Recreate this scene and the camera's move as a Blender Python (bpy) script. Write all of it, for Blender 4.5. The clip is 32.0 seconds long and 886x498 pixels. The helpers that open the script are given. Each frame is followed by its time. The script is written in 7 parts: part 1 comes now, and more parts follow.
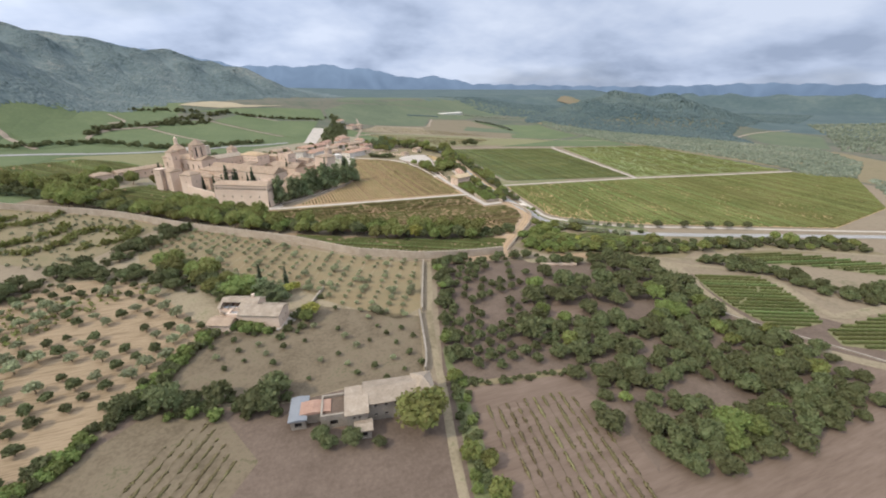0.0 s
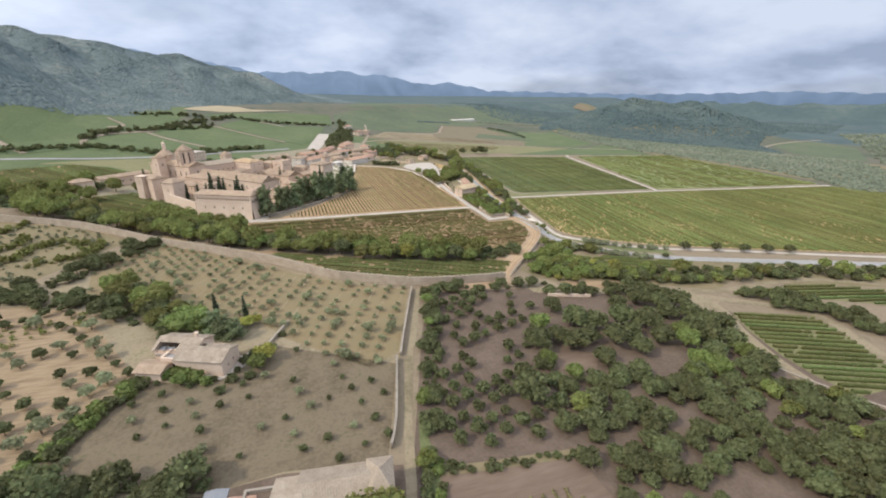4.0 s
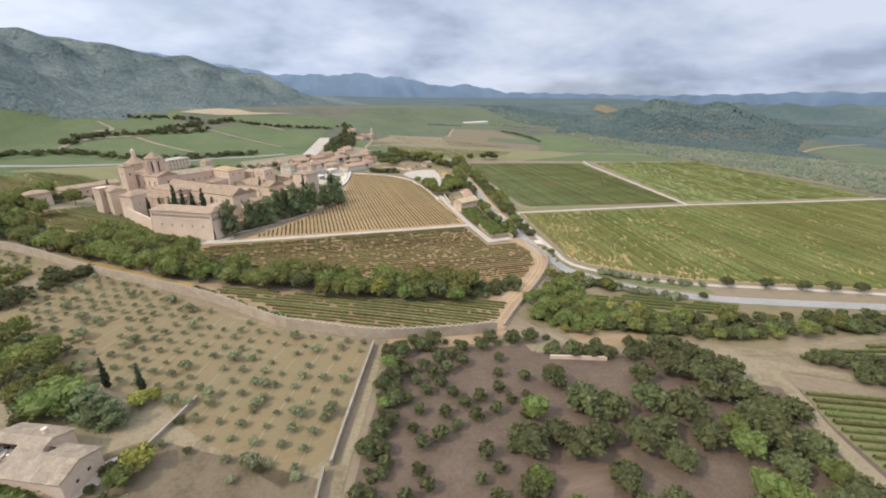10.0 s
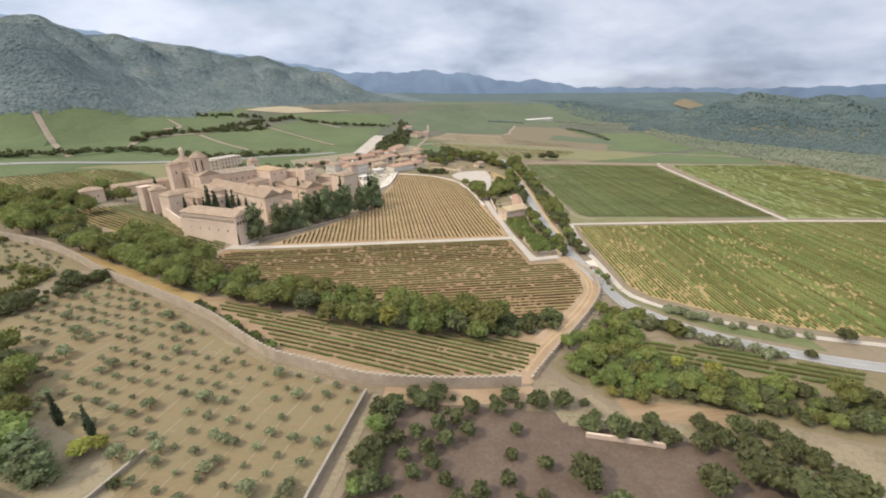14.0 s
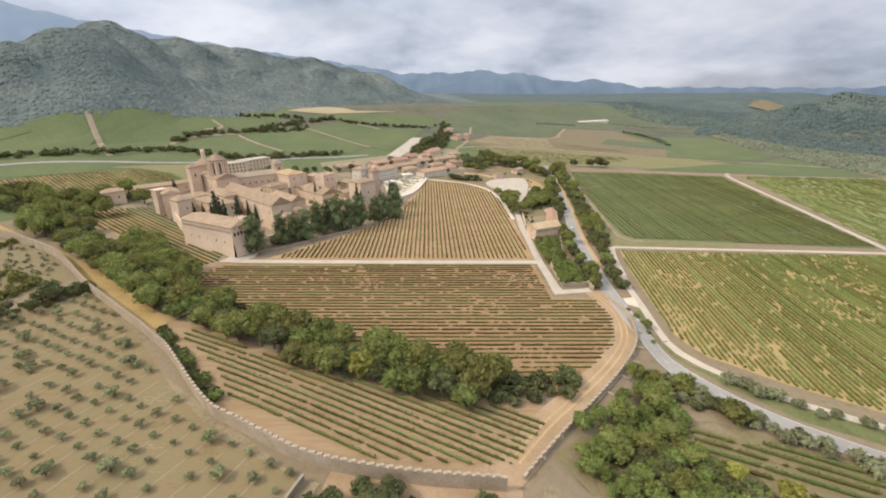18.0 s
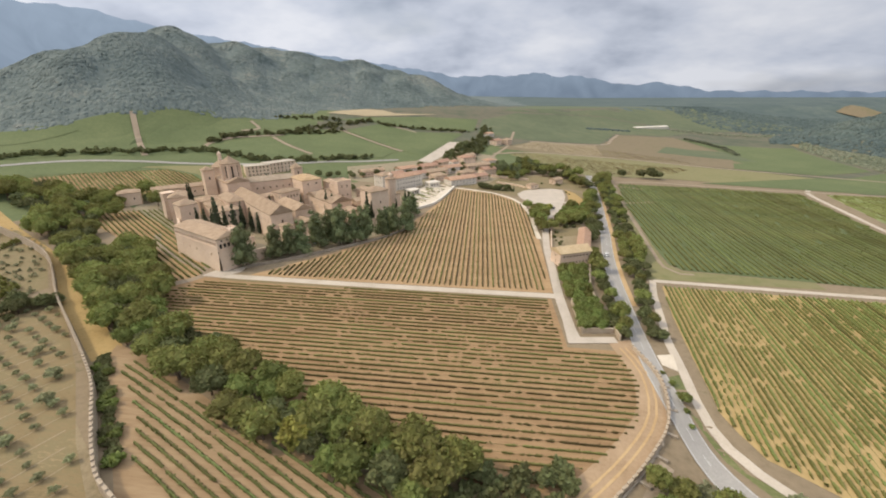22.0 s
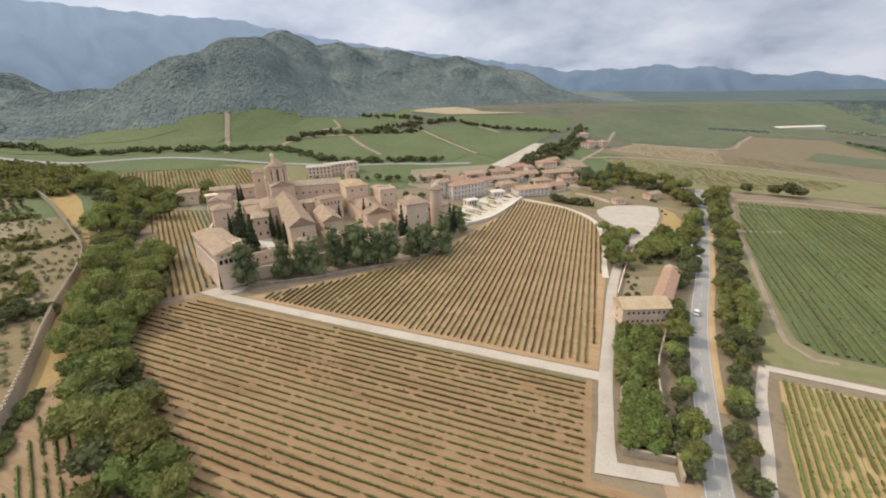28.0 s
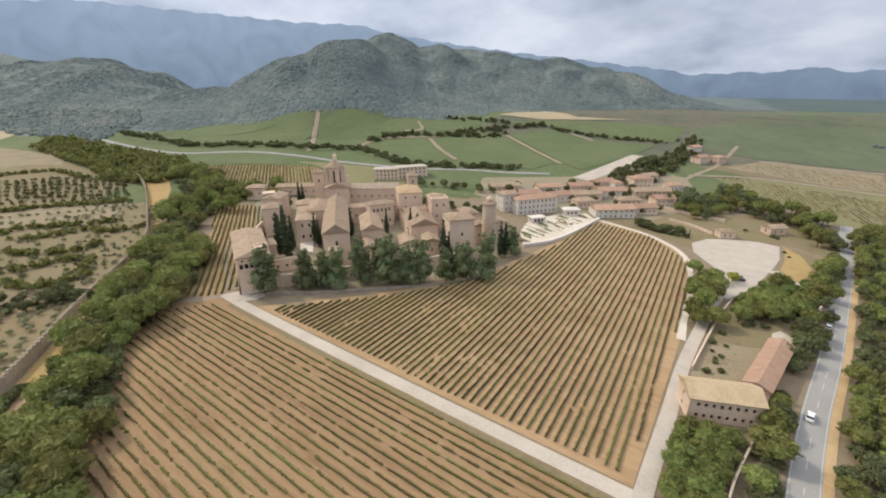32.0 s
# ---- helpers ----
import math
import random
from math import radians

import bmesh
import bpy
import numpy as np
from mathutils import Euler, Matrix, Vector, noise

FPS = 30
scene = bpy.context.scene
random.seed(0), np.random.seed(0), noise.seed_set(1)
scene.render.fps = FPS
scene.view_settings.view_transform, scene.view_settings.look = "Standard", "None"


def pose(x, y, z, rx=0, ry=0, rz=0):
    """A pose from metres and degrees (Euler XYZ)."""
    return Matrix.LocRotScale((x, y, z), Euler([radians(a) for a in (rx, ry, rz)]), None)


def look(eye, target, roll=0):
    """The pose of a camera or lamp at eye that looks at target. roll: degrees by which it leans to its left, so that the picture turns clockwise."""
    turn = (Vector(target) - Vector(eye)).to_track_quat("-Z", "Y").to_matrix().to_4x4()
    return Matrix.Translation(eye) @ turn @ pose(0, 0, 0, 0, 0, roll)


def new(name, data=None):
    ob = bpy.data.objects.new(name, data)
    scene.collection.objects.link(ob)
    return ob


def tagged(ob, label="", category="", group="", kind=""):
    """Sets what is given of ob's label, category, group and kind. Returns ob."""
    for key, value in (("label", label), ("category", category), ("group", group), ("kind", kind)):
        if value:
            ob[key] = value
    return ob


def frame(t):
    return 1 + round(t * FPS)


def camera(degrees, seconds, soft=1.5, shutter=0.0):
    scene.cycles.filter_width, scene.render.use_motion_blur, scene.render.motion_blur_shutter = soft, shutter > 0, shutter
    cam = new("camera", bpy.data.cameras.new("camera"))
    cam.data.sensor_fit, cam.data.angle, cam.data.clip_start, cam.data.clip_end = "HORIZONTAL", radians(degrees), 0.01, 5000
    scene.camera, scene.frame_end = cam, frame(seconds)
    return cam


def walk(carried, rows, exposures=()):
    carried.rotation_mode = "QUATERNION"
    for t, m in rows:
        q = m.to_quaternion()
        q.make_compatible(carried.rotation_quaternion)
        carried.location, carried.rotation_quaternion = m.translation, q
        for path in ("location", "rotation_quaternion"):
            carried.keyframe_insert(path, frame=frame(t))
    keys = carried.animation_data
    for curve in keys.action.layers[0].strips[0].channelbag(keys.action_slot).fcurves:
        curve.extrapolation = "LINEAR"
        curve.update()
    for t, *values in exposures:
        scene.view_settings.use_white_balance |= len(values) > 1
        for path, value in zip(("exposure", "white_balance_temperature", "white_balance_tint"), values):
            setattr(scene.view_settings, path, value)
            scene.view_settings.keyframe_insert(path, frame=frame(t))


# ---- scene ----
cam = camera(94.4, 32.0, soft=1.95)
METRES, EYE, TILT, LEAN, TURN = 263.15, 75.0, 0.0, 2.9, -22.5
ROWS = [
    (0.0, 0.0, 0.0, 0.0, 1.18, -22.04, -2.92),
    (0.5, 0.0036, 0.0136, -0.0008, 1.15, -21.81, -2.92),
    (1.0, 0.0078, 0.027, -0.0017, 1.68, -21.6, -2.9),
    (1.5, 0.0128, 0.0406, -0.0026, 2.82, -21.53, -2.72),
    (2.0, 0.0173, 0.054, -0.0038, 3.55, -21.5, -2.7),
    (2.5, 0.0216, 0.0677, -0.0048, 3.88, -21.46, -2.75),
    (3.0, 0.0252, 0.0813, -0.0058, 3.57, -21.42, -2.96),
    (3.5, 0.0285, 0.0951, -0.007, 3.25, -21.33, -3.18),
    (5.5, 0.0435, 0.1494, -0.0085, 3.55, -21.14, -3.21),
    (6.0, 0.0473, 0.1625, -0.0088, 3.65, -21.04, -3.16),
    (6.5, 0.0516, 0.1758, -0.0089, 4.52, -21.03, -3.08),
    (7.0, 0.0554, 0.1888, -0.0093, 4.78, -20.96, -3.14),
    (7.5, 0.0589, 0.2019, -0.0092, 4.79, -20.9, -3.18),
    (8.0, 0.0625, 0.215, -0.0088, 4.72, -20.88, -3.19),
    (8.5, 0.0661, 0.2281, -0.0087, 4.69, -20.9, -3.19),
    (9.0, 0.0701, 0.2416, -0.0089, 4.96, -20.94, -3.14),
    (9.5, 0.0741, 0.2553, -0.0089, 5.11, -21.06, -3.1),
    (10.0, 0.0783, 0.2688, -0.0081, 5.72, -21.21, -2.98),
    (10.5, 0.0833, 0.2829, -0.0082, 6.93, -21.34, -2.87),
    (11.0, 0.088, 0.2968, -0.0083, 8.09, -21.44, -2.77),
    (11.5, 0.0925, 0.3108, -0.0077, 9.2, -21.59, -2.78),
    (12.0, 0.0966, 0.3248, -0.0078, 10.34, -21.7, -2.75),
    (12.5, 0.101, 0.3395, -0.008, 11.29, -21.82, -2.59),
    (13.0, 0.1056, 0.3546, -0.0079, 12.19, -21.9, -2.46),
    (13.5, 0.11, 0.3694, -0.0079, 13.38, -21.96, -2.36),
    (14.0, 0.1149, 0.3849, -0.0083, 14.6, -22.09, -2.19),
    (14.5, 0.1191, 0.4001, -0.0082, 15.84, -22.19, -2.17),
    (16.5, 0.1353, 0.4642, -0.0074, 19.2, -22.65, -2.06),
    (17.0, 0.139, 0.4807, -0.007, 20.47, -22.64, -1.96),
    (17.5, 0.1422, 0.497, -0.0078, 21.04, -22.39, -1.96),
    (18.0, 0.1459, 0.5131, -0.0084, 21.81, -22.29, -1.98),
    (18.5, 0.1488, 0.5295, -0.0092, 22.05, -22.33, -1.97),
    (19.0, 0.1519, 0.5459, -0.0097, 22.26, -22.3, -1.98),
    (19.5, 0.1551, 0.5623, -0.0099, 22.87, -22.24, -2.01),
    (20.0, 0.1585, 0.5789, -0.0105, 24.16, -22.18, -1.98),
    (20.5, 0.1613, 0.5953, -0.0108, 25.31, -22.13, -1.97),
    (21.0, 0.1644, 0.6116, -0.0113, 26.54, -22.07, -1.97),
    (21.5, 0.1671, 0.628, -0.0116, 27.78, -22.11, -1.95),
    (22.0, 0.1692, 0.6439, -0.0117, 28.98, -22.16, -2.01),
    (22.5, 0.1713, 0.6603, -0.0129, 30.08, -22.16, -2.0),
    (23.0, 0.1731, 0.6765, -0.013, 31.3, -22.26, -2.01),
    (23.5, 0.1744, 0.6929, -0.0132, 32.49, -22.44, -1.92),
    (24.0, 0.175, 0.7091, -0.0135, 33.69, -22.51, -1.91),
    (24.5, 0.1763, 0.7261, -0.0141, 34.99, -22.58, -1.69),
    (25.0, 0.1766, 0.7421, -0.0144, 36.12, -22.59, -1.63),
    (25.5, 0.1772, 0.7587, -0.0149, 37.2, -22.6, -1.54),
    (27.5, 0.1768, 0.8234, -0.0117, 41.91, -22.91, -0.94),
    (28.0, 0.176, 0.8402, -0.0119, 43.14, -22.94, -0.77),
    (28.5, 0.1748, 0.857, -0.012, 43.89, -23.1, -0.77),
    (29.0, 0.1735, 0.874, -0.0125, 44.88, -23.21, -0.72),
    (29.5, 0.1718, 0.8909, -0.0134, 46.05, -23.3, -0.71),
    (30.0, 0.1699, 0.9079, -0.0135, 47.33, -23.3, -0.66),
    (30.5, 0.1675, 0.9251, -0.0139, 48.63, -23.26, -0.68),
    (31.0, 0.1643, 0.9415, -0.0143, 50.32, -23.29, -0.95),
    (31.5, 0.1627, 0.9598, -0.0146, 55.26, -23.21, -0.76),
    (32.0, 0.1588, 0.975, -0.015, 57.16, -22.87, -1.16),
]
walk(cam, [(t, pose(0, 0, EYE, TILT, LEAN, TURN) @ pose(METRES * x, METRES * y, METRES * z, 90 + pitch, roll, yaw)) for t, x, y, z, yaw, pitch, roll in ROWS],
     [(0, -0.05, 5850, 10), (9, -0.05, 5980, 10), (14, -0.02, 6200, 10), (19, -0.08, 6580, 10), (24, -0.20, 6620, 10), (32, -0.22, 6250, 10)])

# world, sun and exposure
SUN_AZ, SUN_EL = 186.0, 44.0      # degrees: where the sun stands (from +x towards +y) and its height
sun = new("sun", bpy.data.lights.new("sun", "SUN"))
sun.data.energy, sun.data.angle, sun.data.color = 2.8, radians(3.0), (1.0, 0.86, 0.64)
sun.matrix_world = look((0, 0, 400), (0 - math.cos(radians(SUN_AZ)) * math.cos(radians(SUN_EL)), -math.sin(radians(SUN_AZ)) * math.cos(radians(SUN_EL)), 400 - math.sin(radians(SUN_EL))))
scene.view_settings.exposure = 0.0


def sky_world():
    w = bpy.data.worlds.new("sky")
    scene.world = w
    w.use_nodes = True
    nt = w.node_tree
    nt.nodes.clear()
    N, L = nt.nodes.new, nt.links.new
    out, bg = N("ShaderNodeOutputWorld"), N("ShaderNodeBackground")
    sky = N("ShaderNodeTexSky")
    sky.sky_type, sky.sun_disc = "NISHITA", False
    sky.sun_elevation, sky.sun_rotation = radians(SUN_EL), radians(90 - SUN_AZ)
    sky.air_density, sky.dust_density = 1.0, 2.5
    dim = N("ShaderNodeVectorMath")
    dim.operation = "SCALE"
    dim.inputs[3].default_value = 0.085
    L(sky.outputs[0], dim.inputs[0])
    tc, sep = N("ShaderNodeTexCoord"), N("ShaderNodeSeparateXYZ")
    L(tc.outputs["Generated"], sep.inputs[0])
    up = N("ShaderNodeMath")
    up.operation = "MAXIMUM"
    up.inputs[1].default_value = 0.0
    L(sep.outputs[2], up.inputs[0])
    add = N("ShaderNodeMath")
    add.operation = "ADD"
    add.inputs[1].default_value = 0.34
    L(up.outputs[0], add.inputs[0])
    comb = N("ShaderNodeCombineXYZ")
    for i in (0, 1):
        div = N("ShaderNodeMath")
        div.operation = "DIVIDE"
        L(sep.outputs[i], div.inputs[0])
        L(add.outputs[0], div.inputs[1])
        L(div.outputs[0], comb.inputs[i])
    big, fine = N("ShaderNodeTexNoise"), N("ShaderNodeTexNoise")
    for n, s, d in ((big, 0.55, 4), (fine, 1.25, 5)):
        n.inputs["Scale"].default_value, n.inputs["Detail"].default_value, n.inputs["Roughness"].default_value = s, d, 0.55
        L(comb.outputs[0], n.inputs["Vector"])
    cover, tone = N("ShaderNodeValToRGB"), N("ShaderNodeValToRGB")
    cover.color_ramp.elements[0].position, cover.color_ramp.elements[1].position = 0.22, 0.46
    L(big.outputs[0], cover.inputs[0])
    e = tone.color_ramp.elements
    e[0].position, e[0].color = 0.37, (0.40, 0.45, 0.555, 1)
    e[1].position, e[1].color = 0.62, (0.76, 0.79, 0.865, 1)
    mid = e.new(0.48)
    mid.color = (0.575, 0.625, 0.735, 1)
    L(fine.outputs[0], tone.inputs[0])
    mix = N("ShaderNodeMix")
    mix.data_type = "RGBA"
    L(cover.outputs[0], mix.inputs[0])
    L(dim.outputs[0], mix.inputs[6])
    L(tone.outputs[0], mix.inputs[7])
    toward = N("ShaderNodeVectorMath")     # thin cloud glows towards the sun
    toward.operation = "DOT_PRODUCT"
    toward.inputs[1].default_value = (math.cos(radians(SUN_AZ)), math.sin(radians(SUN_AZ)), 0.0)
    L(tc.outputs["Generated"], toward.inputs[0])
    glow = N("ShaderNodeMapRange")
    glow.inputs[1].default_value, glow.inputs[2].default_value = -0.7, 1.0
    glow.inputs[3].default_value, glow.inputs[4].default_value = 0.97, 1.26
    L(toward.outputs["Value"], glow.inputs[0])
    dome = N("ShaderNodeMapRange")          # a cloudy sky grows brighter and whiter towards the zenith
    dome.inputs[1].default_value, dome.inputs[2].default_value = 0.2, 1.0
    dome.inputs[3].default_value, dome.inputs[4].default_value = 1.0, 2.1
    L(up.outputs[0], dome.inputs[0])
    both = N("ShaderNodeMath")
    both.operation = "MULTIPLY"
    L(glow.outputs[0], both.inputs[0])
    L(dome.outputs[0], both.inputs[1])
    white = N("ShaderNodeMix")
    white.data_type = "RGBA"
    white.inputs[7].default_value = (0.72, 0.72, 0.74, 1)
    high = N("ShaderNodeMapRange")
    high.inputs[1].default_value, high.inputs[2].default_value = 0.22, 0.6
    high.inputs[4].default_value = 0.7
    L(up.outputs[0], high.inputs[0])
    L(high.outputs[0], white.inputs[0])
    L(mix.outputs[2], white.inputs[6])
    L(white.outputs[2], bg.inputs[0])
    L(both.outputs[0], bg.inputs[1])
    L(bg.outputs[0], out.inputs[0])


sky_world()


# ---- materials ----
def material(name, stops, scale=0.2, fine=3.0, rough=0.9, bump=0.3, bump_scale=None, vary=0.0, island=0.0, stretch=None, spec=0.2, hue=0.0):
    """Two scales of noise mixed into a colour ramp; vary: brightness by object; island: by loose piece; hue: colour shift with them."""
    m = bpy.data.materials.new(name)
    m.use_nodes = True
    nt = m.node_tree
    N, L = nt.nodes.new, nt.links.new
    bsdf = nt.nodes["Principled BSDF"]
    bsdf.inputs["Roughness"].default_value = rough
    bsdf.inputs["Specular IOR Level"].default_value = spec
    tc = N("ShaderNodeTexCoord")
    vec = tc.outputs["Object"]
    if stretch:
        mp = N("ShaderNodeMapping")
        mp.inputs["Rotation"].default_value = (0, 0, radians(stretch[0]))
        mp.inputs["Scale"].default_value = (stretch[1], stretch[2], 1)
        L(vec, mp.inputs[0])
        vec = mp.outputs[0]
    a, b = N("ShaderNodeTexNoise"), N("ShaderNodeTexNoise")
    for n, s in ((a, scale), (b, fine)):
        n.inputs["Scale"].default_value, n.inputs["Detail"].default_value, n.inputs["Roughness"].default_value = s, 5, 0.6
        L(vec, n.inputs["Vector"])
    mixf = N("ShaderNodeMath")
    mixf.operation = "MULTIPLY_ADD"
    mixf.inputs[1].default_value = 0.45
    L(b.outputs[0], mixf.inputs[0])
    half = N("ShaderNodeMath")
    half.operation = "MULTIPLY"
    half.inputs[1].default_value = 0.55
    L(a.outputs[0], half.inputs[0])
    L(half.outputs[0], mixf.inputs[2])
    ramp = N("ShaderNodeValToRGB")
    el = ramp.color_ramp.elements
    while len(el) < len(stops):
        el.new(0.5)
    for i, c in enumerate(stops):
        el[i].position = 0.34 + 0.32 * i / max(1, len(stops) - 1)
        el[i].color = (*c, 1)
    L(mixf.outputs[0], ramp.inputs[0])
    col = ramp.outputs[0]
    for amount, source in ((vary, "object"), (island, "island")):
        if amount:
            src = N("ShaderNodeObjectInfo").outputs["Random"] if source == "object" else N("ShaderNodeNewGeometry").outputs["Random Per Island"]
            hs = N("ShaderNodeHueSaturation")
            rng = N("ShaderNodeMapRange")
            rng.inputs[3].default_value, rng.inputs[4].default_value = 1 - amount, 1 + amount
            L(src, rng.inputs[0])
            L(rng.outputs[0], hs.inputs["Value"])
            if hue:
                rh = N("ShaderNodeMapRange")
                rh.inputs[3].default_value, rh.inputs[4].default_value = 0.5 - hue, 0.5 + hue
                L(src, rh.inputs[0])
                L(rh.outputs[0], hs.inputs["Hue"])
            L(col, hs.inputs["Color"])
            col = hs.outputs[0]
    L(col, bsdf.inputs["Base Color"])
    if bump:
        bp = N("ShaderNodeBump")
        bp.inputs["Strength"].default_value = bump
        bp.inputs["Distance"].default_value = 0.3
        if bump_scale:
            c = N("ShaderNodeTexNoise")
            c.inputs["Scale"].default_value, c.inputs["Detail"].default_value = bump_scale, 4
            L(vec, c.inputs["Vector"])
            L(c.outputs[0], bp.inputs["Height"])
        else:
            L(b.outputs[0], bp.inputs["Height"])
        L(bp.outputs[0], bsdf.inputs["Normal"])
    return m


def leafy(name, stops, vary=0.22, island=0.2, hue=0.012, trans=0.0, scale=0.35):
    m = material(name, stops, scale=scale, fine=2.0, rough=0.75, bump=0, vary=vary, island=island, hue=hue)
    nt = m.node_tree
    N, L = nt.nodes.new, nt.links.new
    bsdf, out = nt.nodes["Principled BSDF"], nt.nodes["Material Output"]
    tl, mix = N("ShaderNodeBsdfTranslucent"), N("ShaderNodeMixShader")
    mix.inputs[0].default_value = 0.3
    L(bsdf.inputs["Base Color"].links[0].from_socket, tl.inputs[0])
    L(bsdf.outputs[0], mix.inputs[1])
    L(tl.outputs[0], mix.inputs[2])
    L(mix.outputs[0], out.inputs[0])
    return m


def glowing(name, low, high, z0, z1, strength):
    # emits a colour ramp by height; noise stands in for lit relief
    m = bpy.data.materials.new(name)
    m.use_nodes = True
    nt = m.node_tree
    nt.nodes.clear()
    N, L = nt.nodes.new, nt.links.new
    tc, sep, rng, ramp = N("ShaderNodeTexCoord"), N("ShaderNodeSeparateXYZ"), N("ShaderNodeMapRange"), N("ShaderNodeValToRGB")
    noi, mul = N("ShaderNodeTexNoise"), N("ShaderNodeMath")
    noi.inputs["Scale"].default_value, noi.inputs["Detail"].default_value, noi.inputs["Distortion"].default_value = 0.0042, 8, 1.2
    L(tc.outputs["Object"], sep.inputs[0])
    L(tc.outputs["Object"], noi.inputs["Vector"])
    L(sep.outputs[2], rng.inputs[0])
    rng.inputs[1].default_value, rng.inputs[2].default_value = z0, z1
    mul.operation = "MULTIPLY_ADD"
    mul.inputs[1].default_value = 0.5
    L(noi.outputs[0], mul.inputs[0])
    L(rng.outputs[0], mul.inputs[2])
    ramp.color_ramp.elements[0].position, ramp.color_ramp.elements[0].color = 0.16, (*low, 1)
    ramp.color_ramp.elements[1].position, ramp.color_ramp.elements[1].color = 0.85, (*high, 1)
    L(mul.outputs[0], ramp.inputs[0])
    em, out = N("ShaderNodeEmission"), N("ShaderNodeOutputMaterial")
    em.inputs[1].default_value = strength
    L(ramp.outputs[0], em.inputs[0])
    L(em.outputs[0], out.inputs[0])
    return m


M_GROUND = material("dry_earth_and_scrub", [(0.167, 0.133, 0.084), (0.220, 0.172, 0.114), (0.251, 0.198, 0.132), (0.158, 0.138, 0.079)], 0.03, 0.5, bump=0.5)
M_PLAIN = material("patchwork_plain", [(0.077, 0.091, 0.062), (0.103, 0.112, 0.075), (0.145, 0.131, 0.094), (0.087, 0.102, 0.070)], 0.006, 0.05, bump=0.5)
# blue-grey of distance haze mixed into the forest's base colour
M_FOREST = material("haze_tinted_forest", [(0.066, 0.090, 0.090), (0.102, 0.130, 0.127), (0.140, 0.168, 0.158), (0.205, 0.215, 0.190)], 0.009, 0.12, bump=0, island=0.12, hue=0.01)
M_SOIL = material("tan_vineyard_soil", [(0.263, 0.171, 0.086), (0.334, 0.224, 0.120), (0.388, 0.271, 0.153)], 0.05, 0.7, bump=0.4)
M_SOIL_FRONT = material("tilled_tan_vineyard_soil", [(0.217, 0.136, 0.071), (0.274, 0.176, 0.095), (0.319, 0.213, 0.116), (0.243, 0.171, 0.084)], 0.22, 1.3, bump=0.4, stretch=(-0.5, 0.14, 1.0))
M_SOIL_ORANGE = material("rosy_tan_vineyard_soil", [(0.310, 0.203, 0.107), (0.383, 0.258, 0.141), (0.446, 0.311, 0.178)], 0.22, 1.3, bump=0.4, stretch=(-91, 0.14, 1.0))
M_SOIL_RED = material("reddish_vineyard_soil", [(0.244, 0.162, 0.092), (0.302, 0.211, 0.124), (0.352, 0.256, 0.154)], 0.22, 1.3, bump=0.4, stretch=(24, 0.14, 1.0))
M_GROVE = material("tan_grove_soil", [(0.172, 0.136, 0.071), (0.239, 0.179, 0.097), (0.207, 0.171, 0.093), (0.304, 0.230, 0.130)], 0.16, 2.2, bump=0.5, stretch=(-18, 0.3, 1.0))
M_GROVE_PALE = material("pale_untilled_earth", [(0.246, 0.196, 0.125), (0.303, 0.244, 0.160), (0.213, 0.180, 0.109)], 0.3, 2.4, bump=0.4)
M_TERRACE = material("streaked_terrace_soil", [(0.165, 0.117, 0.066), (0.255, 0.184, 0.109), (0.325, 0.240, 0.148), (0.214, 0.158, 0.089)], 0.5, 2.0, bump=0.5, stretch=(-40, 0.08, 1.0))
M_GROVE_BROWN = material("brown_orchard_soil", [(0.105, 0.076, 0.055), (0.141, 0.103, 0.076), (0.178, 0.132, 0.098)], 0.12, 1.1, bump=0.5)
M_MEADOW = material("brown_weedy_earth", [(0.104, 0.081, 0.050), (0.143, 0.111, 0.070), (0.180, 0.141, 0.091), (0.112, 0.100, 0.053)], 0.10, 1.0, bump=0.5)
M_GROVE_MID = material("earth_with_weeds", [(0.170, 0.140, 0.082), (0.235, 0.190, 0.120), (0.29, 0.235, 0.152), (0.175, 0.165, 0.085)], 0.09, 0.9, bump=0.4)
M_STRAW = material("straw_coloured_soil", [(0.344, 0.251, 0.112), (0.430, 0.312, 0.147), (0.378, 0.285, 0.130)], 0.03, 0.6, bump=0.3)
M_GROVE_DRY = material("dry_grass_soil", [(0.155, 0.131, 0.068), (0.220, 0.176, 0.100), (0.165, 0.147, 0.071)], 0.07, 0.8, bump=0.4)
M_PALEBROWN = material("bare_ploughed_soil", [(0.128, 0.089, 0.064), (0.166, 0.119, 0.086), (0.203, 0.147, 0.109)], 0.25, 1.5, bump=0.4, stretch=(-80, 0.12, 1.0))
M_PALE_STUBBLE = material("pale_stubble", [(0.33, 0.27, 0.17), (0.41, 0.34, 0.22)], 0.03, 0.5, bump=0.2)
M_OCHRE = material("ochre_grass", [(0.165, 0.16, 0.075), (0.215, 0.198, 0.10), (0.16, 0.168, 0.07)], 0.015, 0.25, bump=0.3)
M_COURT = material("dusty_court", [(0.22, 0.185, 0.12), (0.29, 0.245, 0.17), (0.19, 0.18, 0.10)], 0.1, 0.9, bump=0.2)
M_YELLOW = material("dry_yellow_grass", [(0.310, 0.205, 0.079), (0.396, 0.279, 0.122), (0.284, 0.205, 0.086)], 0.08, 0.8, bump=0.4)
M_SHOULDER = material("sandy_shoulder", [(0.388, 0.260, 0.132), (0.466, 0.326, 0.174), (0.514, 0.372, 0.212)], 0.1, 1.2, bump=0.2)
M_TRACK = material("pale_gravel_track", [(0.40, 0.345, 0.275), (0.48, 0.42, 0.345), (0.54, 0.48, 0.40)], 0.1, 1.5, bump=0.2)
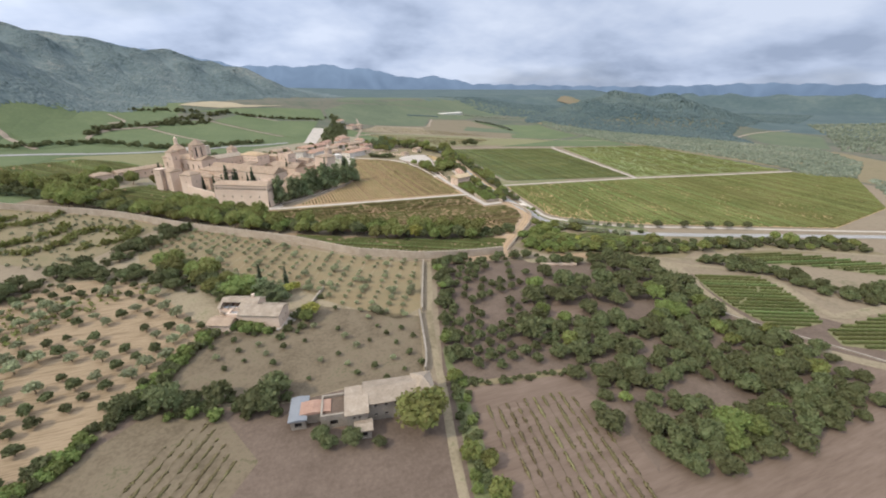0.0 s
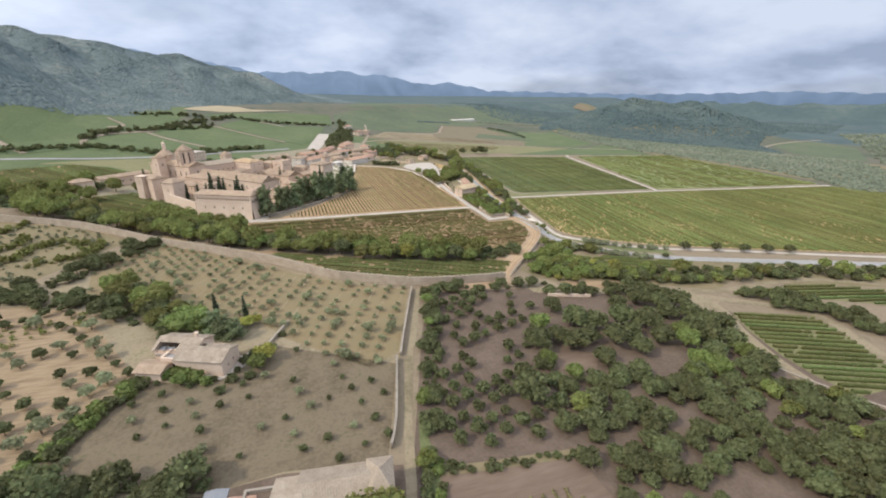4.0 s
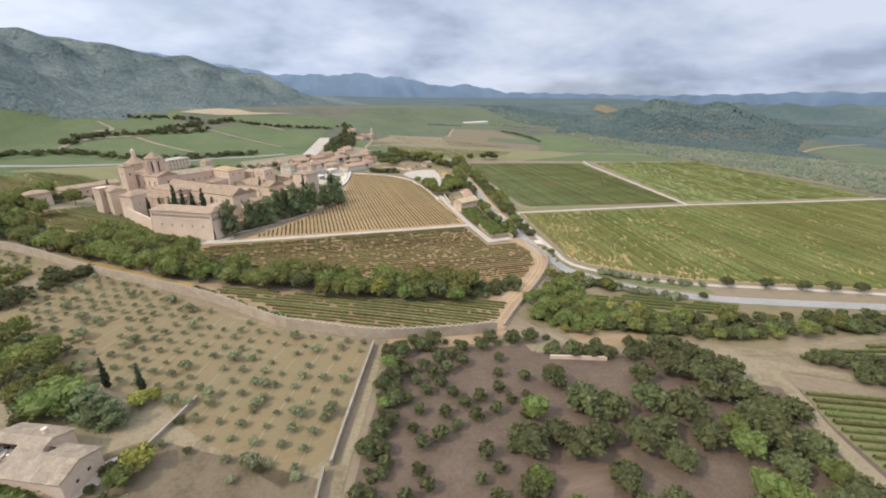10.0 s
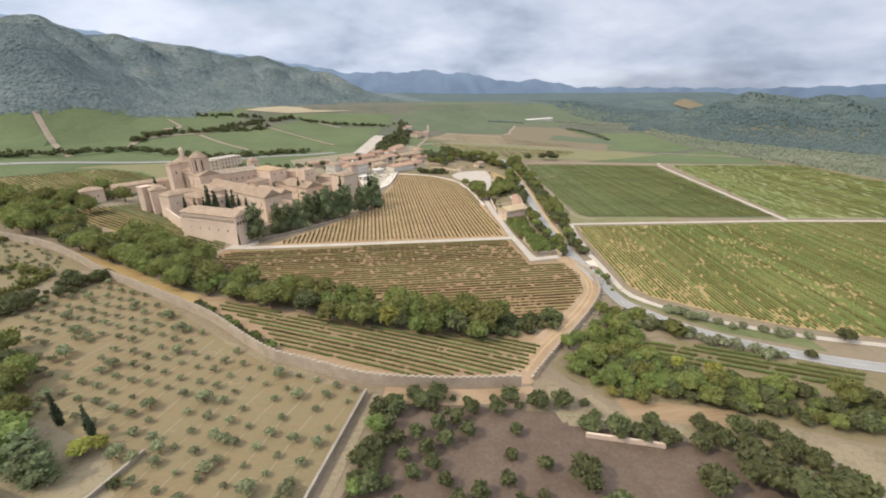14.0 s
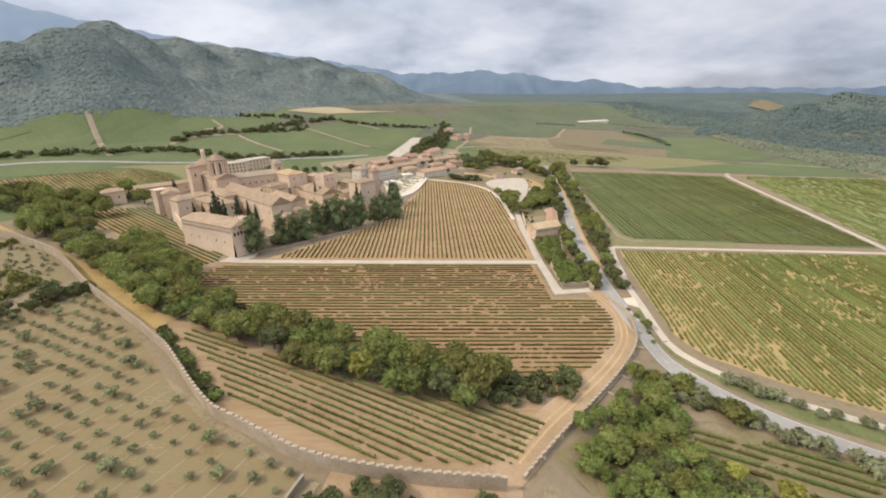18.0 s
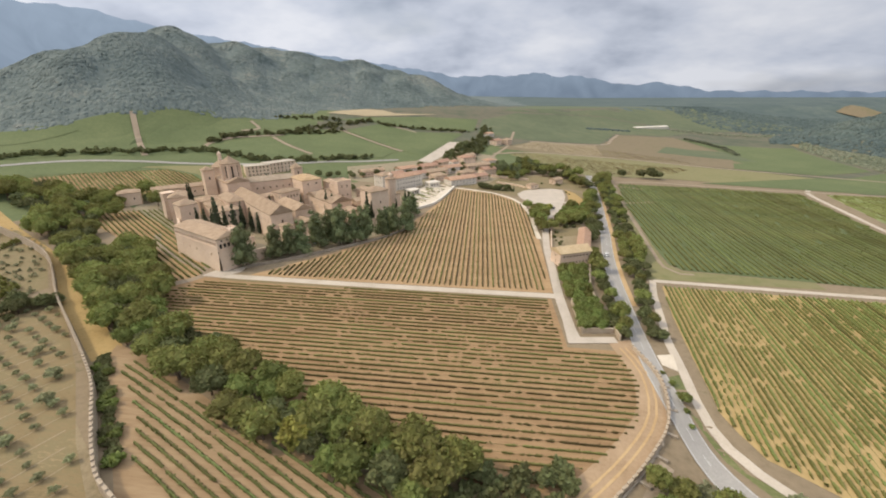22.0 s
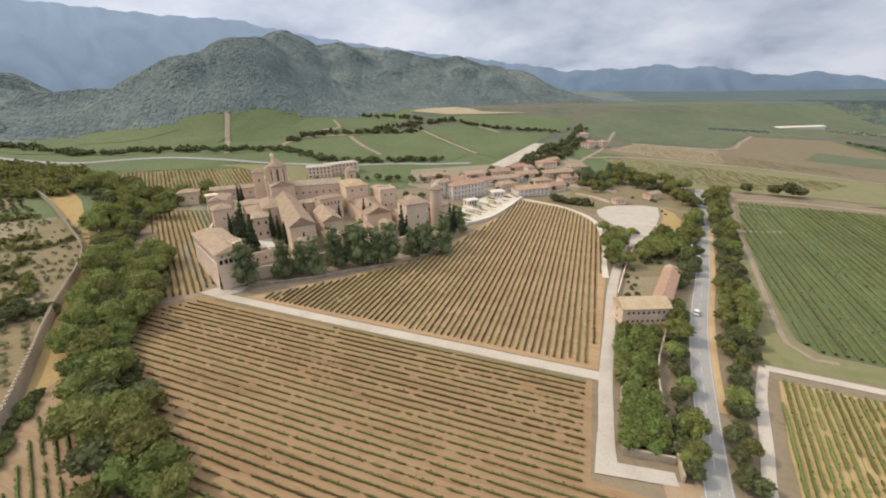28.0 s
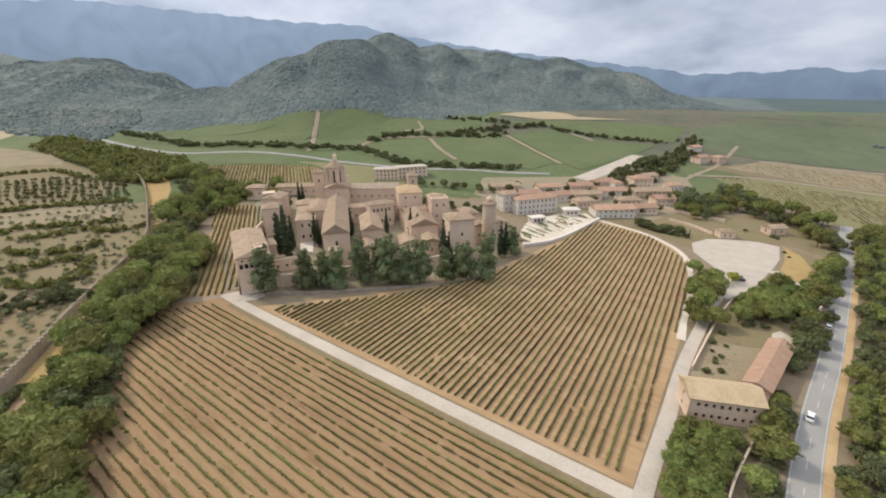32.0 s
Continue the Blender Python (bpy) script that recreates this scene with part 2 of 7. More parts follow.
M_DIRT = material("beaten_dirt_lane", [(0.231, 0.182, 0.130), (0.291, 0.234, 0.172), (0.348, 0.284, 0.214)], 0.1, 1.2, bump=0.3)
M_ASPHALT = material("worn_asphalt", [(0.27, 0.258, 0.24), (0.315, 0.302, 0.282), (0.36, 0.345, 0.322)], 0.08, 2.0, rough=0.85, bump=0.1)
M_LOOP = material("tan_beaten_earth", [(0.289, 0.200, 0.121), (0.358, 0.255, 0.160), (0.420, 0.305, 0.199)], 0.12, 1.3, bump=0.3)
M_GRAVEL = material("grey_yard_gravel", [(0.25, 0.235, 0.22), (0.31, 0.295, 0.28), (0.36, 0.34, 0.32)], 0.2, 2.0, bump=0.2)
M_SAND = material("pale_sand_path", [(0.50, 0.435, 0.345), (0.60, 0.53, 0.43), (0.66, 0.59, 0.49)], 0.12, 1.5, bump=0.2)
M_PAINT = material("worn_white_road_paint", [(0.46, 0.455, 0.44), (0.58, 0.575, 0.56)], 0.5, 4.0, bump=0)
M_CONCRETE = material("pale_paving", [(0.380, 0.333, 0.276), (0.460, 0.405, 0.340), (0.520, 0.458, 0.386)], 0.15, 1.5, bump=0.1)
M_GRASS = material("green_verge_grass", [(0.105, 0.122, 0.05), (0.148, 0.162, 0.068), (0.21, 0.2, 0.10)], 0.12, 1.2, bump=0.4)
M_GREENFIELD = material("green_vine_field", [(0.093, 0.120, 0.053), (0.115, 0.142, 0.064), (0.144, 0.166, 0.076)], 0.02, 0.35, bump=0.6, bump_scale=0.6)
# field green dulled in the base colour in place of distance haze
M_FARGREEN = material("hazy_far_field", [(0.092, 0.112, 0.065), (0.113, 0.134, 0.076), (0.147, 0.152, 0.089)], 0.008, 0.08, bump=0.4)
M_GREENFIELD_PALE = material("yellowing_vine_field", [(0.175, 0.210, 0.088), (0.225, 0.250, 0.108), (0.285, 0.290, 0.135)], 0.02, 0.35, bump=0.6, bump_scale=0.6)
M_BROWNFIELD = material("brown_far_field", [(0.149, 0.125, 0.076), (0.203, 0.163, 0.104), (0.140, 0.134, 0.072)], 0.012, 0.2, bump=0.3)
M_VINE = leafy("vine_leaves", [(0.146, 0.121, 0.051), (0.173, 0.150, 0.059), (0.165, 0.169, 0.059), (0.232, 0.210, 0.083)], vary=0.10, island=0.3, hue=0.02, scale=0.05)
M_VINE_LOW = leafy("low_vineyard_leaves", [(0.118, 0.140, 0.048), (0.157, 0.175, 0.061), (0.213, 0.218, 0.084)], vary=0.10, island=0.3, hue=0.02, scale=0.05)
M_VINE_GREEN = leafy("green_vine_leaves", [(0.145, 0.169, 0.053), (0.195, 0.214, 0.071), (0.262, 0.263, 0.097)], vary=0.10, island=0.3, hue=0.02, scale=0.03)
M_VINE_FAR = leafy("olive_brown_vine_leaves", [(0.135, 0.119, 0.055), (0.180, 0.146, 0.072), (0.225, 0.174, 0.085)], vary=0.0, island=0.4, hue=0.02, scale=0.02)
M_VINE_DRY = leafy("dry_vine_leaves", [(0.150, 0.122, 0.062), (0.195, 0.160, 0.080), (0.150, 0.142, 0.062)], vary=0.1, island=0.3)
M_LEAF = leafy("broadleaf_crown", [(0.156, 0.173, 0.053), (0.215, 0.226, 0.069), (0.287, 0.284, 0.094)], vary=0.28, hue=0.022)
M_LEAF_LIGHT = leafy("light_green_crown", [(0.135, 0.172, 0.052), (0.185, 0.222, 0.066), (0.24, 0.26, 0.088)])
M_LEAF_YELLOW = leafy("yellow_green_crown", [(0.22, 0.23, 0.05), (0.31, 0.30, 0.075), (0.40, 0.36, 0.10)])
M_OAK = leafy("holm_oak_crown", [(0.100, 0.111, 0.048), (0.137, 0.146, 0.063), (0.184, 0.183, 0.082)], hue=0.016)
M_PINE = leafy("pine_crown", [(0.134, 0.163, 0.080), (0.180, 0.208, 0.102), (0.232, 0.252, 0.127)], hue=0.014)
M_OLIVE = leafy("olive_crown", [(0.233, 0.243, 0.131), (0.291, 0.304, 0.169), (0.349, 0.360, 0.206)], hue=0.01)
M_TAMARISK = leafy("pale_bush_crown", [(0.21, 0.225, 0.125), (0.27, 0.28, 0.165), (0.33, 0.335, 0.21)], hue=0.012)
M_CYPRESS = leafy("cypress_crown", [(0.055, 0.070, 0.042), (0.075, 0.092, 0.052), (0.10, 0.118, 0.066)], hue=0.008)
# far woods carry the blue of haze in their base colour
M_FARWOOD = material("haze_tinted_far_woodland", [(0.056, 0.082, 0.084), (0.078, 0.106, 0.102), (0.112, 0.138, 0.122)], 0.006, 0.05, bump=0.6, island=0.15)
# crown greens greyed here to stand for haze over the plain
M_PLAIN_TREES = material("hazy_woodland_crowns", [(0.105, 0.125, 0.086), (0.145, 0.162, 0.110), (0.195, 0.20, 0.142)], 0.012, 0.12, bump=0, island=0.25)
M_BARK = material("bark", [(0.10, 0.075, 0.05), (0.17, 0.13, 0.095)], 1.0, 6.0, bump=0.5)
M_STONE = material("warm_limestone_wall", [(0.530, 0.401, 0.302), (0.630, 0.489, 0.377), (0.700, 0.562, 0.442)], 0.12, 1.3, bump=0.3, vary=0.06)
M_STONE_PALE = material("pale_stone_wall", [(0.595, 0.456, 0.346), (0.685, 0.538, 0.417), (0.745, 0.604, 0.477)], 0.12, 1.3, bump=0.3, vary=0.05)
M_OLD_WALL = material("weathered_brown_masonry", [(0.33, 0.265, 0.195), (0.42, 0.345, 0.262), (0.50, 0.42, 0.325)], 0.25, 1.8, bump=0.5)
M_RUBBLE = material("grey_rubble_stone", [(0.225, 0.190, 0.148), (0.30, 0.256, 0.204), (0.375, 0.328, 0.268)], 0.3, 2.0, bump=0.5, vary=0.08)
M_RENDER = material("white_rendered_wall", [(0.56, 0.51, 0.44), (0.64, 0.59, 0.52), (0.70, 0.65, 0.58)], 0.2, 2.0, bump=0.1)
M_DARK = material("dark_opening", [(0.02, 0.018, 0.016), (0.035, 0.03, 0.028)], 0.5, 3.0, bump=0, rough=0.4)


def tiled(name, stops, pitch=0.45):
    """Roof tiles: noise colour with courses across and channels down the slope in the relief."""
    m = material(name, stops, 0.35, 2.2, bump=0, vary=0.10)
    nt = m.node_tree
    N, L = nt.nodes.new, nt.links.new
    tc, wave, bp = N("ShaderNodeTexCoord"), N("ShaderNodeTexWave"), N("ShaderNodeBump")
    L(tc.outputs["UV"], wave.inputs["Vector"])
    wave.inputs["Scale"].default_value, wave.inputs["Distortion"].default_value = 1.0 / pitch / 2, 1.0
    bp.inputs["Strength"].default_value, bp.inputs["Distance"].default_value = 0.6, 0.15
    L(wave.outputs[0], bp.inputs["Height"])
    L(bp.outputs[0], nt.nodes["Principled BSDF"].inputs["Normal"])
    return m


M_TILE = tiled("weathered_clay_tiles", [(0.285, 0.205, 0.141), (0.375, 0.277, 0.193), (0.460, 0.351, 0.253)])
M_TILE_ORANGE = tiled("orange_clay_tiles", [(0.370, 0.223, 0.146), (0.440, 0.281, 0.194), (0.493, 0.340, 0.245)])
M_TILE_AMBER = tiled("amber_clay_tiles", [(0.36, 0.245, 0.14), (0.44, 0.315, 0.19), (0.50, 0.375, 0.24)])
M_TILE_STRAW = tiled("straw_clay_tiles", [(0.40, 0.295, 0.175), (0.50, 0.385, 0.24), (0.57, 0.455, 0.30)])
M_TILE_RED = tiled("red_clay_tiles", [(0.333, 0.202, 0.145), (0.396, 0.245, 0.176), (0.450, 0.301, 0.220)])
M_TILE_GREY = tiled("lichened_grey_tiles", [(0.280, 0.224, 0.163), (0.370, 0.298, 0.223), (0.460, 0.377, 0.290)])
M_METAL = material("corrugated_metal", [(0.20, 0.205, 0.215), (0.255, 0.262, 0.272)], 0.3, 2.0, rough=0.5, bump=0.1)
M_CARWHITE = material("white_car_paint", [(0.75, 0.75, 0.75), (0.8, 0.8, 0.8)], 1, 5, rough=0.25, bump=0, spec=0.5)
M_CARDARK = material("dark_car_paint", [(0.05, 0.055, 0.065), (0.07, 0.075, 0.085)], 1, 5, rough=0.25, bump=0, spec=0.5)
M_GLASS = material("dark_glass", [(0.02, 0.025, 0.03), (0.03, 0.035, 0.04)], 1, 5, rough=0.08, bump=0, spec=0.6)
M_RUBBER = material("rubber", [(0.02, 0.02, 0.02), (0.03, 0.03, 0.03)], 2, 8, rough=0.8, bump=0)

# ---- the lie of the land ----
RIDGES = [   # crests of the hills: x, y, height
    [(260, 1330, 5), (60, 1260, 45), (-60, 1200, 92), (-195, 1152, 135), (-327, 1145, 157), (-462, 1003, 164), (-550, 1011, 171), (-616, 1068, 190), (-760, 1220, 150)],
    [(-557, 1015, 204), (-442, 859, 167), (-400, 780, 146), (-374, 667, 142), (-411, 636, 124), (-523, 628, 88), (-648, 522, 68)],
    [(-650, 590, 64), (-696, 565, 86), (-819, 558, 115), (-824, 517, 130), (-932, 544, 139), (-1273, 567, 148), (-1503, 525, 179)],
    [(-440, 1020, 164), (-400, 940, 118), (-360, 860, 92)],
    [(-200, 1166, 143), (-190, 1020, 88), (-200, 900, 60)],
    [(640, 900, -5), (760, 910, 28), (860, 930, 44), (980, 880, 46), (1090, 820, 12)],
    [(520, 1500, 2), (800, 1700, 26), (1300, 1600, 22), (1900, 1200, 30), (2300, 600, 34)],
]


def land(x, y, rough=True):
    """Height of the ground; x, y: arrays or numbers."""
    x, y = np.asarray(x, float), np.asarray(y, float)
    r = np.maximum(0, -0.65 * (x + 10) + 0.76 * (y - 294))
    rise = 2.55e-4 * np.minimum(r, 430) ** 2
    z = -4.2 - 0.024 * np.clip(x, -400, 900) + rise
    for (x0, y0), (x1, y1), deep in (((163, 226), (150, 203), 1.4), ((148, 201), (137, 190), 3.4), ((137, 190), (122, 174), 3.6)):   # the stream bed below the track
        dx, dy = x1 - x0, y1 - y0
        t = np.clip(((x - x0) * dx + (y - y0) * dy) / (dx * dx + dy * dy), 0, 1)
        z = z - deep * np.exp(-((x - x0 - t * dx) ** 2 + (y - y0 - t * dy) ** 2) / 46.0) * (0.6 if deep > 2 else 1.0)
    far = np.hypot(x - 60, y - 220)
    hill, below = np.full(z.shape, -500.0), np.zeros(z.shape)
    for n, line in enumerate(RIDGES):
        fall = 0.72 if n == 1 else 0.36     # the front spur is steep
        for (x0, y0, h0), (x1, y1, h1) in zip(line, line[1:]):
            dx, dy = x1 - x0, y1 - y0
            s = np.clip(((x - x0) * dx + (y - y0) * dy) / (dx * dx + dy * dy), 0, 1)
            d = np.hypot(x - x0 - s * dx, y - y0 - s * dy)
            slope = h0 + s * (h1 - h0) - fall * (np.sqrt(d * d + 900) - 30)
            below = np.where(slope > hill, d, below)
            hill = np.maximum(hill, slope)
    k = 9.0
    top = np.maximum(z, hill)
    blend = top + k * np.log1p(np.exp(-np.abs(z - hill) / k)) * (far > 420)
    if rough:
        wig = np.sin(x * 0.021 + 2 * np.sin(y * 0.013)) * np.sin(y * 0.024 + 1.5 * np.sin(x * 0.017)) + 0.5 * np.sin(x * 0.057 + y * 0.031) * np.sin(y * 0.049 - x * 0.022)
        blend = blend + wig * 5.5 * np.clip((hill - z + 8) / 40, 0, 1.6)
        gully = np.abs(np.sin(0.017 * x + 0.011 * y + 1.1 * np.sin(0.009 * y))) + 0.4 * np.abs(np.sin(0.041 * x + 0.023 * y + np.sin(0.016 * y)))     # folds running down the slopes
        blend = blend + (gully - 0.8) * 17 * np.clip(below / 110, 0, 1) * np.clip((hill - z) / 45, 0, 1) * (far > 420)
    return blend


def foot_line(x):
    return np.interp(x, [-600, -420, -394, -373, -349, -306, -268, -189, -130, -96, 20, 90, 300], [322, 330, 336, 348, 361, 359, 366, 386, 442, 467, 480, 500, 640])


def wooded(x, y):
    r = -0.65 * (x + 10) + 0.76 * (y - 294)
    return (r > foot_line(x)) & (x < 200) | (land(x, y, False) > 4 - 0.01 * x) & (x > 420)


def ground_z(x, y):
    return float(land(x, y))


# ---- mesh helpers ----
def mesh_object(name, verts, faces, mats, parent=None, smooth=False, uvs=None):
    me = bpy.data.meshes.new(name)
    me.from_pydata([tuple(v) for v in verts], [], faces)
    for m in (mats if isinstance(mats, (list, tuple)) else [mats]):
        me.materials.append(m)
    if smooth:
        me.polygons.foreach_set("use_smooth", [True] * len(me.polygons))
    ob = new(name, me)
    if parent:
        ob.parent = parent
    return ob


def part(name, bm, mat, parent, label=""):
    me = bpy.data.meshes.new(name)
    bmesh.ops.recalc_face_normals(bm, faces=bm.faces)
    bm.to_mesh(me)
    bm.free()
    me.materials.append(mat)
    ob = new(name, me)
    ob.parent = parent
    if label:
        tagged(ob, label)
    return ob


def anchor(name, m, label, category, group="", kind=""):
    ob = new(name)
    ob.empty_display_size = 0.5
    ob.matrix_world = m
    return tagged(ob, label, category, group, kind)


def box(bm, x0, x1, y0, y1, z0, z1, taper=0.0):
    """A block, with its top drawn in by taper."""
    t = taper
    vs = [bm.verts.new(p) for p in ((x0, y0, z0), (x1, y0, z0), (x1, y1, z0), (x0, y1, z0), (x0 + t, y0 + t, z1), (x1 - t, y0 + t, z1), (x1 - t, y1 - t, z1), (x0 + t, y1 - t, z1))]
    for f in ((3, 2, 1, 0), (4, 5, 6, 7), (0, 1, 5, 4), (1, 2, 6, 5), (2, 3, 7, 6), (3, 0, 4, 7)):
        bm.faces.new([vs[i] for i in f])
    return vs


def prism(bm, n, r0, r1, z0, z1, turn=0.0, cx=0.0, cy=0.0):
    """An n-sided tapered column; r1 = 0 gives a spire."""
    lo = [bm.verts.new((cx + r0 * math.cos(turn + 2 * math.pi * i / n), cy + r0 * math.sin(turn + 2 * math.pi * i / n), z0)) for i in range(n)]
    bm.faces.new(lo[::-1])
    if r1 == 0:
        tip = bm.verts.new((cx, cy, z1))
        for i in range(n):
            bm.faces.new((lo[i], lo[(i + 1) % n], tip))
        return
    hi = [bm.verts.new((cx + r1 * math.cos(turn + 2 * math.pi * i / n), cy + r1 * math.sin(turn + 2 * math.pi * i / n), z1)) for i in range(n)]
    bm.faces.new(hi)
    for i in range(n):
        bm.faces.new((lo[i], lo[(i + 1) % n], hi[(i + 1) % n], hi[i]))


def inside(px, py, poly):
    """Which of the points lie in the polygon."""
    px, py = np.asarray(px, float), np.asarray(py, float)
    hit = np.zeros(px.shape, bool)
    for (x0, y0), (x1, y1) in zip(poly, poly[1:] + poly[:1]):
        if y0 != y1:
            hit ^= ((y0 > py) != (y1 > py)) & (px < (x1 - x0) * (py - y0) / (y1 - y0) + x0)
    return hit


def smooth_line(pts, step=5.0):
    """Catmull-Rom through the points, in even steps."""
    p = [np.array(q, float) for q in pts]
    p = [2 * p[0] - p[1]] + p + [2 * p[-1] - p[-2]]
    out = []
    for a, b, c, d in zip(p, p[1:], p[2:], p[3:]):
        n = max(1, int(np.linalg.norm(c - b) / step))
        for i in range(n):
            t = i / n
            out.append(0.5 * (2 * b + (c - a) * t + (2 * a - 5 * b + 4 * c - d) * t * t + (3 * b - a - 3 * c + d) * t ** 3))
    out.append(p[-2])
    return np.array(out)


def patch(name, poly, mat, lift, label, category, step=10.0, kind="structure"):
    """A field or yard laid over the ground."""
    bm = bmesh.new()
    bm.faces.new([bm.verts.new((x, y, 0)) for x, y in poly])
    for axis in (0, 1):
        vals = [p[axis] for p in poly]
        v = math.floor(min(vals) / step) * step + step
        while v < max(vals):
            no = (1, 0, 0) if axis == 0 else (0, 1, 0)
            co = (v, 0, 0) if axis == 0 else (0, v, 0)
            bmesh.ops.bisect_plane(bm, geom=bm.verts[:] + bm.edges[:] + bm.faces[:], plane_co=co, plane_no=no)
            v += step
    for v in bm.verts:
        v.co.z = ground_z(v.co.x, v.co.y) + lift
    bmesh.ops.recalc_face_normals(bm, faces=bm.faces)
    if sum(f.normal.z for f in bm.faces) < 0:
        bmesh.ops.reverse_faces(bm, faces=bm.faces)
    me = bpy.data.meshes.new(name)
    bm.to_mesh(me)
    bm.free()
    me.materials.append(mat)
    return tagged(new(name, me), label, category, "", kind)


def ribbon(name, pts, width, mat, lift, label, category, off=0.0, step=5.0, dash=None, parent=None):
    """A road, track or painted line along a curve; off: sideways to the right; dash: (on, off) lengths."""
    c = smooth_line(pts, step)
    d = np.gradient(c, axis=0)
    d /= np.linalg.norm(d, axis=1)[:, None]
    nrm = np.stack([d[:, 1], -d[:, 0]], 1)
    w = np.asarray(width) if np.ndim(width) else np.full(len(c), width)
    if np.ndim(width):
        w = np.interp(np.linspace(0, 1, len(c)), np.linspace(0, 1, len(width)), width)
    verts, faces, run = [], [], 0.0
    for i in range(len(c)):
        for s in (-0.5, 0.0, 0.5):
            p = c[i] + nrm[i] * (off + s * w[i])
            verts.append((p[0], p[1], ground_z(*p) + lift))
        if i:
            run += np.linalg.norm(c[i] - c[i - 1])
            if dash is None or run % sum(dash) < dash[0]:
                k = 3 * i
                faces += [(k - 3, k, k + 1, k - 2)[::-1], (k - 2, k + 1, k + 2, k - 1)[::-1]]
    return tagged(mesh_object(name, verts, [f[::-1] for f in faces], mat, parent), label, category, "", "structure" if not parent else "")


# ---- ground ----
def make_ground():
    radii = [0.0]
    step = 5.0
    while radii[-1] < 4300:
        radii.append(radii[-1] + step)
        step = max(5.0, radii[-1] * 0.02)
    n = 400
    ang = np.arange(n) * 2 * math.pi / n
    R, A = np.meshgrid(np.array(radii[1:]), ang, indexing="ij")
    X, Y = 60 + R * np.cos(A), 220 + R * np.sin(A)
    Z = land(X, Y)
    verts = [(60, 220, ground_z(60, 220))] + list(zip(X.ravel().tolist(), Y.ravel().tolist(), Z.ravel().tolist()))
    faces, mats = [], []
    wood = wooded(X, Y) | (R > 1050)
    for j in range(n):
        faces.append((0, 1 + j, 1 + (j + 1) % n))
        mats.append(0)
    for i in range(len(radii) - 2):
        for j in range(n):
            a, b = 1 + i * n + j, 1 + i * n + (j + 1) % n
            faces.append((a, a + n, b + n, b))
            mats.append((1 if X[i, j] < 200 else 3) if wood[i, j] else 2 if R[i, j] > 470 and X[i, j] > -120 else 4 if -0.65 * (X[i, j] + 10) + 0.76 * (Y[i, j] - 294) > 130 else 0)
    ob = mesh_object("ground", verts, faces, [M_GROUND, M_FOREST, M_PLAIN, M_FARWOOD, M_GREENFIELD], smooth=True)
    ob.data.polygons.foreach_set("material_index", mats)
    tagged(ob, "valley floor of dry earth rising to forested hills", "ground", "", "structure")


make_ground()


def make_backdrop():
    """Far ridges all round, self-lit, with the blue of haze in their colour."""
    sky = [(-180, 7.4), (-150, 3.0), (-100, 1.0), (-40, 0.8), (0, 0.3), (25, 0.0), (32, 0.12), (37, -0.1), (46, -0.3), (58, -0.1), (65, 0.0), (68, 0.6), (71, 1.05), (73, 0.7), (76, 1.15), (79, 1.9),
           (82, 1.85), (84.8, 2.45), (87, 2.0), (90, 2.1), (95, 2.0), (98, 2.7), (102, 3.2), (105, 3.7), (115, 5.0), (125, 6.4), (131, 7.4), (134, 8.1), (141, 8.2), (147, 8.5), (154, 8.75), (162, 8.9), (168, 8.0), (180, 7.4)]
    n, R = 720, 4000.0
    verts, faces = [], []
    for i in range(n):
        a = -180 + 360 * i / n
        e = np.interp(a, [s[0] for s in sky], [s[1] for s in sky])
        e += 0.08 * math.sin(a * 1.9) + 0.05 * math.sin(a * 4.3 + 1)
        x, y = 100 + R * math.cos(radians(a)), 160 + R * math.sin(radians(a))
        top = 70 + R * math.tan(radians(e))
        for h in (-60, 0.5 * top - 30, top):
            verts.append((x, y, h))
    for i in range(n):
        k, j = 3 * i, 3 * ((i + 1) % n)
        faces += [(k, j, j + 1, k + 1), (k + 1, j + 1, j + 2, k + 2)]
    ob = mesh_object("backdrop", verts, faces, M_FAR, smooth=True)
    tagged(ob, "distant blue hazy mountain ranges on the horizon", "mountains", "", "structure")


# aerial haze painted as glow: deeper blue low down, paler towards the crests
M_FAR = glowing("glowing_hazed_ridges", (0.19, 0.25, 0.335), (0.40, 0.50, 0.64), -20, 1400, 1.0)
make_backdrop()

# ---- roads, tracks, fields ----
ROAD = [(208, 590), (200, 540), (194, 492), (187, 450), (180, 411), (173.5, 375), (167.3, 345), (162.6, 317), (159.2, 288), (156.8, 262), (156, 240), (157, 216), (163, 200), (176, 186), (198, 172), (228, 160), (262, 148), (330, 124), (420, 92)]
ribbon("road", ROAD, 5.7, M_ASPHALT, 0.16, "grey two-lane asphalt road past the vineyards", "road", step=4)
for o in (-2.5, 2.5):
    ribbon("road_edge_line", ROAD, 0.15, M_PAINT, 0.19, "white painted edge line of the road", "road marking", off=o, step=4)
ribbon("road_centre_line", ROAD, 0.14, M_PAINT, 0.19, "broken white centre line of the road", "road marking", step=2, dash=(4, 5))
ribbon("road_shoulder", ROAD[1:9], 1.9, M_SHOULDER, 0.15, "dry sandy road shoulder", "verge", off=-3.8, step=4)
ribbon("field_track", [(178.5, 313), (174, 299), (169.4, 277.5), (166.6, 266), (165.2, 254), (163.9, 244), (162.7, 235.4), (162.9, 227), (166, 213), (180, 198), (205, 184), (240, 171), (300, 147), (400, 108)], 2.7, M_TRACK, 0.13, "pale gravel track along the green vineyard", "track")
ribbon("field_track", [(179, 313), (230, 310.5), (320, 306), (420, 296), (534, 287)], 3.0, M_TRACK, 0.15, "pale gravel track between two vineyards", "track")
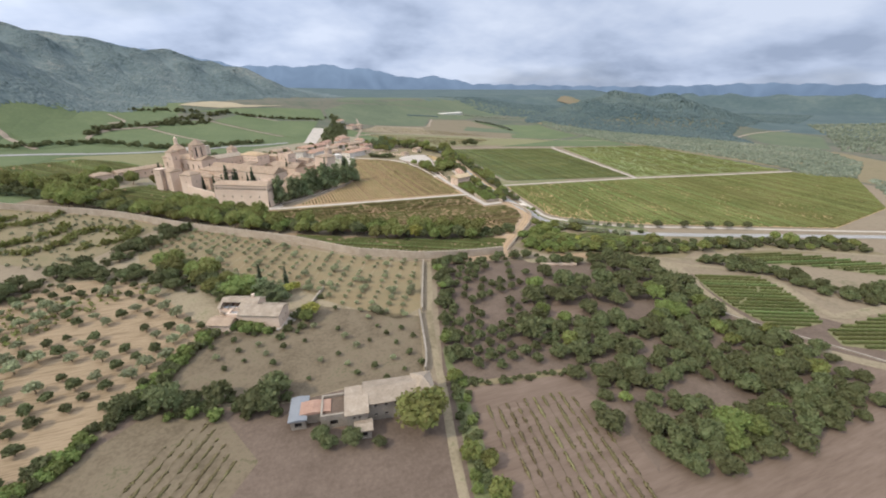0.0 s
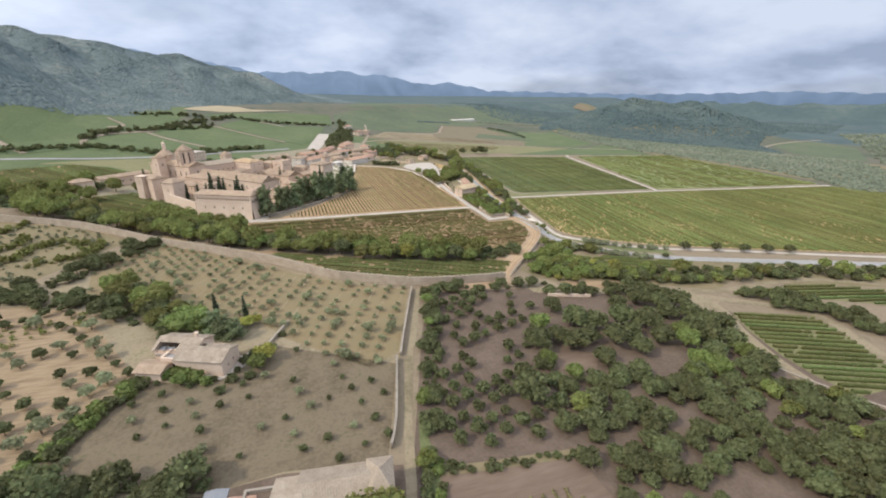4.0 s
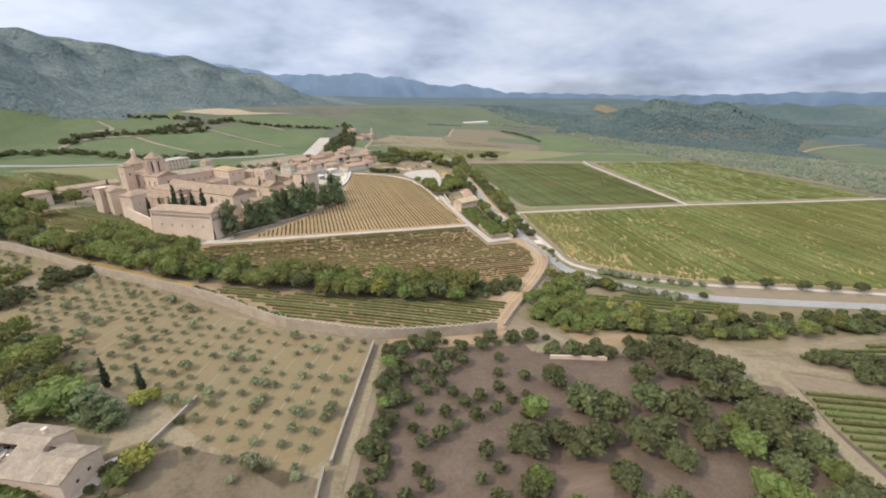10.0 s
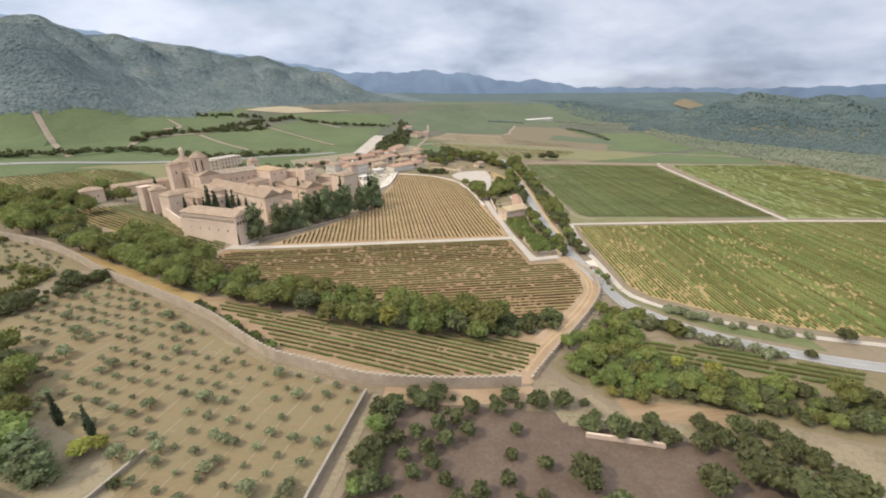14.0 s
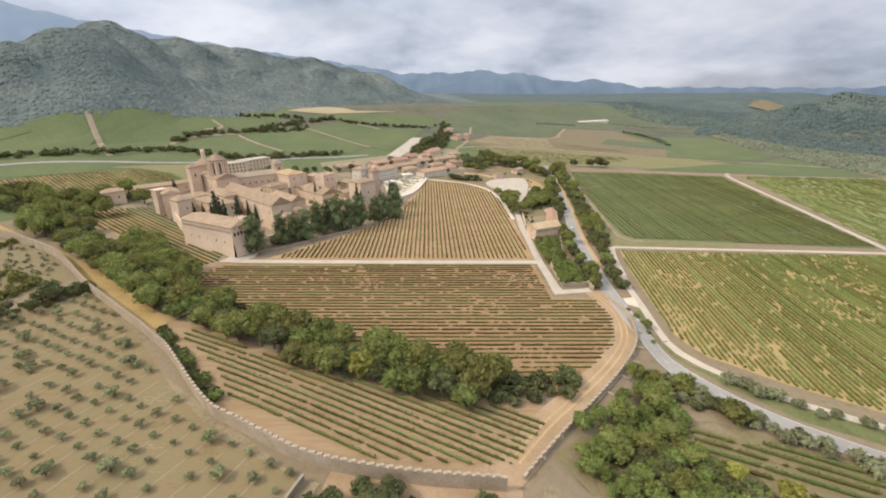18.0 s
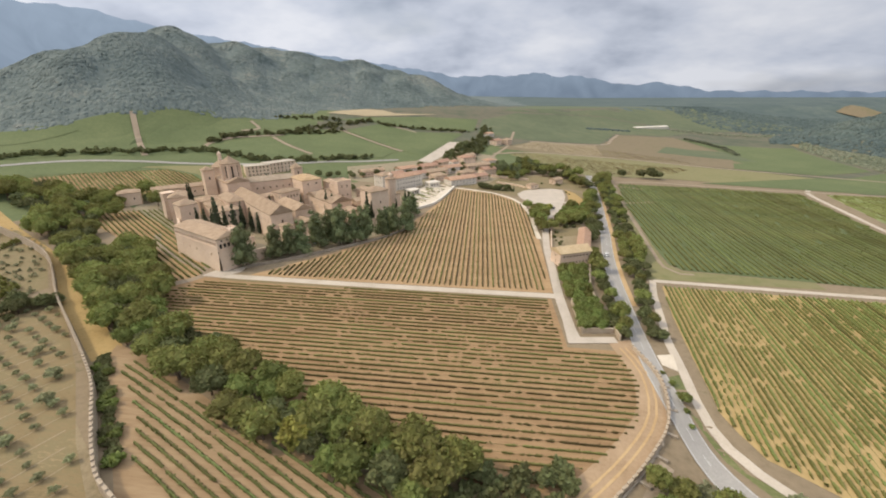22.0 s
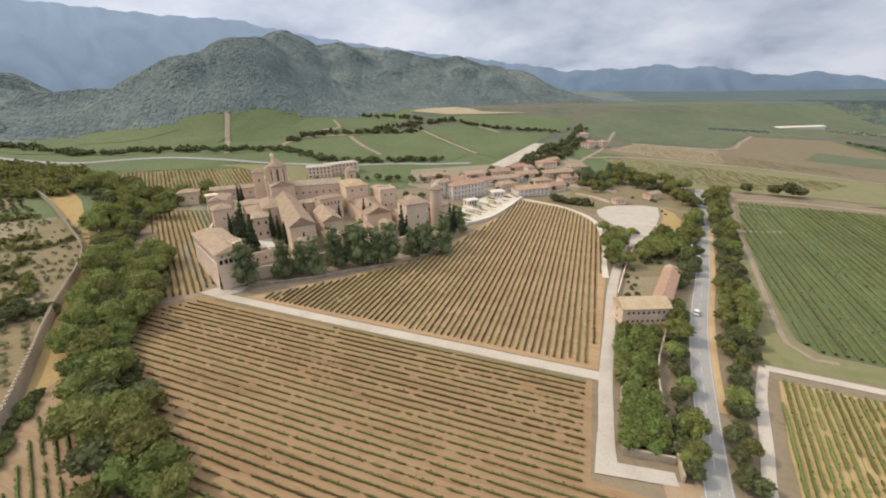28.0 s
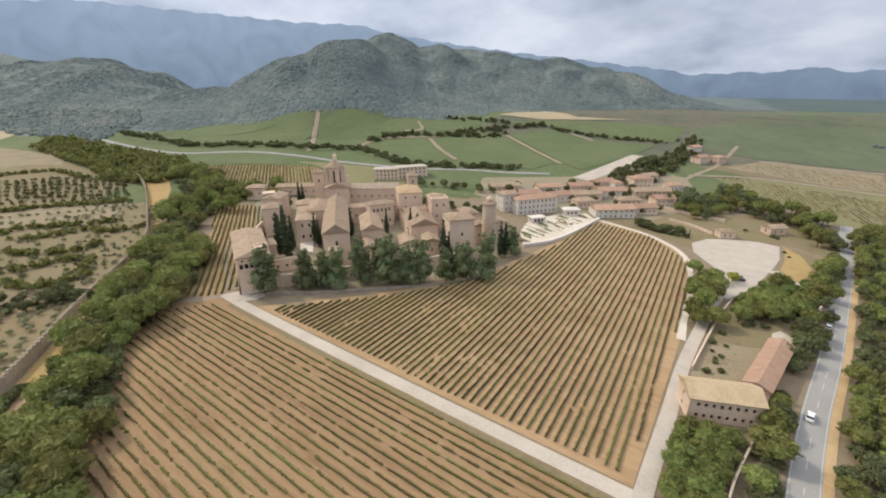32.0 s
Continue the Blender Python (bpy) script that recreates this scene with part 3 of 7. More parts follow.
ribbon("field_track", [(200, 322.8), (194, 322.6), (189.5, 330), (192, 354), (198, 398), (204.6, 452), (213, 500), (218, 524)], 1.9, M_DIRT, 0.14, "dry dirt track at the edge of the vineyard", "track")
ribbon("field_track", [(325, 306), (345, 390), (372, 505), (385, 530)], 3.6, M_TRACK, 0.15, "pale gravel track between green vineyards", "track")
ribbon("field_track", [(222, 535), (264, 541), (300, 531), (385, 521), (530, 508), (720, 494)], 4.5, M_DIRT, 0.16, "pale dirt track across the far fields", "track", step=20)
ribbon("field_strip", [(216, 516), (226, 514), (237, 506)], 3.0, M_DIRT, 0.26, "bare tan strip at the end of the vineyard", "track")
ribbon("field_strip", [(205, 454), (218, 458), (230, 462)], 3.0, M_DIRT, 0.26, "bare tan strip across the vineyard", "track")
ribbon("weedy_verge", [(-8, 287.9), (40, 287.8), (90, 288.2), (130, 288.6)], 1.7, M_GROVE_DRY, 0.10, "weedy strip between vine rows and lane", "verge")
ribbon("gravel_lane", [(-17, 291.5), (0, 291), (50, 291), (100, 291.5), (134, 292)], 4.0, M_TRACK, 0.13, "pale gravel lane between the two vineyards", "lane")
ribbon("gravel_lane", [(135.4, 262), (135.2, 275), (135, 292), (136, 320), (137, 350), (141, 390), (145, 420), (146, 447)], 3.7, M_CONCRETE, 0.15, "pale concrete lane leading up to the car park", "lane")
ribbon("gravel_path", [(134.5, 362), (133.5, 380), (134, 400), (131, 430), (124, 452), (108, 468), (92, 474), (76, 478)], 2.8, M_SAND, 0.14, "pale curving footpath round the vineyard", "path")
patch("yard", [(133, 258), (149.5, 260.5), (149, 264), (137.6, 262.4), (137, 270), (133.2, 270)], M_CONCRETE, 0.21, "pale concrete yard at the lane's end", "yard")
ribbon("loop_track", [(150, 262), (152.5, 245), (149, 228), (139, 214), (126, 201), (112, 188), (101, 175), (90, 171)], 8.0, M_LOOP, 0.12, "beaten dirt track round the vineyard", "track")
for o in (-0.9, 0.9):
    ribbon("wheel_rut", [(150, 258), (152.5, 245), (149, 228), (139, 214), (126, 201), (112, 188), (103, 178)], 0.6, M_SHOULDER, 0.16, "pale wheel rut of the dirt track", "track", off=o)
ribbon("loop_track", [(-22, 300), (-17, 290), (-26, 279), (-40, 270)], 4.0, M_DIRT, 0.13, "dirt track beside the vineyard", "track")
ribbon("wall_lane", [(103, 168), (80, 169.5), (62, 172.5)], 6.5, M_LOOP, 0.11, "wide beaten dirt lane below the old wall", "lane")
ribbon("farm_lane", [(60, 173), (50, 143), (44.5, 128), (38, 105), (33.5, 85), (28.5, 66), (25, 50), (20, 25), (14, 0)], 2.3, M_GROVE_MID, 0.11, "narrow dirt farm lane between stone walls", "lane")
ribbon("valley_track", [(108, 158), (126, 153), (150, 146), (168, 137), (170.5, 122), (163.5, 110), (158.5, 98), (155.5, 88), (154.5, 80), (154, 72), (163, 56), (180, 36)], 4.6, M_GROVE_MID, 0.10, "brown dirt track through the little valley", "track")
ribbon("valley_track", [(166.6, 141), (173, 133), (186, 124.5), (203, 111.5), (201.5, 98), (193, 81), (191, 73), (219, 70), (260, 66)], 4.6, M_GROVE_MID, 0.12, "brown dirt track round the vineyard", "track")
ribbon("valley_track", [(168, 141), (183, 135.5), (201, 134.5), (219, 134.5), (241, 131.5), (262, 122), (300, 100)], 3.4, M_GROVE_MID, 0.11, "brown dirt track along the scrub", "track")

VINE_A = [(-12, 286), (130, 288), (131, 255), (148, 255), (150, 240), (144, 224), (133, 212), (118, 203), (104, 205), (92, 210.5), (66, 219), (46, 227.5), (18, 241.5), (-10, 256), (-27, 268)]
VINE_B = [(4, 295), (131, 296), (132, 345), (133, 400), (129, 440), (108, 466), (76, 473), (70, 426), (60, 378), (46, 344), (30, 322), (12, 302)]
VINE_C = [(-140, 352), (-97, 374), (-20, 300), (-18, 290), (-30, 277), (-55, 293), (-92, 326)]
VINE_D = [(-1, 230.6), (4, 231), (30, 218), (69, 203), (106, 194), (114, 190), (102, 176.6), (72, 178.6), (58, 183), (50, 187.5), (38, 192), (29, 200), (20.5, 211), (12, 218.6), (2, 226.4)]
VINE_E = [(-237, 395), (-209, 423), (-163, 455), (-135, 450), (-116, 434), (-108, 388), (-135, 384), (-175, 371)]
VINE_R1 = [(180.5, 307.5), (320, 302), (420, 292), (526, 282), (560, 240), (430, 160), (330, 142), (240, 176), (206, 190), (186, 203), (170, 217), (167, 232), (170.5, 256), (174.5, 281)]
VINE_R2 = [(197, 327), (324, 313), (366, 512), (300, 524), (222, 528), (207, 452), (200, 398), (195, 360), (193, 334)]
VINE_R3 = [(331, 311), (430, 302), (530, 295), (537, 353), (541, 425), (546, 508), (388, 514)]
VINE_G1 = [(172.5, 119), (191, 112), (200, 107), (197, 95), (189, 80), (181, 71.5), (161.5, 72.5), (160, 83), (161, 93), (166, 108)]
VINE_G2 = [(176, 67.5), (214, 67), (228, 62), (205, 50), (181, 53), (170.5, 60)]
patch("vineyard_soil", [(-16, 289), (131.5, 289.6), (132.4, 256), (150, 256), (154, 240), (148, 224), (136, 210), (120, 199), (104, 203), (84, 209), (62, 215), (44, 223), (16, 238), (-10, 251), (-40, 270), (-28, 277)], M_SOIL_FRONT, 0.05, "tan tilled soil of the front vineyard", "field")
patch("vineyard_soil", [(2, 293.4), (133, 294.5), (134, 345), (135, 400), (131, 442), (109, 469), (74, 477), (68, 426), (58, 380), (44, 346), (28, 324), (10, 303)], M_SOIL_ORANGE, 0.06, "orange-tan tilled soil of the upper vineyard", "field")
patch("vineyard_soil", VINE_C, M_SOIL, 0.07, "tan tilled soil of the wedge vineyard", "field")
patch("vineyard_soil", [(-10, 238), (0, 236), (40, 216), (70, 204), (112, 196), (120, 194), (104, 173), (62, 177), (36, 188), (16, 208), (-6, 226)], M_SOIL_RED, 0.065, "reddish tilled soil of the vineyard below the trees", "field")
patch("vineyard_soil", VINE_E, M_SOIL, 0.10, "tan tilled soil of the far vineyard", "field")
patch("vineyard_soil", VINE_R1, M_STRAW, 0.08, "dry grassy soil of the roadside vineyard", "field", 5)
patch("green_vineyard", VINE_R2, M_GREENFIELD, 0.10, "dense green vineyard beyond the track", "field", 20)
patch("green_vineyard", VINE_R3, M_GREENFIELD_PALE, 0.10, "patchy yellowing green vineyard", "field", 20)
patch("vineyard_soil", VINE_G1, M_OCHRE, 0.06, "grassy soil of a small green vineyard", "field")
patch("vineyard_soil", VINE_G2, M_OCHRE, 0.06, "grassy soil of a small green vineyard by the track", "field")
patch("dry_strip", [(-8, 238), (-24, 248), (-46, 266), (-78, 287), (-107, 305), (-143, 323), (-196, 352), (-235, 366), (-235, 347), (-208, 341), (-146, 317), (-99, 296), (-55, 261), (-10, 229)], M_YELLOW, 0.05, "strip of dry yellow grass inside the wall", "field")
GROVE = [(56, 174), (34, 185), (13, 202), (-12, 226), (-53, 260), (-60, 262), (-75, 238), (-64, 200), (-46, 184), (-18, 172), (2, 160), (8, 150), (32, 126), (42, 132)]
patch("grove_soil", GROVE, M_GROVE, 0.05, "pale bare soil of the olive grove", "field")
GROVE_LINE, GROVE_TURN = 6.1, 66.0      # spacing of the tree lines and their direction


def grove_lines():
    """Narrow untilled strips of pale dry earth under the tree lines."""
    rng = random.Random(72)
    P = np.array(GROVE, float)
    a = radians(GROVE_TURN)
    u, v = np.array([math.cos(a), math.sin(a)]), np.array([-math.sin(a), math.cos(a)])
    for j in np.arange((P @ v).min(), (P @ v).max(), GROVE_LINE):
        s = np.arange((P @ u).min(), (P @ u).max(), 2.0)
        base = np.outer(s, u) + np.outer(np.full(len(s), j) + 0.25 * np.sin(s * 0.3 + j), v)
        runs = np.flatnonzero(np.diff(np.concatenate([[0], inside(base[:, 0], base[:, 1], GROVE).astype(int), [0]])))
        for i0, i1 in zip(runs[::2], runs[1::2]):
            if i1 - i0 > 4:
                ribbon("untilled_strip", [tuple(p) for p in base[i0:i1:2]], rng.uniform(0.22, 0.45), M_GROVE_PALE, 0.07, "narrow untilled strip of pale earth under olive trees", "soil strip", step=3.0)


grove_lines()
MEADOW = [(40, 126), (2, 148), (-6, 146), (-12, 132), (-30, 139), (-42, 112), (-24, 101), (-6, 95), (8, 96), (30, 92)]
patch("grove_soil", [(58, 173), (-14, 222), (-62, 260), (-98, 205), (-60, 186), (-45, 112), (-24, 100), (-6, 94), (8, 95), (30, 91), (40, 124)], M_GROVE_MID, 0.03, "pale brown earth round the farm", "field")
patch("grove_soil", MEADOW, M_MEADOW, 0.05, "brown bare soil of the farm orchard", "field")
patch("weed_field", [(-24, 98), (-38, 105), (-58, 86), (-80, 50), (-44, 34), (-14, 78)], M_MEADOW, 0.075, "weedy brown strip beside the bare field", "field")
patch("grove_soil", [(-24, 99), (-40, 108), (-58, 88), (-90, 40), (-20, 20), (22, 30), (31, 76), (33, 90), (8, 95.5), (-8, 95)], M_GROVE_BROWN, 0.045, "brown bare soil before the stone farmhouse", "field")
TERRACE = [(-32, 142), (-44, 110), (-60, 88), (-110, 40), (-150, 110), (-120, 170), (-97, 200), (-80, 198), (-60, 188)]
patch("grove_soil", TERRACE, M_TERRACE, 0.05, "pale soil of the stepped olive terrace", "field")
patch("terrace_field", [(-70, 270), (-95, 215), (-125, 230), (-200, 300), (-165, 330), (-118, 312)], M_GROVE_DRY, 0.05, "dry grassy terrace with shrubs", "field")
patch("terrace_field", [(-205, 305), (-130, 232), (-200, 200), (-360, 265), (-345, 330), (-230, 340)], M_GROVE_DRY, 0.05, "stepped dry terraces with rows of small trees", "field")
patch("terrace_field", [(-223, 266), (-210, 290), (-196, 306), (-186, 320), (-172, 313), (-149, 303), (-156, 293), (-163, 282), (-174, 271), (-176, 257)], M_GROVE_MID, 0.09, "reddish brown terrace with thin tree rows", "field")
patch("terrace_field", [(-347, 291), (-346, 309), (-326, 325), (-354, 337), (-432, 309), (-420, 280)], M_GROVE_MID, 0.10, "brown terrace below the wood", "field")
patch("stubble_field", [(-580, 325), (-523, 342), (-481, 330), (-465, 312), (-540, 290)], M_PALE_STUBBLE, 0.12, "pale stubble field in the side valley", "field")
ORCHARD = [(64, 168), (106, 156), (95, 126), (78, 100), (72, 81.5), (38.5, 86), (44, 108), (52, 140)]
patch("orchard_soil", ORCHARD, M_GROVE_BROWN, 0.05, "brown bare soil of the young orchard", "field")
patch("bare_earth", [(20, 24), (60, -12), (120, 10), (190, 0), (200, 50), (176, 90), (172, 128), (108, 160), (64, 170), (52, 140), (36, 92)], M_GROVE_BROWN, 0.02, "bare brown earth between orchard and scrub", "field")
ribbon("ditch", [(38, 86), (54, 83.4), (71, 81)], 2.4, M_GROVE_DRY, 0.09, "dry grassy ditch between orchard and ploughed field", "ditch")
patch("ploughed_field", [(38, 85.4), (71.5, 80.5), (73, 60), (66, 30), (22, 24), (30, 56)], M_PALEBROWN, 0.05, "bare brown ploughed field with dry vine rows", "field")
patch("clearing", [(108, 157), (126, 148), (124, 120), (104, 100), (96, 112), (100, 130)], M_GROVE_BROWN, 0.045, "bare earth clearing among holm oaks", "clearing")
patch("clearing", [(124, 120), (140, 132), (150, 120), (140, 96), (112, 96), (108, 104)], M_GROVE_BROWN, 0.05, "bare earth clearing beside the oaks", "clearing")
patch("valley_yard", [(86, 108.6), (92.5, 120), (102.5, 117), (111, 117.5), (109, 112.5), (102.5, 111), (97, 105)], M_PALEBROWN, 0.085, "beaten brown yard among the oaks", "yard")
patch("lane_grass", [(40.5, 104), (37.5, 92), (34.5, 78), (29.5, 60), (26.5, 48), (31, 47), (35, 60), (38, 76), (40.5, 88)], M_GRASS, 0.075, "green grass beside the farm lane", "verge")
patch("clearing", [(76, 50), (112, 36), (170, 52), (180, 10), (60, -10), (60, 36)], M_PALEBROWN, 0.04, "bare pale earth beyond the scrub", "field")
patch("field_entry", [(159.6, 255), (165, 256.5), (163, 247.5), (159.4, 250)], M_SAND, 0.17, "pale gravel field entrance from the road", "yard")
patch("verge", [(176.5, 314.5), (180, 326), (187, 357), (196, 410), (202, 460), (210, 510), (218, 520), (206, 452), (199, 398), (194.5, 356), (192, 334), (196, 326), (250, 321), (250, 314), (192, 315)], M_OCHRE, 0.05, "rough grass between trees and vineyard", "verge")
patch("car_park", [(128, 470), (134, 482), (144, 489), (158, 494), (167, 492), (166, 470), (163, 455), (153, 416), (146, 405), (143, 412), (142, 436), (130, 456)], M_CONCRETE, 0.12, "pale gravel car park above the vineyard", "car park")
patch("meadow", [(150, 410), (166, 456), (172, 492), (186, 480), (182, 440), (166, 404), (158, 372), (142, 366), (146, 400)], M_GROVE_DRY, 0.06, "dry tan grass beside the car park", "field")
patch("meadow", [(139, 343), (155, 347), (160, 385), (157, 400), (150, 408), (143, 380)], M_GROVE_MID, 0.055, "dry overgrown yard behind the barn", "yard")
patch("ruin_floor", [(159, 373), (163.5, 372), (166, 384), (162, 388), (159.5, 384)], M_TRACK, 0.3, "pale rubble of a fallen barn end", "rubble")
patch("verge", [(158, 244), (162.5, 246), (161, 226), (163.5, 213), (178, 198), (205, 182), (204, 175), (178, 190), (167, 203), (161, 216)], M_GRASS, 0.05, "green grassy verge between road and track", "verge")
# fields towards the hills
patch("green_vineyard", [(-337, 437), (-307, 466), (-289, 506), (-268, 546), (-208, 482), (-249, 466), (-275, 437), (-309, 418)], M_GREENFIELD, 0.35, "green vineyard at the foot of the hills", "field", 14)
patch("green_vineyard", [(-430, 384), (-402, 402), (-384, 422), (-362, 459), (-349, 479), (-306, 510), (-290, 508), (-309, 466), (-338, 438), (-318, 416), (-350, 396)], M_GREENFIELD, 0.33, "green field at the foot of the hills", "field", 14)
patch("green_vineyard", [(-266, 558), (-229, 596), (-191, 634), (-172, 614), (-189, 560), (-178, 512), (-202, 486)], M_GREENFIELD, 0.35, "green vineyard below the wooded slope", "field", 14)
patch("green_vineyard", [(-168, 510), (-172, 544), (-163, 574), (-142, 592), (-86, 556), (-84, 528), (-124, 504)], M_GREENFIELD, 0.35, "green vineyard behind the abbey", "field", 14)
patch("green_vineyard", [(-138, 599), (-88, 661), (0, 602), (-8, 568), (-71, 548)], M_GREENFIELD, 0.35, "green vineyard beyond the tracks", "field", 14)
patch("green_vineyard", [(-81, 675), (-52, 729), (0, 713), (66, 742), (56, 693), (28, 594), (6, 609)], M_GREENFIELD, 0.35, "green vineyard above the village", "field", 14)
patch("green_vineyard", [(-187, 645), (-174, 675), (-139, 701), (-126, 686), (-141, 637), (-168, 625)], M_GREENFIELD, 0.35, "green vineyard on the upper slope", "field", 14)
patch("green_vineyard", [(-111, 715), (-76, 732), (12, 731), (80, 766), (83, 857), (-2, 814), (-76, 758)], M_GREENFIELD, 0.35, "green vineyard below the wood", "field", 14)
patch("stubble_field", [(-132, 742), (-96, 822), (-46, 806), (16, 844), (-77, 762)], M_PALE_STUBBLE, 0.6, "pale stubble field below the wood", "field", 14)
patch("dark_field", [(-300, 380), (-262, 420), (-202, 449), (-176, 470), (-189, 440), (-236, 406)], M_GREENFIELD, 0.25, "dark green field beside the road", "field", 14)
patch("dark_field", [(-78, 508), (-30, 500), (-10, 470), (-50, 455), (-74, 470), (-70, 495)], M_GREENFIELD, 0.25, "small green field behind the abbey", "field", 14)
ribbon("hill_track", [(-269, 553), (-240, 520), (-205, 484)], 5, M_DIRT, 0.5, "pale dirt track down the slope", "track")
ribbon("hill_track", [(-190, 640), (-170, 620), (-180, 600)], 4, M_DIRT, 0.5, "pale dirt track up the slope", "track")
ribbon("hill_track", [(-176, 520), (-183, 545), (-176, 570), (-158, 590), (-135, 612)], 5, M_DIRT, 0.5, "pale dirt track along a hedge", "track")
ribbon("hill_track", [(-142, 598), (-112, 574), (-78, 552)], 4.5, M_DIRT, 0.5, "pale dirt track between green vineyards", "track")
ribbon("hill_track", [(-86, 669), (-40, 637), (6, 604)], 4.5, M_DIRT, 0.5, "pale dirt track between green vineyards", "track")
ribbon("hill_track", [(-52, 734), (-20, 722), (4, 712)], 4.0, M_DIRT, 0.5, "pale dirt track between green vineyards", "track")
ribbon("lower_road", [(-640, 340), (-420, 372), (-330, 388), (-287, 404), (-264, 428), (-237, 451), (-196, 468), (-157, 478), (-110, 496), (-79, 512), (-52, 531), (-22, 545), (10, 566)], 5.0, M_GRAVEL, 0.3, "pale road running behind the abbey", "road", step=10)
patch("brown_field", [(112, 676), (164, 742), (263, 767), (315, 876), (416, 905), (440, 760), (410, 628), (352, 648), (284, 668), (224, 671), (150, 672)], M_BROWNFIELD, 0.2, "brown and ochre field of the plain", "field", 25)
patch("brown_field", [(128, 644), (158, 667), (224, 671), (284, 665), (330, 648), (400, 620), (440, 590), (400, 530), (280, 562), (200, 560)], M_OCHRE, 0.2, "ochre grassy field of the plain", "field", 25)
patch("green_field", [(300, 545), (440, 520), (525, 515), (535, 640), (470, 600), (440, 596)], M_GREENFIELD, 0.24, "green field of the plain", "field", 25)
patch("green_field", [(440, 762), (420, 905), (470, 860), (570, 846), (530, 650), (450, 612), (380, 640)], M_GREENFIELD, 0.22, "green field with a hedge", "field", 25)
patch("green_field", [(86, 760), (160, 750), (262, 774), (312, 884), (410, 915), (480, 990), (330, 1060), (150, 960), (90, 860)], M_FARGREEN, 0.22, "wide green field of the plain", "field", 30)
patch("green_field", [(120, 960), (330, 1070), (500, 1010), (900, 1230), (640, 1420), (200, 1250)], M_FARGREEN, 0.22, "far green fields of the valley", "field", 40)
patch("green_field", [(775, 420), (806, 490), (926, 612), (1050, 606), (1020, 514), (830, 400)], M_FARGREEN, 0.25, "green field beyond the woodland", "field", 30)
patch("scrub_floor", [(584, 890), (572, 780), (540, 650), (531, 515), (545, 400), (548, 300), (540, 215), (700, 200), (800, 380), (770, 480), (748, 566), (690, 650), (640, 740)], M_GROVE_DRY, 0.2, "dry grassy floor of the scrub wood", "field", 30)
patch("stubble_field", [(1130, 1560), (1190, 1590), (1230, 1525), (1165, 1500)], M_BROWNFIELD, 3.0, "pale stubble field far out on the plain", "field", 40)
patch("dark_field", [(134, 692), (164, 742), (253, 757), (246, 684), (222, 678)], M_GROVE_MID, 0.26, "dark brown ploughed field of the plain", "field", 20)
patch("green_field", [(330, 740), (372, 724), (440, 700), (440, 786), (396, 786), (366, 800)], M_FARGREEN, 0.27, "dull green strip on the brown field", "field", 20)
ribbon("plain_track", [(109, 640), (159, 668), (224, 672), (284, 667), (379, 631), (443, 604), (530, 570)], 5, M_DIRT, 0.36, "pale dirt track across the plain", "track", step=15)
ribbon("plain_track", [(160, 742), (263, 767), (290, 820), (317, 880)], 4.5, M_DIRT, 0.4, "pale dirt track across the plain", "track", step=15)
ribbon("plain_track", [(720, 470), (800, 540), (930, 600), (1100, 620)], 6, M_DIRT, 0.4, "pale track through the woodland", "track", step=20)
ribbon("village_street", [(60, 520), (96, 575), (112, 640), (128, 700), (140, 800)], 3.6, M_DIRT, 0.3, "pale village street", "street")
patch("paved_lot", [(30, 568), (52, 682), (72, 686), (44, 566)], M_CONCRETE, 0.35, "long pale paved lot beside the village", "car park")
patch("stream_scrub", [(112, 180), (127, 190), (150, 193), (170, 182), (206, 168), (260, 146), (300, 128), (300, 104), (240, 126), (202, 142), (186, 136), (171, 144), (155, 152), (136, 157), (122, 164)], M_GROVE_DRY, 0.03, "rough dry growth along the stream", "scrub")
patch("valley_yard", [(156, 149), (164.4, 143), (172.5, 136), (181, 131), (168, 122), (161, 125.6), (158.7, 134.7), (151, 139.5)], M_GROVE_MID, 0.08, "wide bare dirt where the valley tracks meet", "yard")
patch("stream_bank", [(124, 164), (153, 155), (144, 147), (124, 151)], M_SOIL_RED, 0.06, "reddish earth bank above the stream", "bank")
ribbon("stream_lane", [(110, 172), (107, 164), (108, 157)], 3.5, M_GROVE_MID, 0.09, "brown earthen lane by the stream", "lane")
ribbon("stream_lane", [(121, 174), (117, 165), (121, 157), (126, 151)], 2.6, M_GROVE_MID, 0.10, "brown earthen path by the stream", "path")
ribbon("stream_lane", [(147, 213), (142, 206), (137, 199)], 3.0, M_DIRT, 0.09, "pale bare path below the track wall", "path")
patch("house_apron", [(-18, 290), (-9, 289.5), (-3, 296), (-4, 303), (-10, 296), (-15, 297)], M_CONCRETE, 0.22, "pale paving before the corner house", "yard")
ribbon("house_path", [(-15, 292.5), (-32, 301.5), (-50, 311), (-64, 321), (-74, 334)], 3.2, M_DIRT, 0.2, "pale gravel path along the abbey wall", "path")
patch("white_court", [(-52, 354), (-44, 357), (-25, 340.5), (-30, 337)], M_RENDER, 0.2, "white gravel court beside the great hall", "yard")
patch("dry_strip", [(-200, 449), (-160, 470), (-112, 490), (-76, 504), (-60, 470), (-100, 440), (-114, 437), (-134, 453), (-163, 458)], M_OCHRE, 0.09, "dull green strip below the lower road", "field")
patch("dry_slope", [(168, 496), (175.5, 482), (178.4, 460), (173, 446), (170.6, 440), (165.5, 454), (168, 470), (169, 490)], M_YELLOW, 0.09, "dry yellow grass slope beside the car park", "field")
ribbon("side_drive", [(162.5, 451), (166, 446), (170, 437)], 5.5, M_CONCRETE, 0.16, "short pale drive off the car park", "lane")
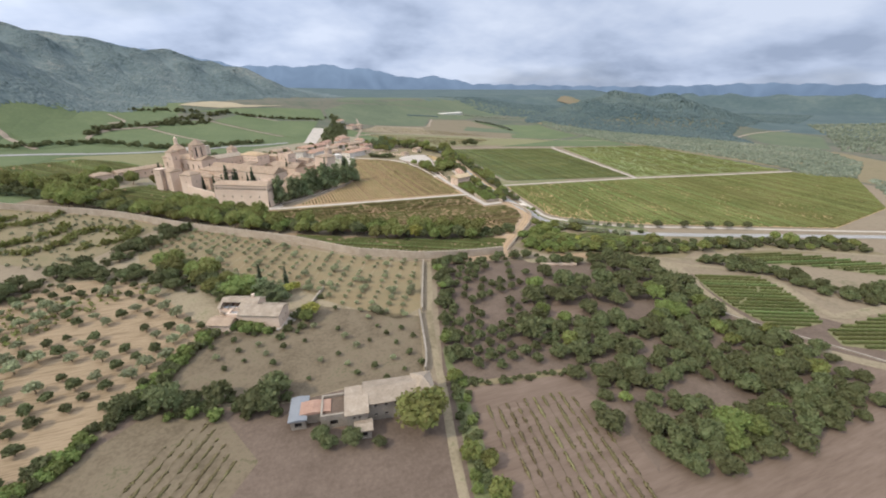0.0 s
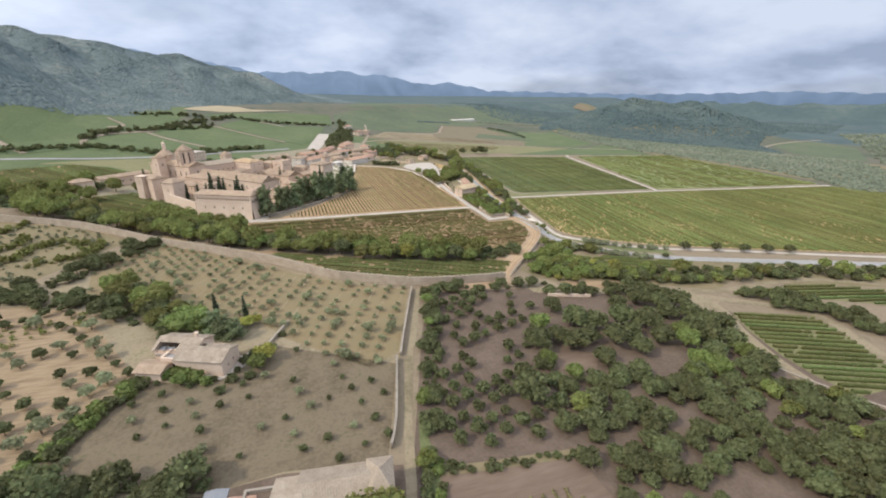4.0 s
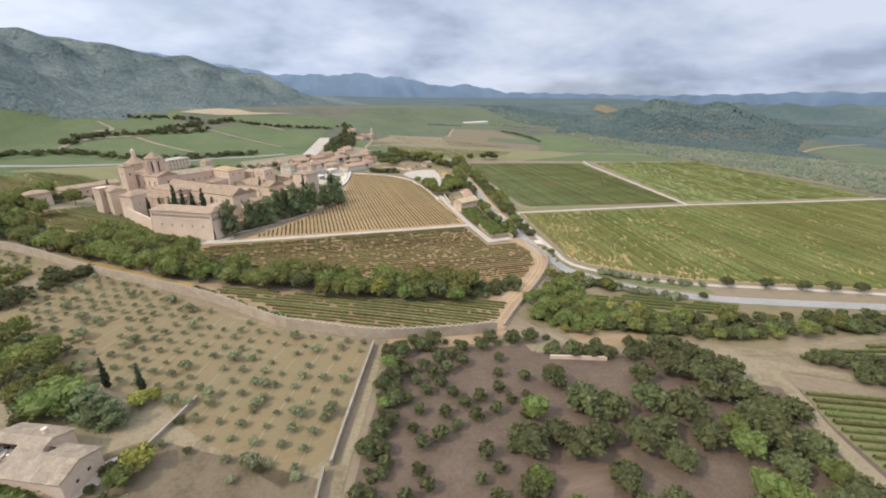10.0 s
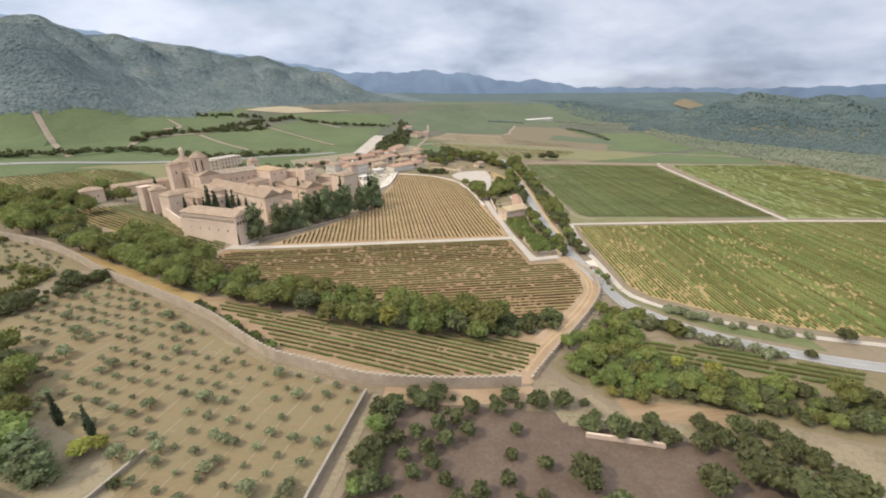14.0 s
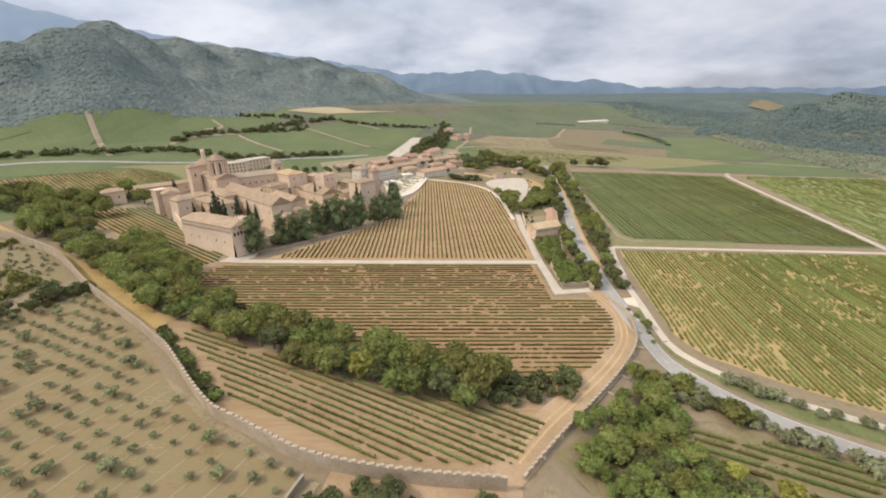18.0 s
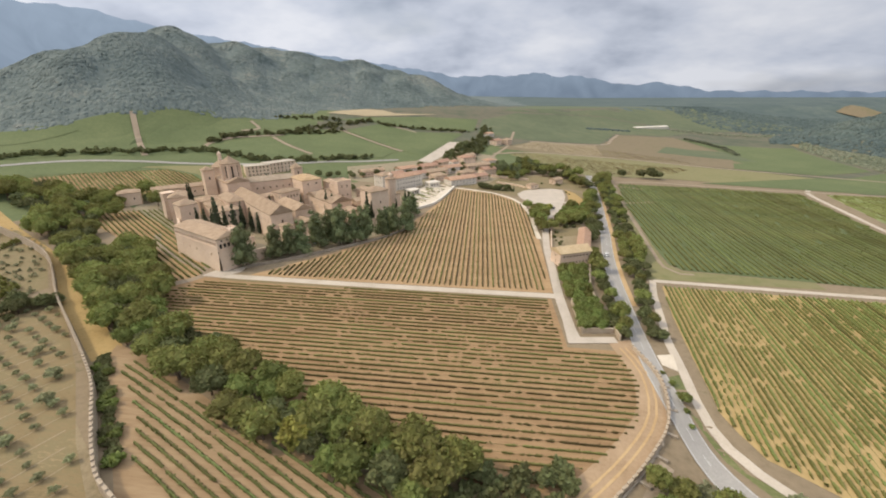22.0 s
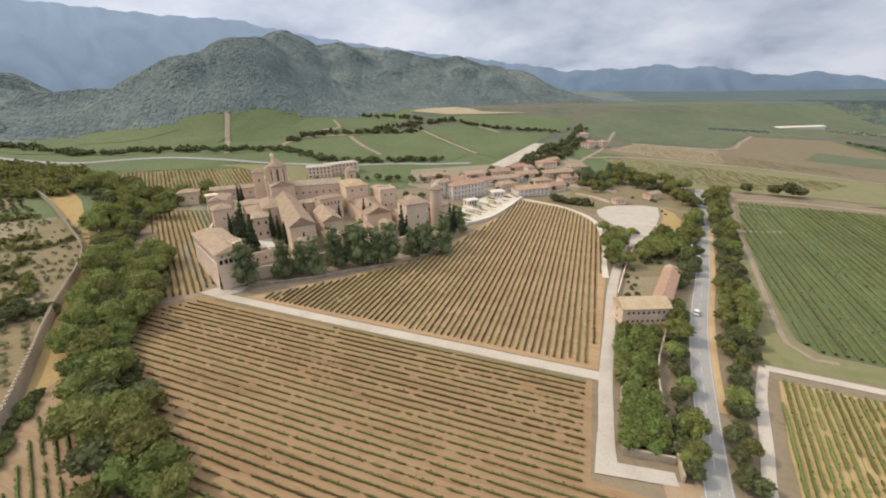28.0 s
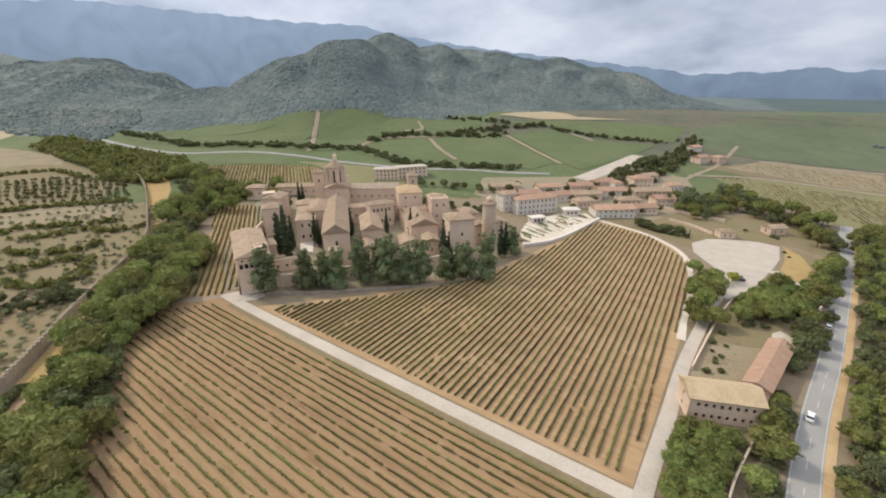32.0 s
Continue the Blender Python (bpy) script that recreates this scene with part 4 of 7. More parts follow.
patch("village_ground", [(-14, 478), (40, 470), (74, 482), (104, 500), (130, 556), (108, 630), (60, 640), (28, 570), (-30, 520)], M_COURT, 0.06, "dusty ground and gardens between village houses", "yard")
patch("village_green", [(74, 484), (108, 474), (128, 462), (130, 476), (150, 494), (172, 497), (186, 488), (200, 520), (170, 545), (120, 540), (104, 500)], M_GROVE_DRY, 0.07, "dry rough grass between village and car park", "field")
patch("abbey_court", [(-30, 325), (-10, 312), (4, 312), (46, 355), (52, 400), (44, 420), (-20, 440), (-60, 440), (-100, 430), (-130, 400), (-120, 370), (-70, 340)], M_COURT, 0.10, "dusty courts between the abbey buildings", "yard")


# ---- vine rows ----
def leaf_quads(centres, size, rng, flat=0.0):
    """Small four-sided leaf clumps, turned at random, at the centres."""
    n = len(centres)
    u = rng.normal(size=(n, 3))
    u /= np.linalg.norm(u, axis=1)[:, None]
    w = rng.normal(size=(n, 3))
    w[:, 2] += flat
    v = np.cross(u, w)
    v /= np.linalg.norm(v, axis=1)[:, None] + 1e-9
    s = size * rng.uniform(0.6, 1.25, (n, 1)) * 0.5
    k = rng.uniform(0.55, 1.0, (n, 1))
    quads = np.stack([centres - u * s - v * s * k, centres + u * s - v * s * k * 0.7, centres + u * s * 0.8 + v * s * k, centres - u * s * 0.9 + v * s * k * 0.8], 1)
    return quads.reshape(-1, 3)


def quads_mesh(name, verts, mat):
    n = len(verts) // 4
    me = bpy.data.meshes.new(name)
    me.vertices.add(4 * n)
    me.vertices.foreach_set("co", np.ascontiguousarray(verts, dtype=np.float32).ravel())
    me.loops.add(4 * n)
    me.loops.foreach_set("vertex_index", np.arange(4 * n, dtype=np.int32))
    me.polygons.add(n)
    me.polygons.foreach_set("loop_start", np.arange(0, 4 * n, 4, dtype=np.int32))
    me.materials.append(mat)
    me.update(calc_edges=True)
    me.validate()
    return me


def dead_patches(x, y, limit=0.9):
    return np.sin(x * 0.09 + 1.3 * np.sin(y * 0.07)) * np.sin(y * 0.11 + 0.8 * np.sin(x * 0.05)) > limit


def row_hedge(s, base, n, half, tall, thin):
    """One vine row as a lumpy ridge of foliage; thin: where plants are missing only the bare cordon is left."""
    prof = ((-0.75, 0.14), (-1.0, 0.52), (-0.52, 1.0), (0.52, 0.97), (1.0, 0.5), (0.75, 0.14))
    w, k = half * thin, len(prof)
    g = land(base[:, 0], base[:, 1])
    verts = np.empty((len(s), k, 3))
    for i, (o, h) in enumerate(prof):
        off = w * o * (1 + 0.22 * np.sin(s * 2.9 + i * 1.7) * np.sin(s * 0.83 + i))
        verts[:, i, 0], verts[:, i, 1] = base[:, 0] + n[0] * off, base[:, 1] + n[1] * off
        verts[:, i, 2] = g + np.where(thin > 0.5, tall * h * (1 + 0.16 * np.sin(s * 2.3 + i * 0.9)), 0.35 + 0.06 * h)
    a = (np.arange(len(s) - 1)[:, None] * k + np.arange(k - 1)[None, :]).ravel()
    return verts.reshape(-1, 3), np.column_stack([a, a + 1, a + k + 1, a + k])


def vine_mesh(name, ridges, leaves, mat):
    verts, loops, k = [leaves], [np.arange(len(leaves)).reshape(-1, 4)], len(leaves)
    for v, f in ridges:
        verts.append(v)
        loops.append(f + k)
        k += len(v)
    verts, loops = np.concatenate(verts), np.concatenate(loops)
    me = bpy.data.meshes.new(name)
    me.vertices.add(len(verts))
    me.vertices.foreach_set("co", np.ascontiguousarray(verts, dtype=np.float32).ravel())
    me.loops.add(loops.size)
    me.loops.foreach_set("vertex_index", np.ascontiguousarray(loops.ravel(), dtype=np.int32))
    me.polygons.add(len(loops))
    me.polygons.foreach_set("loop_start", np.arange(0, loops.size, 4, dtype=np.int32))
    me.materials.append(mat)
    me.update(calc_edges=True)
    me.validate()
    return me


def vineyard(poly, angle, spacing, mat, label, group, per_m=6.0, size=0.42, width=0.36, height=1.2, gaps=0.03, seed=1, wiggle=0.0, near=None, bare=0.3, step=0.8, dead=0.9, ragged=0.1):
    """Rows of vines across a field; angle: degrees of the rows from +x; width: of half a row."""
    rng = np.random.default_rng(seed)
    a = radians(angle)
    d, n = np.array([math.cos(a), math.sin(a)]), np.array([-math.sin(a), math.cos(a)])
    P = np.array(poly, float)
    lo, hi = (P @ n).min(), (P @ n).max()
    s0, s1 = (P @ d).min(), (P @ d).max()
    far_ridges, far_leaves = [], []
    for k in np.arange(lo + spacing * 0.6, hi, spacing):
        s = np.arange(s0, s1, step)
        base = np.outer(s, d) + np.outer(np.full(len(s), k), n)
        base += np.outer(wiggle * np.sin((s - s0) * 0.02 + 0.4) + 0.05 * np.sin(s * 0.5 + k), n)
        within = inside(base[:, 0], base[:, 1], poly)
        runs = np.flatnonzero(np.diff(np.concatenate([[0], within.astype(int), [0]])))
        for i0, i1 in zip(runs[::2], runs[1::2]):
            if i1 - i0 < 5:
                continue
            q, b = s[i0:i1], base[i0:i1]
            vigour = 0.88 + 0.22 * np.sin(q * 0.11 + k) * np.sin(b[:, 0] * 0.05 + b[:, 1] * 0.043) + rng.uniform(-ragged, ragged, len(q))
            miss = np.repeat(rng.uniform(size=len(q) // 2 + 1) < gaps, 2)[:len(q)]
            miss |= dead_patches(b[:, 0], b[:, 1], dead) & (rng.uniform(size=len(q)) < bare)
            ridge = [row_hedge(q, b, n, width * 0.86, height * (0.8 + 0.2 * vigour), np.where(miss, 0.12, vigour))]
            m = int((q[-1] - q[0]) * per_m)
            u = rng.uniform(q[0], q[-1], m)
            live = ~miss[np.clip(((u - q[0]) / step).astype(int), 0, len(q) - 1)]
            u = u[live]
            cx, cy = np.interp(u, q, b[:, 0]), np.interp(u, q, b[:, 1])
            off, h = rng.uniform(-1.1, 1.1, len(u)) * width, rng.uniform(0.25, 1.08, len(u)) * height
            leaves = leaf_quads(np.column_stack([cx + n[0] * off, cy + n[1] * off, land(cx, cy) + h]), size, rng, 0.6)
            if near and not near(b.mean(axis=0)):
                far_ridges += ridge
                far_leaves.append(leaves)
            else:
                tagged(new("vine_hedge", vine_mesh("vine_hedge", ridge, leaves, mat)), label, "vine hedge", group)
    if far_ridges:
        tagged(new("vine_rows", vine_mesh("vine_rows", far_ridges, np.concatenate(far_leaves), mat)), label, "vines", "", "stuff")


vineyard(VINE_A, 0.3, 2.3, M_VINE, "hedge of one trained grapevine row with gaps in tan soil", "rows of the front vineyard", seed=11, gaps=0.07, height=0.62, width=0.27, size=0.36, bare=0.3, dead=0.62, ragged=0.32)
vineyard(VINE_B, 91.2, 2.29, M_VINE, "long trained grapevine hedge on tan soil", "rows of the upper vineyard", seed=12, gaps=0.012, height=0.8, width=0.33, size=0.36, bare=0.12, dead=0.6, ragged=0.2)
vineyard(VINE_C, 145, 2.4, M_VINE_LOW, "low grapevine hedge on reddish soil", "rows of the wedge vineyard", seed=13, gaps=0.02, width=0.42, height=1.0, bare=0.1)
vineyard(VINE_D, -26, 2.12, M_VINE_LOW, "green grapevine hedge below the tree belt", "rows of the lower vineyard", seed=14, wiggle=2.0, gaps=0.04, width=0.3, height=0.85, per_m=8, bare=0.1)
vineyard(VINE_E, -36, 2.6, M_VINE_LOW, "grapevine hedge in the far vineyard", "rows of the far vineyard", seed=15, per_m=2.5, size=0.6, step=1.6, width=0.75, height=1.1, bare=0.1)
vineyard(VINE_R1, 80.5, 1.75, M_VINE_GREEN, "green grapevine hedge with yellow patches", "rows of the roadside vineyard", seed=16, per_m=3.2, size=0.45, width=0.39, height=0.9, gaps=0.05, bare=0.3, step=1.1, dead=0.5, ragged=0.25, near=lambda p: p[0] < 330)
vineyard(VINE_G1, -23, 2.75, M_VINE_LOW, "bushy green grapevine hedge on grassy soil", "rows of the small vineyard", seed=17, width=0.55, height=1.3, gaps=0.01)
VINE_G3 = [(186, 131), (200, 131.5), (236, 127.5), (259, 114), (280, 96), (262, 88), (238, 108), (216, 120), (200, 127)]
patch("vineyard_soil", VINE_G3, M_OCHRE, 0.07, "grassy soil of a green vineyard by the stream", "field")
vineyard(VINE_G3, -14, 2.8, M_VINE_LOW, "bushy green grapevine hedge by the stream", "rows of the stream vineyard", seed=27, width=0.6, height=1.3, gaps=0.01)
vineyard(VINE_G2, -20, 2.6, M_VINE_LOW, "bushy green grapevine hedge by the track", "rows of the second small vineyard", seed=18, width=0.55, height=1.3, gaps=0.01)
VINE_V = [(148, 190), (156, 185.4), (169, 180), (186, 171), (206, 165), (196, 158), (180.5, 164), (169, 169.5), (153, 173.5), (146, 180)]
patch("vineyard_soil", VINE_V, M_GROVE_DRY, 0.06, "grassy soil of the vineyard below the road", "field")
vineyard(VINE_V, -26, 2.7, M_VINE_LOW, "green grapevine hedge below the road", "rows below the road", seed=21, width=0.42)
vineyard([(42, 76), (66, 74), (68, 56), (62, 34), (36, 34)], 80, 2.7, M_VINE_DRY, "thin dry yellowed vine hedge in bare soil", "dry vine rows", seed=22, per_m=9, size=0.42, width=0.45, height=0.4, gaps=0.3, ragged=0.4)
vineyard([(-26, 96), (-34, 90), (-60, 50), (-44, 44), (-18, 78)], 62, 2.6, M_VINE_DRY, "thin strip of dry weeds in bare soil", "dry weed rows", seed=23, per_m=7, size=0.42, width=0.45, height=0.25, gaps=0.4, ragged=0.4)
vineyard(VINE_R2, 86, 3.0, M_VINE_LOW, "rows of dense green grapevines", "", seed=19, per_m=1.2, size=0.7, width=0.7, height=0.8, step=3.0, gaps=0.02, bare=0.1, near=lambda p: False)
vineyard(VINE_R3, 80, 3.2, M_VINE_GREEN, "rows of patchy green grapevines", "", seed=20, per_m=1.2, size=0.7, width=0.65, height=0.7, step=3.0, gaps=0.14, near=lambda p: False)


vineyard([(131, 655), (150, 660), (236, 648), (330, 628), (296, 590), (226, 566), (182, 584), (140, 624)], 100, 2.8, M_VINE_FAR, "rows of yellowing vines on a far field", "", seed=24, per_m=0.7, size=0.8, width=0.5, height=0.6, step=3.0, gaps=0.3, near=lambda p: False)
vineyard([(140, 694), (166, 738), (240, 738), (330, 700), (352, 664), (226, 680)], 100, 3.2, M_VINE_FAR, "rows of low dry vines on a brown field", "", seed=25, per_m=0.5, size=0.8, width=0.5, height=0.45, step=3.0, gaps=0.4, near=lambda p: False)


# ---- trees ----
def blob(rng, centre, radius, squash):
    """A lumpy core so that a crown is not see-through."""
    bm = bmesh.new()
    bmesh.ops.create_icosphere(bm, subdivisions=1, radius=1.0)
    ph = rng.uniform(0, 6.28, 6)
    vs = np.array([v.co[:] for v in bm.verts])
    k = 1 + 0.16 * np.sin(vs[:, 0] * 4 + ph[0]) * np.sin(vs[:, 1] * 4 + ph[1]) + 0.12 * np.sin(vs[:, 2] * 6 + ph[2])
    vs = vs * k[:, None] * radius * np.array([1, 1, squash]) + centre
    fs = [[v.index for v in f.verts] for f in bm.faces]
    bm.free()
    return vs, fs


def crown_mesh(name, lobes, size, count, mat, seed, core=0.86):
    """Crown of many leaf clumps round a few lobes; lobes: (x, y, z, radius, squash)."""
    rng = np.random.default_rng(seed)
    verts, faces, k = [], [], 0
    total = sum(l[3] ** 2 for l in lobes)
    for x, y, z, r, q in lobes:
        v, f = blob(rng, np.array([x, y, z]), r * core, q)
        verts.append(v)
        faces += [[i + k for i in g] for g in f]
        k += len(v)
        n = int(0.72 * count * r * r / total)
        d = rng.normal(size=(n, 3))
        d /= np.linalg.norm(d, axis=1)[:, None]
        d[:, 2] = np.where(d[:, 2] < -0.5, -d[:, 2], d[:, 2])
        c = d * r * rng.uniform(0.72, 1.12, (n, 1)) * np.array([1, 1, q]) + np.array([x, y, z])
        w = leaf_quads(c, size * 1.1, rng, 0.5)
        verts.append(w)
        faces += [[k + 4 * i, k + 4 * i + 1, k + 4 * i + 2, k + 4 * i + 3] for i in range(n)]
        k += len(w)
    me = bpy.data.meshes.new(name)
    me.from_pydata(np.concatenate(verts).tolist(), [], faces)
    me.materials.append(mat)
    return me


def trunk_mesh(name, h, r, limbs, seed, spread=0.5):
    """A tapered, slightly bent trunk with limbs."""
    rng = random.Random(seed)
    bm = bmesh.new()

    def tube(a, b, ra, rb, n=6):
        ax = (b - a).normalized()
        u = ax.orthogonal().normalized()
        v = ax.cross(u)
        lo = [bm.verts.new(a + (u * math.cos(t) + v * math.sin(t)) * ra) for t in [2 * math.pi * i / n for i in range(n)]]
        hi = [bm.verts.new(b + (u * math.cos(t) + v * math.sin(t)) * rb) for t in [2 * math.pi * i / n for i in range(n)]]
        for i in range(n):
            bm.faces.new((lo[i], lo[(i + 1) % n], hi[(i + 1) % n], hi[i]))
    a = Vector((0, 0, -0.3))
    b = Vector((rng.uniform(-0.1, 0.1) * h, rng.uniform(-0.1, 0.1) * h, h * 0.5))
    tube(a, b, r, r * 0.75)
    c = Vector((b.x * 0.5, b.y * 1.5, h))
    tube(b, c, r * 0.75, r * 0.4)
    for i in range(limbs):
        t = 2 * math.pi * i / limbs + rng.uniform(-0.4, 0.4)
        tube(b + (c - b) * rng.uniform(0, 0.6), c + Vector((math.cos(t) * h * spread, math.sin(t) * h * spread, rng.uniform(0, 0.4) * h)), r * 0.4, r * 0.12, 5)
    me = bpy.data.meshes.new(name)
    bm.to_mesh(me)
    bm.free()
    me.materials.append(M_BARK)
    return me


def tree_kind(name, label, category, crown, trunk):
    """One tree, with a trunk and a crown, kept under the ground sheet's name list and copied from there."""
    return dict(name=name, label=label, category=category, crown=crown, trunk=trunk)


def plant(kind, x, y, scale=1.0, group="", turn=None, squash=1.0, sink=0.0, z=None):
    rng = plant.rng
    ob = new(kind["name"])
    ob.empty_display_size = 0.5
    ob.matrix_world = Matrix.LocRotScale((x, y, (ground_z(x, y) if z is None else z) - sink), Euler((0, 0, rng.uniform(0, 6.28) if turn is None else turn)), (scale, scale, scale * squash))
    for nm in ("trunk", "crown"):
        if kind[nm]:
            o = new(nm, kind[nm])
            o.parent = ob
    return tagged(ob, kind["label"], kind["category"], group)


plant.rng = random.Random(5)


def lobes_round(rng, n, r, h, spread, squash=0.85):
    out = [(0, 0, h, r, squash)]
    for i in range(n):
        t = 2 * math.pi * i / n + rng.uniform(-0.5, 0.5)
        out.append((math.cos(t) * r * spread, math.sin(t) * r * spread, h + rng.uniform(-0.35, 0.3) * r, r * rng.uniform(0.5, 0.72), squash))
    return out


def family(name, label, category, mat, n, r, h, lobes, spread, size, count, trunk_h, trunk_r, seed, squash=0.85, core=0.86):
    kinds = []
    for i in range(n):
        rng = random.Random(seed + i)
        cr = crown_mesh(name + "_crown", lobes_round(rng, lobes, r, h, spread, squash), size, count, mat, seed + i, core)
        kinds.append(tree_kind(name, label, category, cr, trunk_mesh(name + "_trunk", trunk_h, trunk_r, 4, seed + i)))
    return kinds


OAK = family("holm_oak", "dense dark holm oak with a rounded crown", "tree", M_OAK, 4, 2.6, 3.2, 6, 0.75, 0.6, 680, 2.2, 0.22, 100)
SCRUB = family("scrub_oak", "bushy grey-green scrub oak", "tree", M_OAK, 4, 2.4, 2.5, 6, 0.8, 0.6, 620, 1.6, 0.2, 110, 0.85)
BELT = family("broadleaf_tree", "full broadleaf tree in a green belt", "tree", M_LEAF, 5, 3.1, 5.0, 8, 0.8, 0.54, 1350, 3.5, 0.28, 120, 1.05)
LIGHT = family("light_green_tree", "light green broadleaf tree", "tree", M_LEAF_LIGHT, 3, 2.6, 3.6, 7, 0.75, 0.5, 900, 2.8, 0.2, 140, 0.95)
YELLOW = family("yellowing_tree", "yellow-green tree turning in autumn", "tree", M_LEAF_YELLOW, 1, 2.6, 3.8, 6, 0.7, 0.75, 600, 2.8, 0.2, 150, 0.95)
def pine_kind(seed):
    rng = random.Random(seed)
    lob = []
    for i in range(13):
        u = i / 12
        t, r = i * 2.4 + rng.uniform(-0.4, 0.4), 3.5 * (1 - 0.55 * u) * rng.uniform(0.75, 1.2)
        lob.append((math.cos(t) * r * 0.75, math.sin(t) * r * 0.75, 2.0 + 10.2 * u, max(0.8, r * 0.72), 0.85))
    lob += [(0, 0, 3.4, 2.8, 1.1), (0, 0, 6.5, 2.5, 1.1), (0, 0, 9.6, 1.9, 1.0)]
    return tree_kind("pine_tree", "tall dark conifer with a ragged crown to the ground", "tree", crown_mesh("pine_crown", lob, 0.55, 1500, M_PINE, seed, 0.72), trunk_mesh("pine_trunk", 7.0, 0.28, 3, seed))


PINE = [pine_kind(160 + i) for i in range(4)]
OLIVE = family("olive_tree", "small silvery olive tree on bare soil", "olive tree", M_OLIVE, 4, 1.15, 1.7, 5, 0.78, 0.42, 270, 1.2, 0.14, 180, 0.8, core=0.62)
BUSH = family("shrub", "low rounded green shrub", "shrub", M_OAK, 3, 1.2, 0.9, 5, 0.8, 0.5, 260, 0.6, 0.08, 200, 0.75)
SAPLING = family("young_fruit_tree", "young round fruit tree on bare soil", "fruit tree", M_OAK, 3, 0.95, 1.35, 4, 0.7, 0.45, 240, 0.9, 0.08, 220, 0.9)


for k in BUSH + SCRUB:
    k["trunk"] = None


def renamed(kinds, name, label, category):
    return [dict(k, name=name, label=label, category=category) for k in kinds]


HEDGE = family("hedge_bush", "bright green hedge bush", "shrub", M_LEAF_LIGHT, 2, 1.15, 1.0, 5, 0.8, 0.45, 280, 0.6, 0.08, 240, 0.9)
HEDGE = [dict(k, trunk=None) for k in HEDGE]
PALE_SCRUB = family("pale_scrub_tree", "pale grey-green bushy tree", "tree", M_LEAF, 2, 2.2, 2.4, 6, 0.8, 0.6, 640, 1.6, 0.18, 250, 0.9)
PALE_SCRUB = [dict(k, trunk=None) for k in PALE_SCRUB]
ROADSIDE = renamed(BELT, "roadside_tree", "green broadleaf tree by a road", "tree")
PALE_BUSH = [dict(k, trunk=None) for k in family("pale_bush", "pale grey-green feathery bush by the road", "shrub", M_TAMARISK, 3, 1.5, 1.5, 6, 0.8, 0.42, 420, 0.6, 0.08, 270, 0.95, core=0.7)]
DISTANT = [dict(k, trunk=None) for k in family("roadside_tree", "green broadleaf tree by a distant road", "tree", M_OAK, 3, 3.2, 4.6, 6, 0.75, 1.1, 300, 3.5, 0.28, 260, 1.0)]
TERRACE_OLIVE = renamed(OLIVE, "terrace_olive", "round grey-green olive tree on a terrace", "olive tree")


def cypress_kind(seed):
    rng = random.Random(seed)
    lob = [(rng.uniform(-.1, .1), rng.uniform(-.1, .1), 1.2 + i * 1.25, 1.05 - 0.135 * abs(i - 1.6), 1.25) for i in range(7)]
    lob.append((0, 0, 9.9, 0.35, 2.0))
    return tree_kind("cypress", "tall narrow dark green cypress", "cypress", crown_mesh("cypress_crown", lob, 0.45, 620, M_CYPRESS, seed, 0.85), trunk_mesh("cypress_trunk", 1.5, 0.16, 0, seed))


CYPRESS = [cypress_kind(300 + i) for i in range(3)]


def scatter(kinds, poly, count, gap, smin, smax, seed, group="", squash=(0.85, 1.15), keep_off=()):
    """Trees at random in an area, no closer than gap."""
    rng = random.Random(seed)
    P = np.array(poly, float)
    (x0, y0), (x1, y1) = P.min(0), P.max(0)
    done, tries = [], 0
    while len(done) < count and tries < count * 60:
        tries += 1
        x, y = rng.uniform(x0, x1), rng.uniform(y0, y1)
        if not inside([x], [y], poly)[0] or any((x - a) ** 2 + (y - b) ** 2 < gap * gap for a, b in done):
            continue
        if any(inside([x], [y], q)[0] for q in keep_off):
            continue
        done.append((x, y))
        plant(rng.choice(kinds), x, y, rng.uniform(smin, smax), group, squash=rng.uniform(*squash))
    return done


def belt(kinds, pts, width, gap, smin, smax, seed, group="", squash=(0.85, 1.15)):
    """Trees along a line, over a width."""
    rng = random.Random(seed)
    c = smooth_line(pts, 1.0)
    d = np.gradient(c, axis=0)
    d /= np.linalg.norm(d, axis=1)[:, None] + 1e-9
    done = []
    for i in range(int(len(c) * width / gap / gap * 3)):
        k = rng.randrange(len(c))
        o = rng.uniform(-0.5, 0.5) * width
        x, y = c[k][0] - d[k][1] * o, c[k][1] + d[k][0] * o
        if any((x - a) ** 2 + (y - b) ** 2 < gap * gap for a, b in done):
            continue
        done.append((x, y))
        plant(rng.choice(kinds), x, y, rng.uniform(smin, smax), group, squash=rng.uniform(*squash))


def grid_trees(kinds, poly, dx, dy, angle, smin, smax, seed, group, jitter=0.5, miss=0.1):
    rng = random.Random(seed)
    P = np.array(poly, float)
    a = radians(angle)
    u, v = np.array([math.cos(a), math.sin(a)]), np.array([-math.sin(a), math.cos(a)])
    for i in np.arange((P @ u).min(), (P @ u).max(), dx):
        for j in np.arange((P @ v).min(), (P @ v).max(), dy):
            p = u * (i + rng.uniform(-jitter, jitter)) + v * (j + rng.uniform(-jitter, jitter))
            if rng.random() > miss and inside([p[0]], [p[1]], poly)[0]:
                plant(rng.choice(kinds), p[0], p[1], rng.uniform(smin, smax), group)


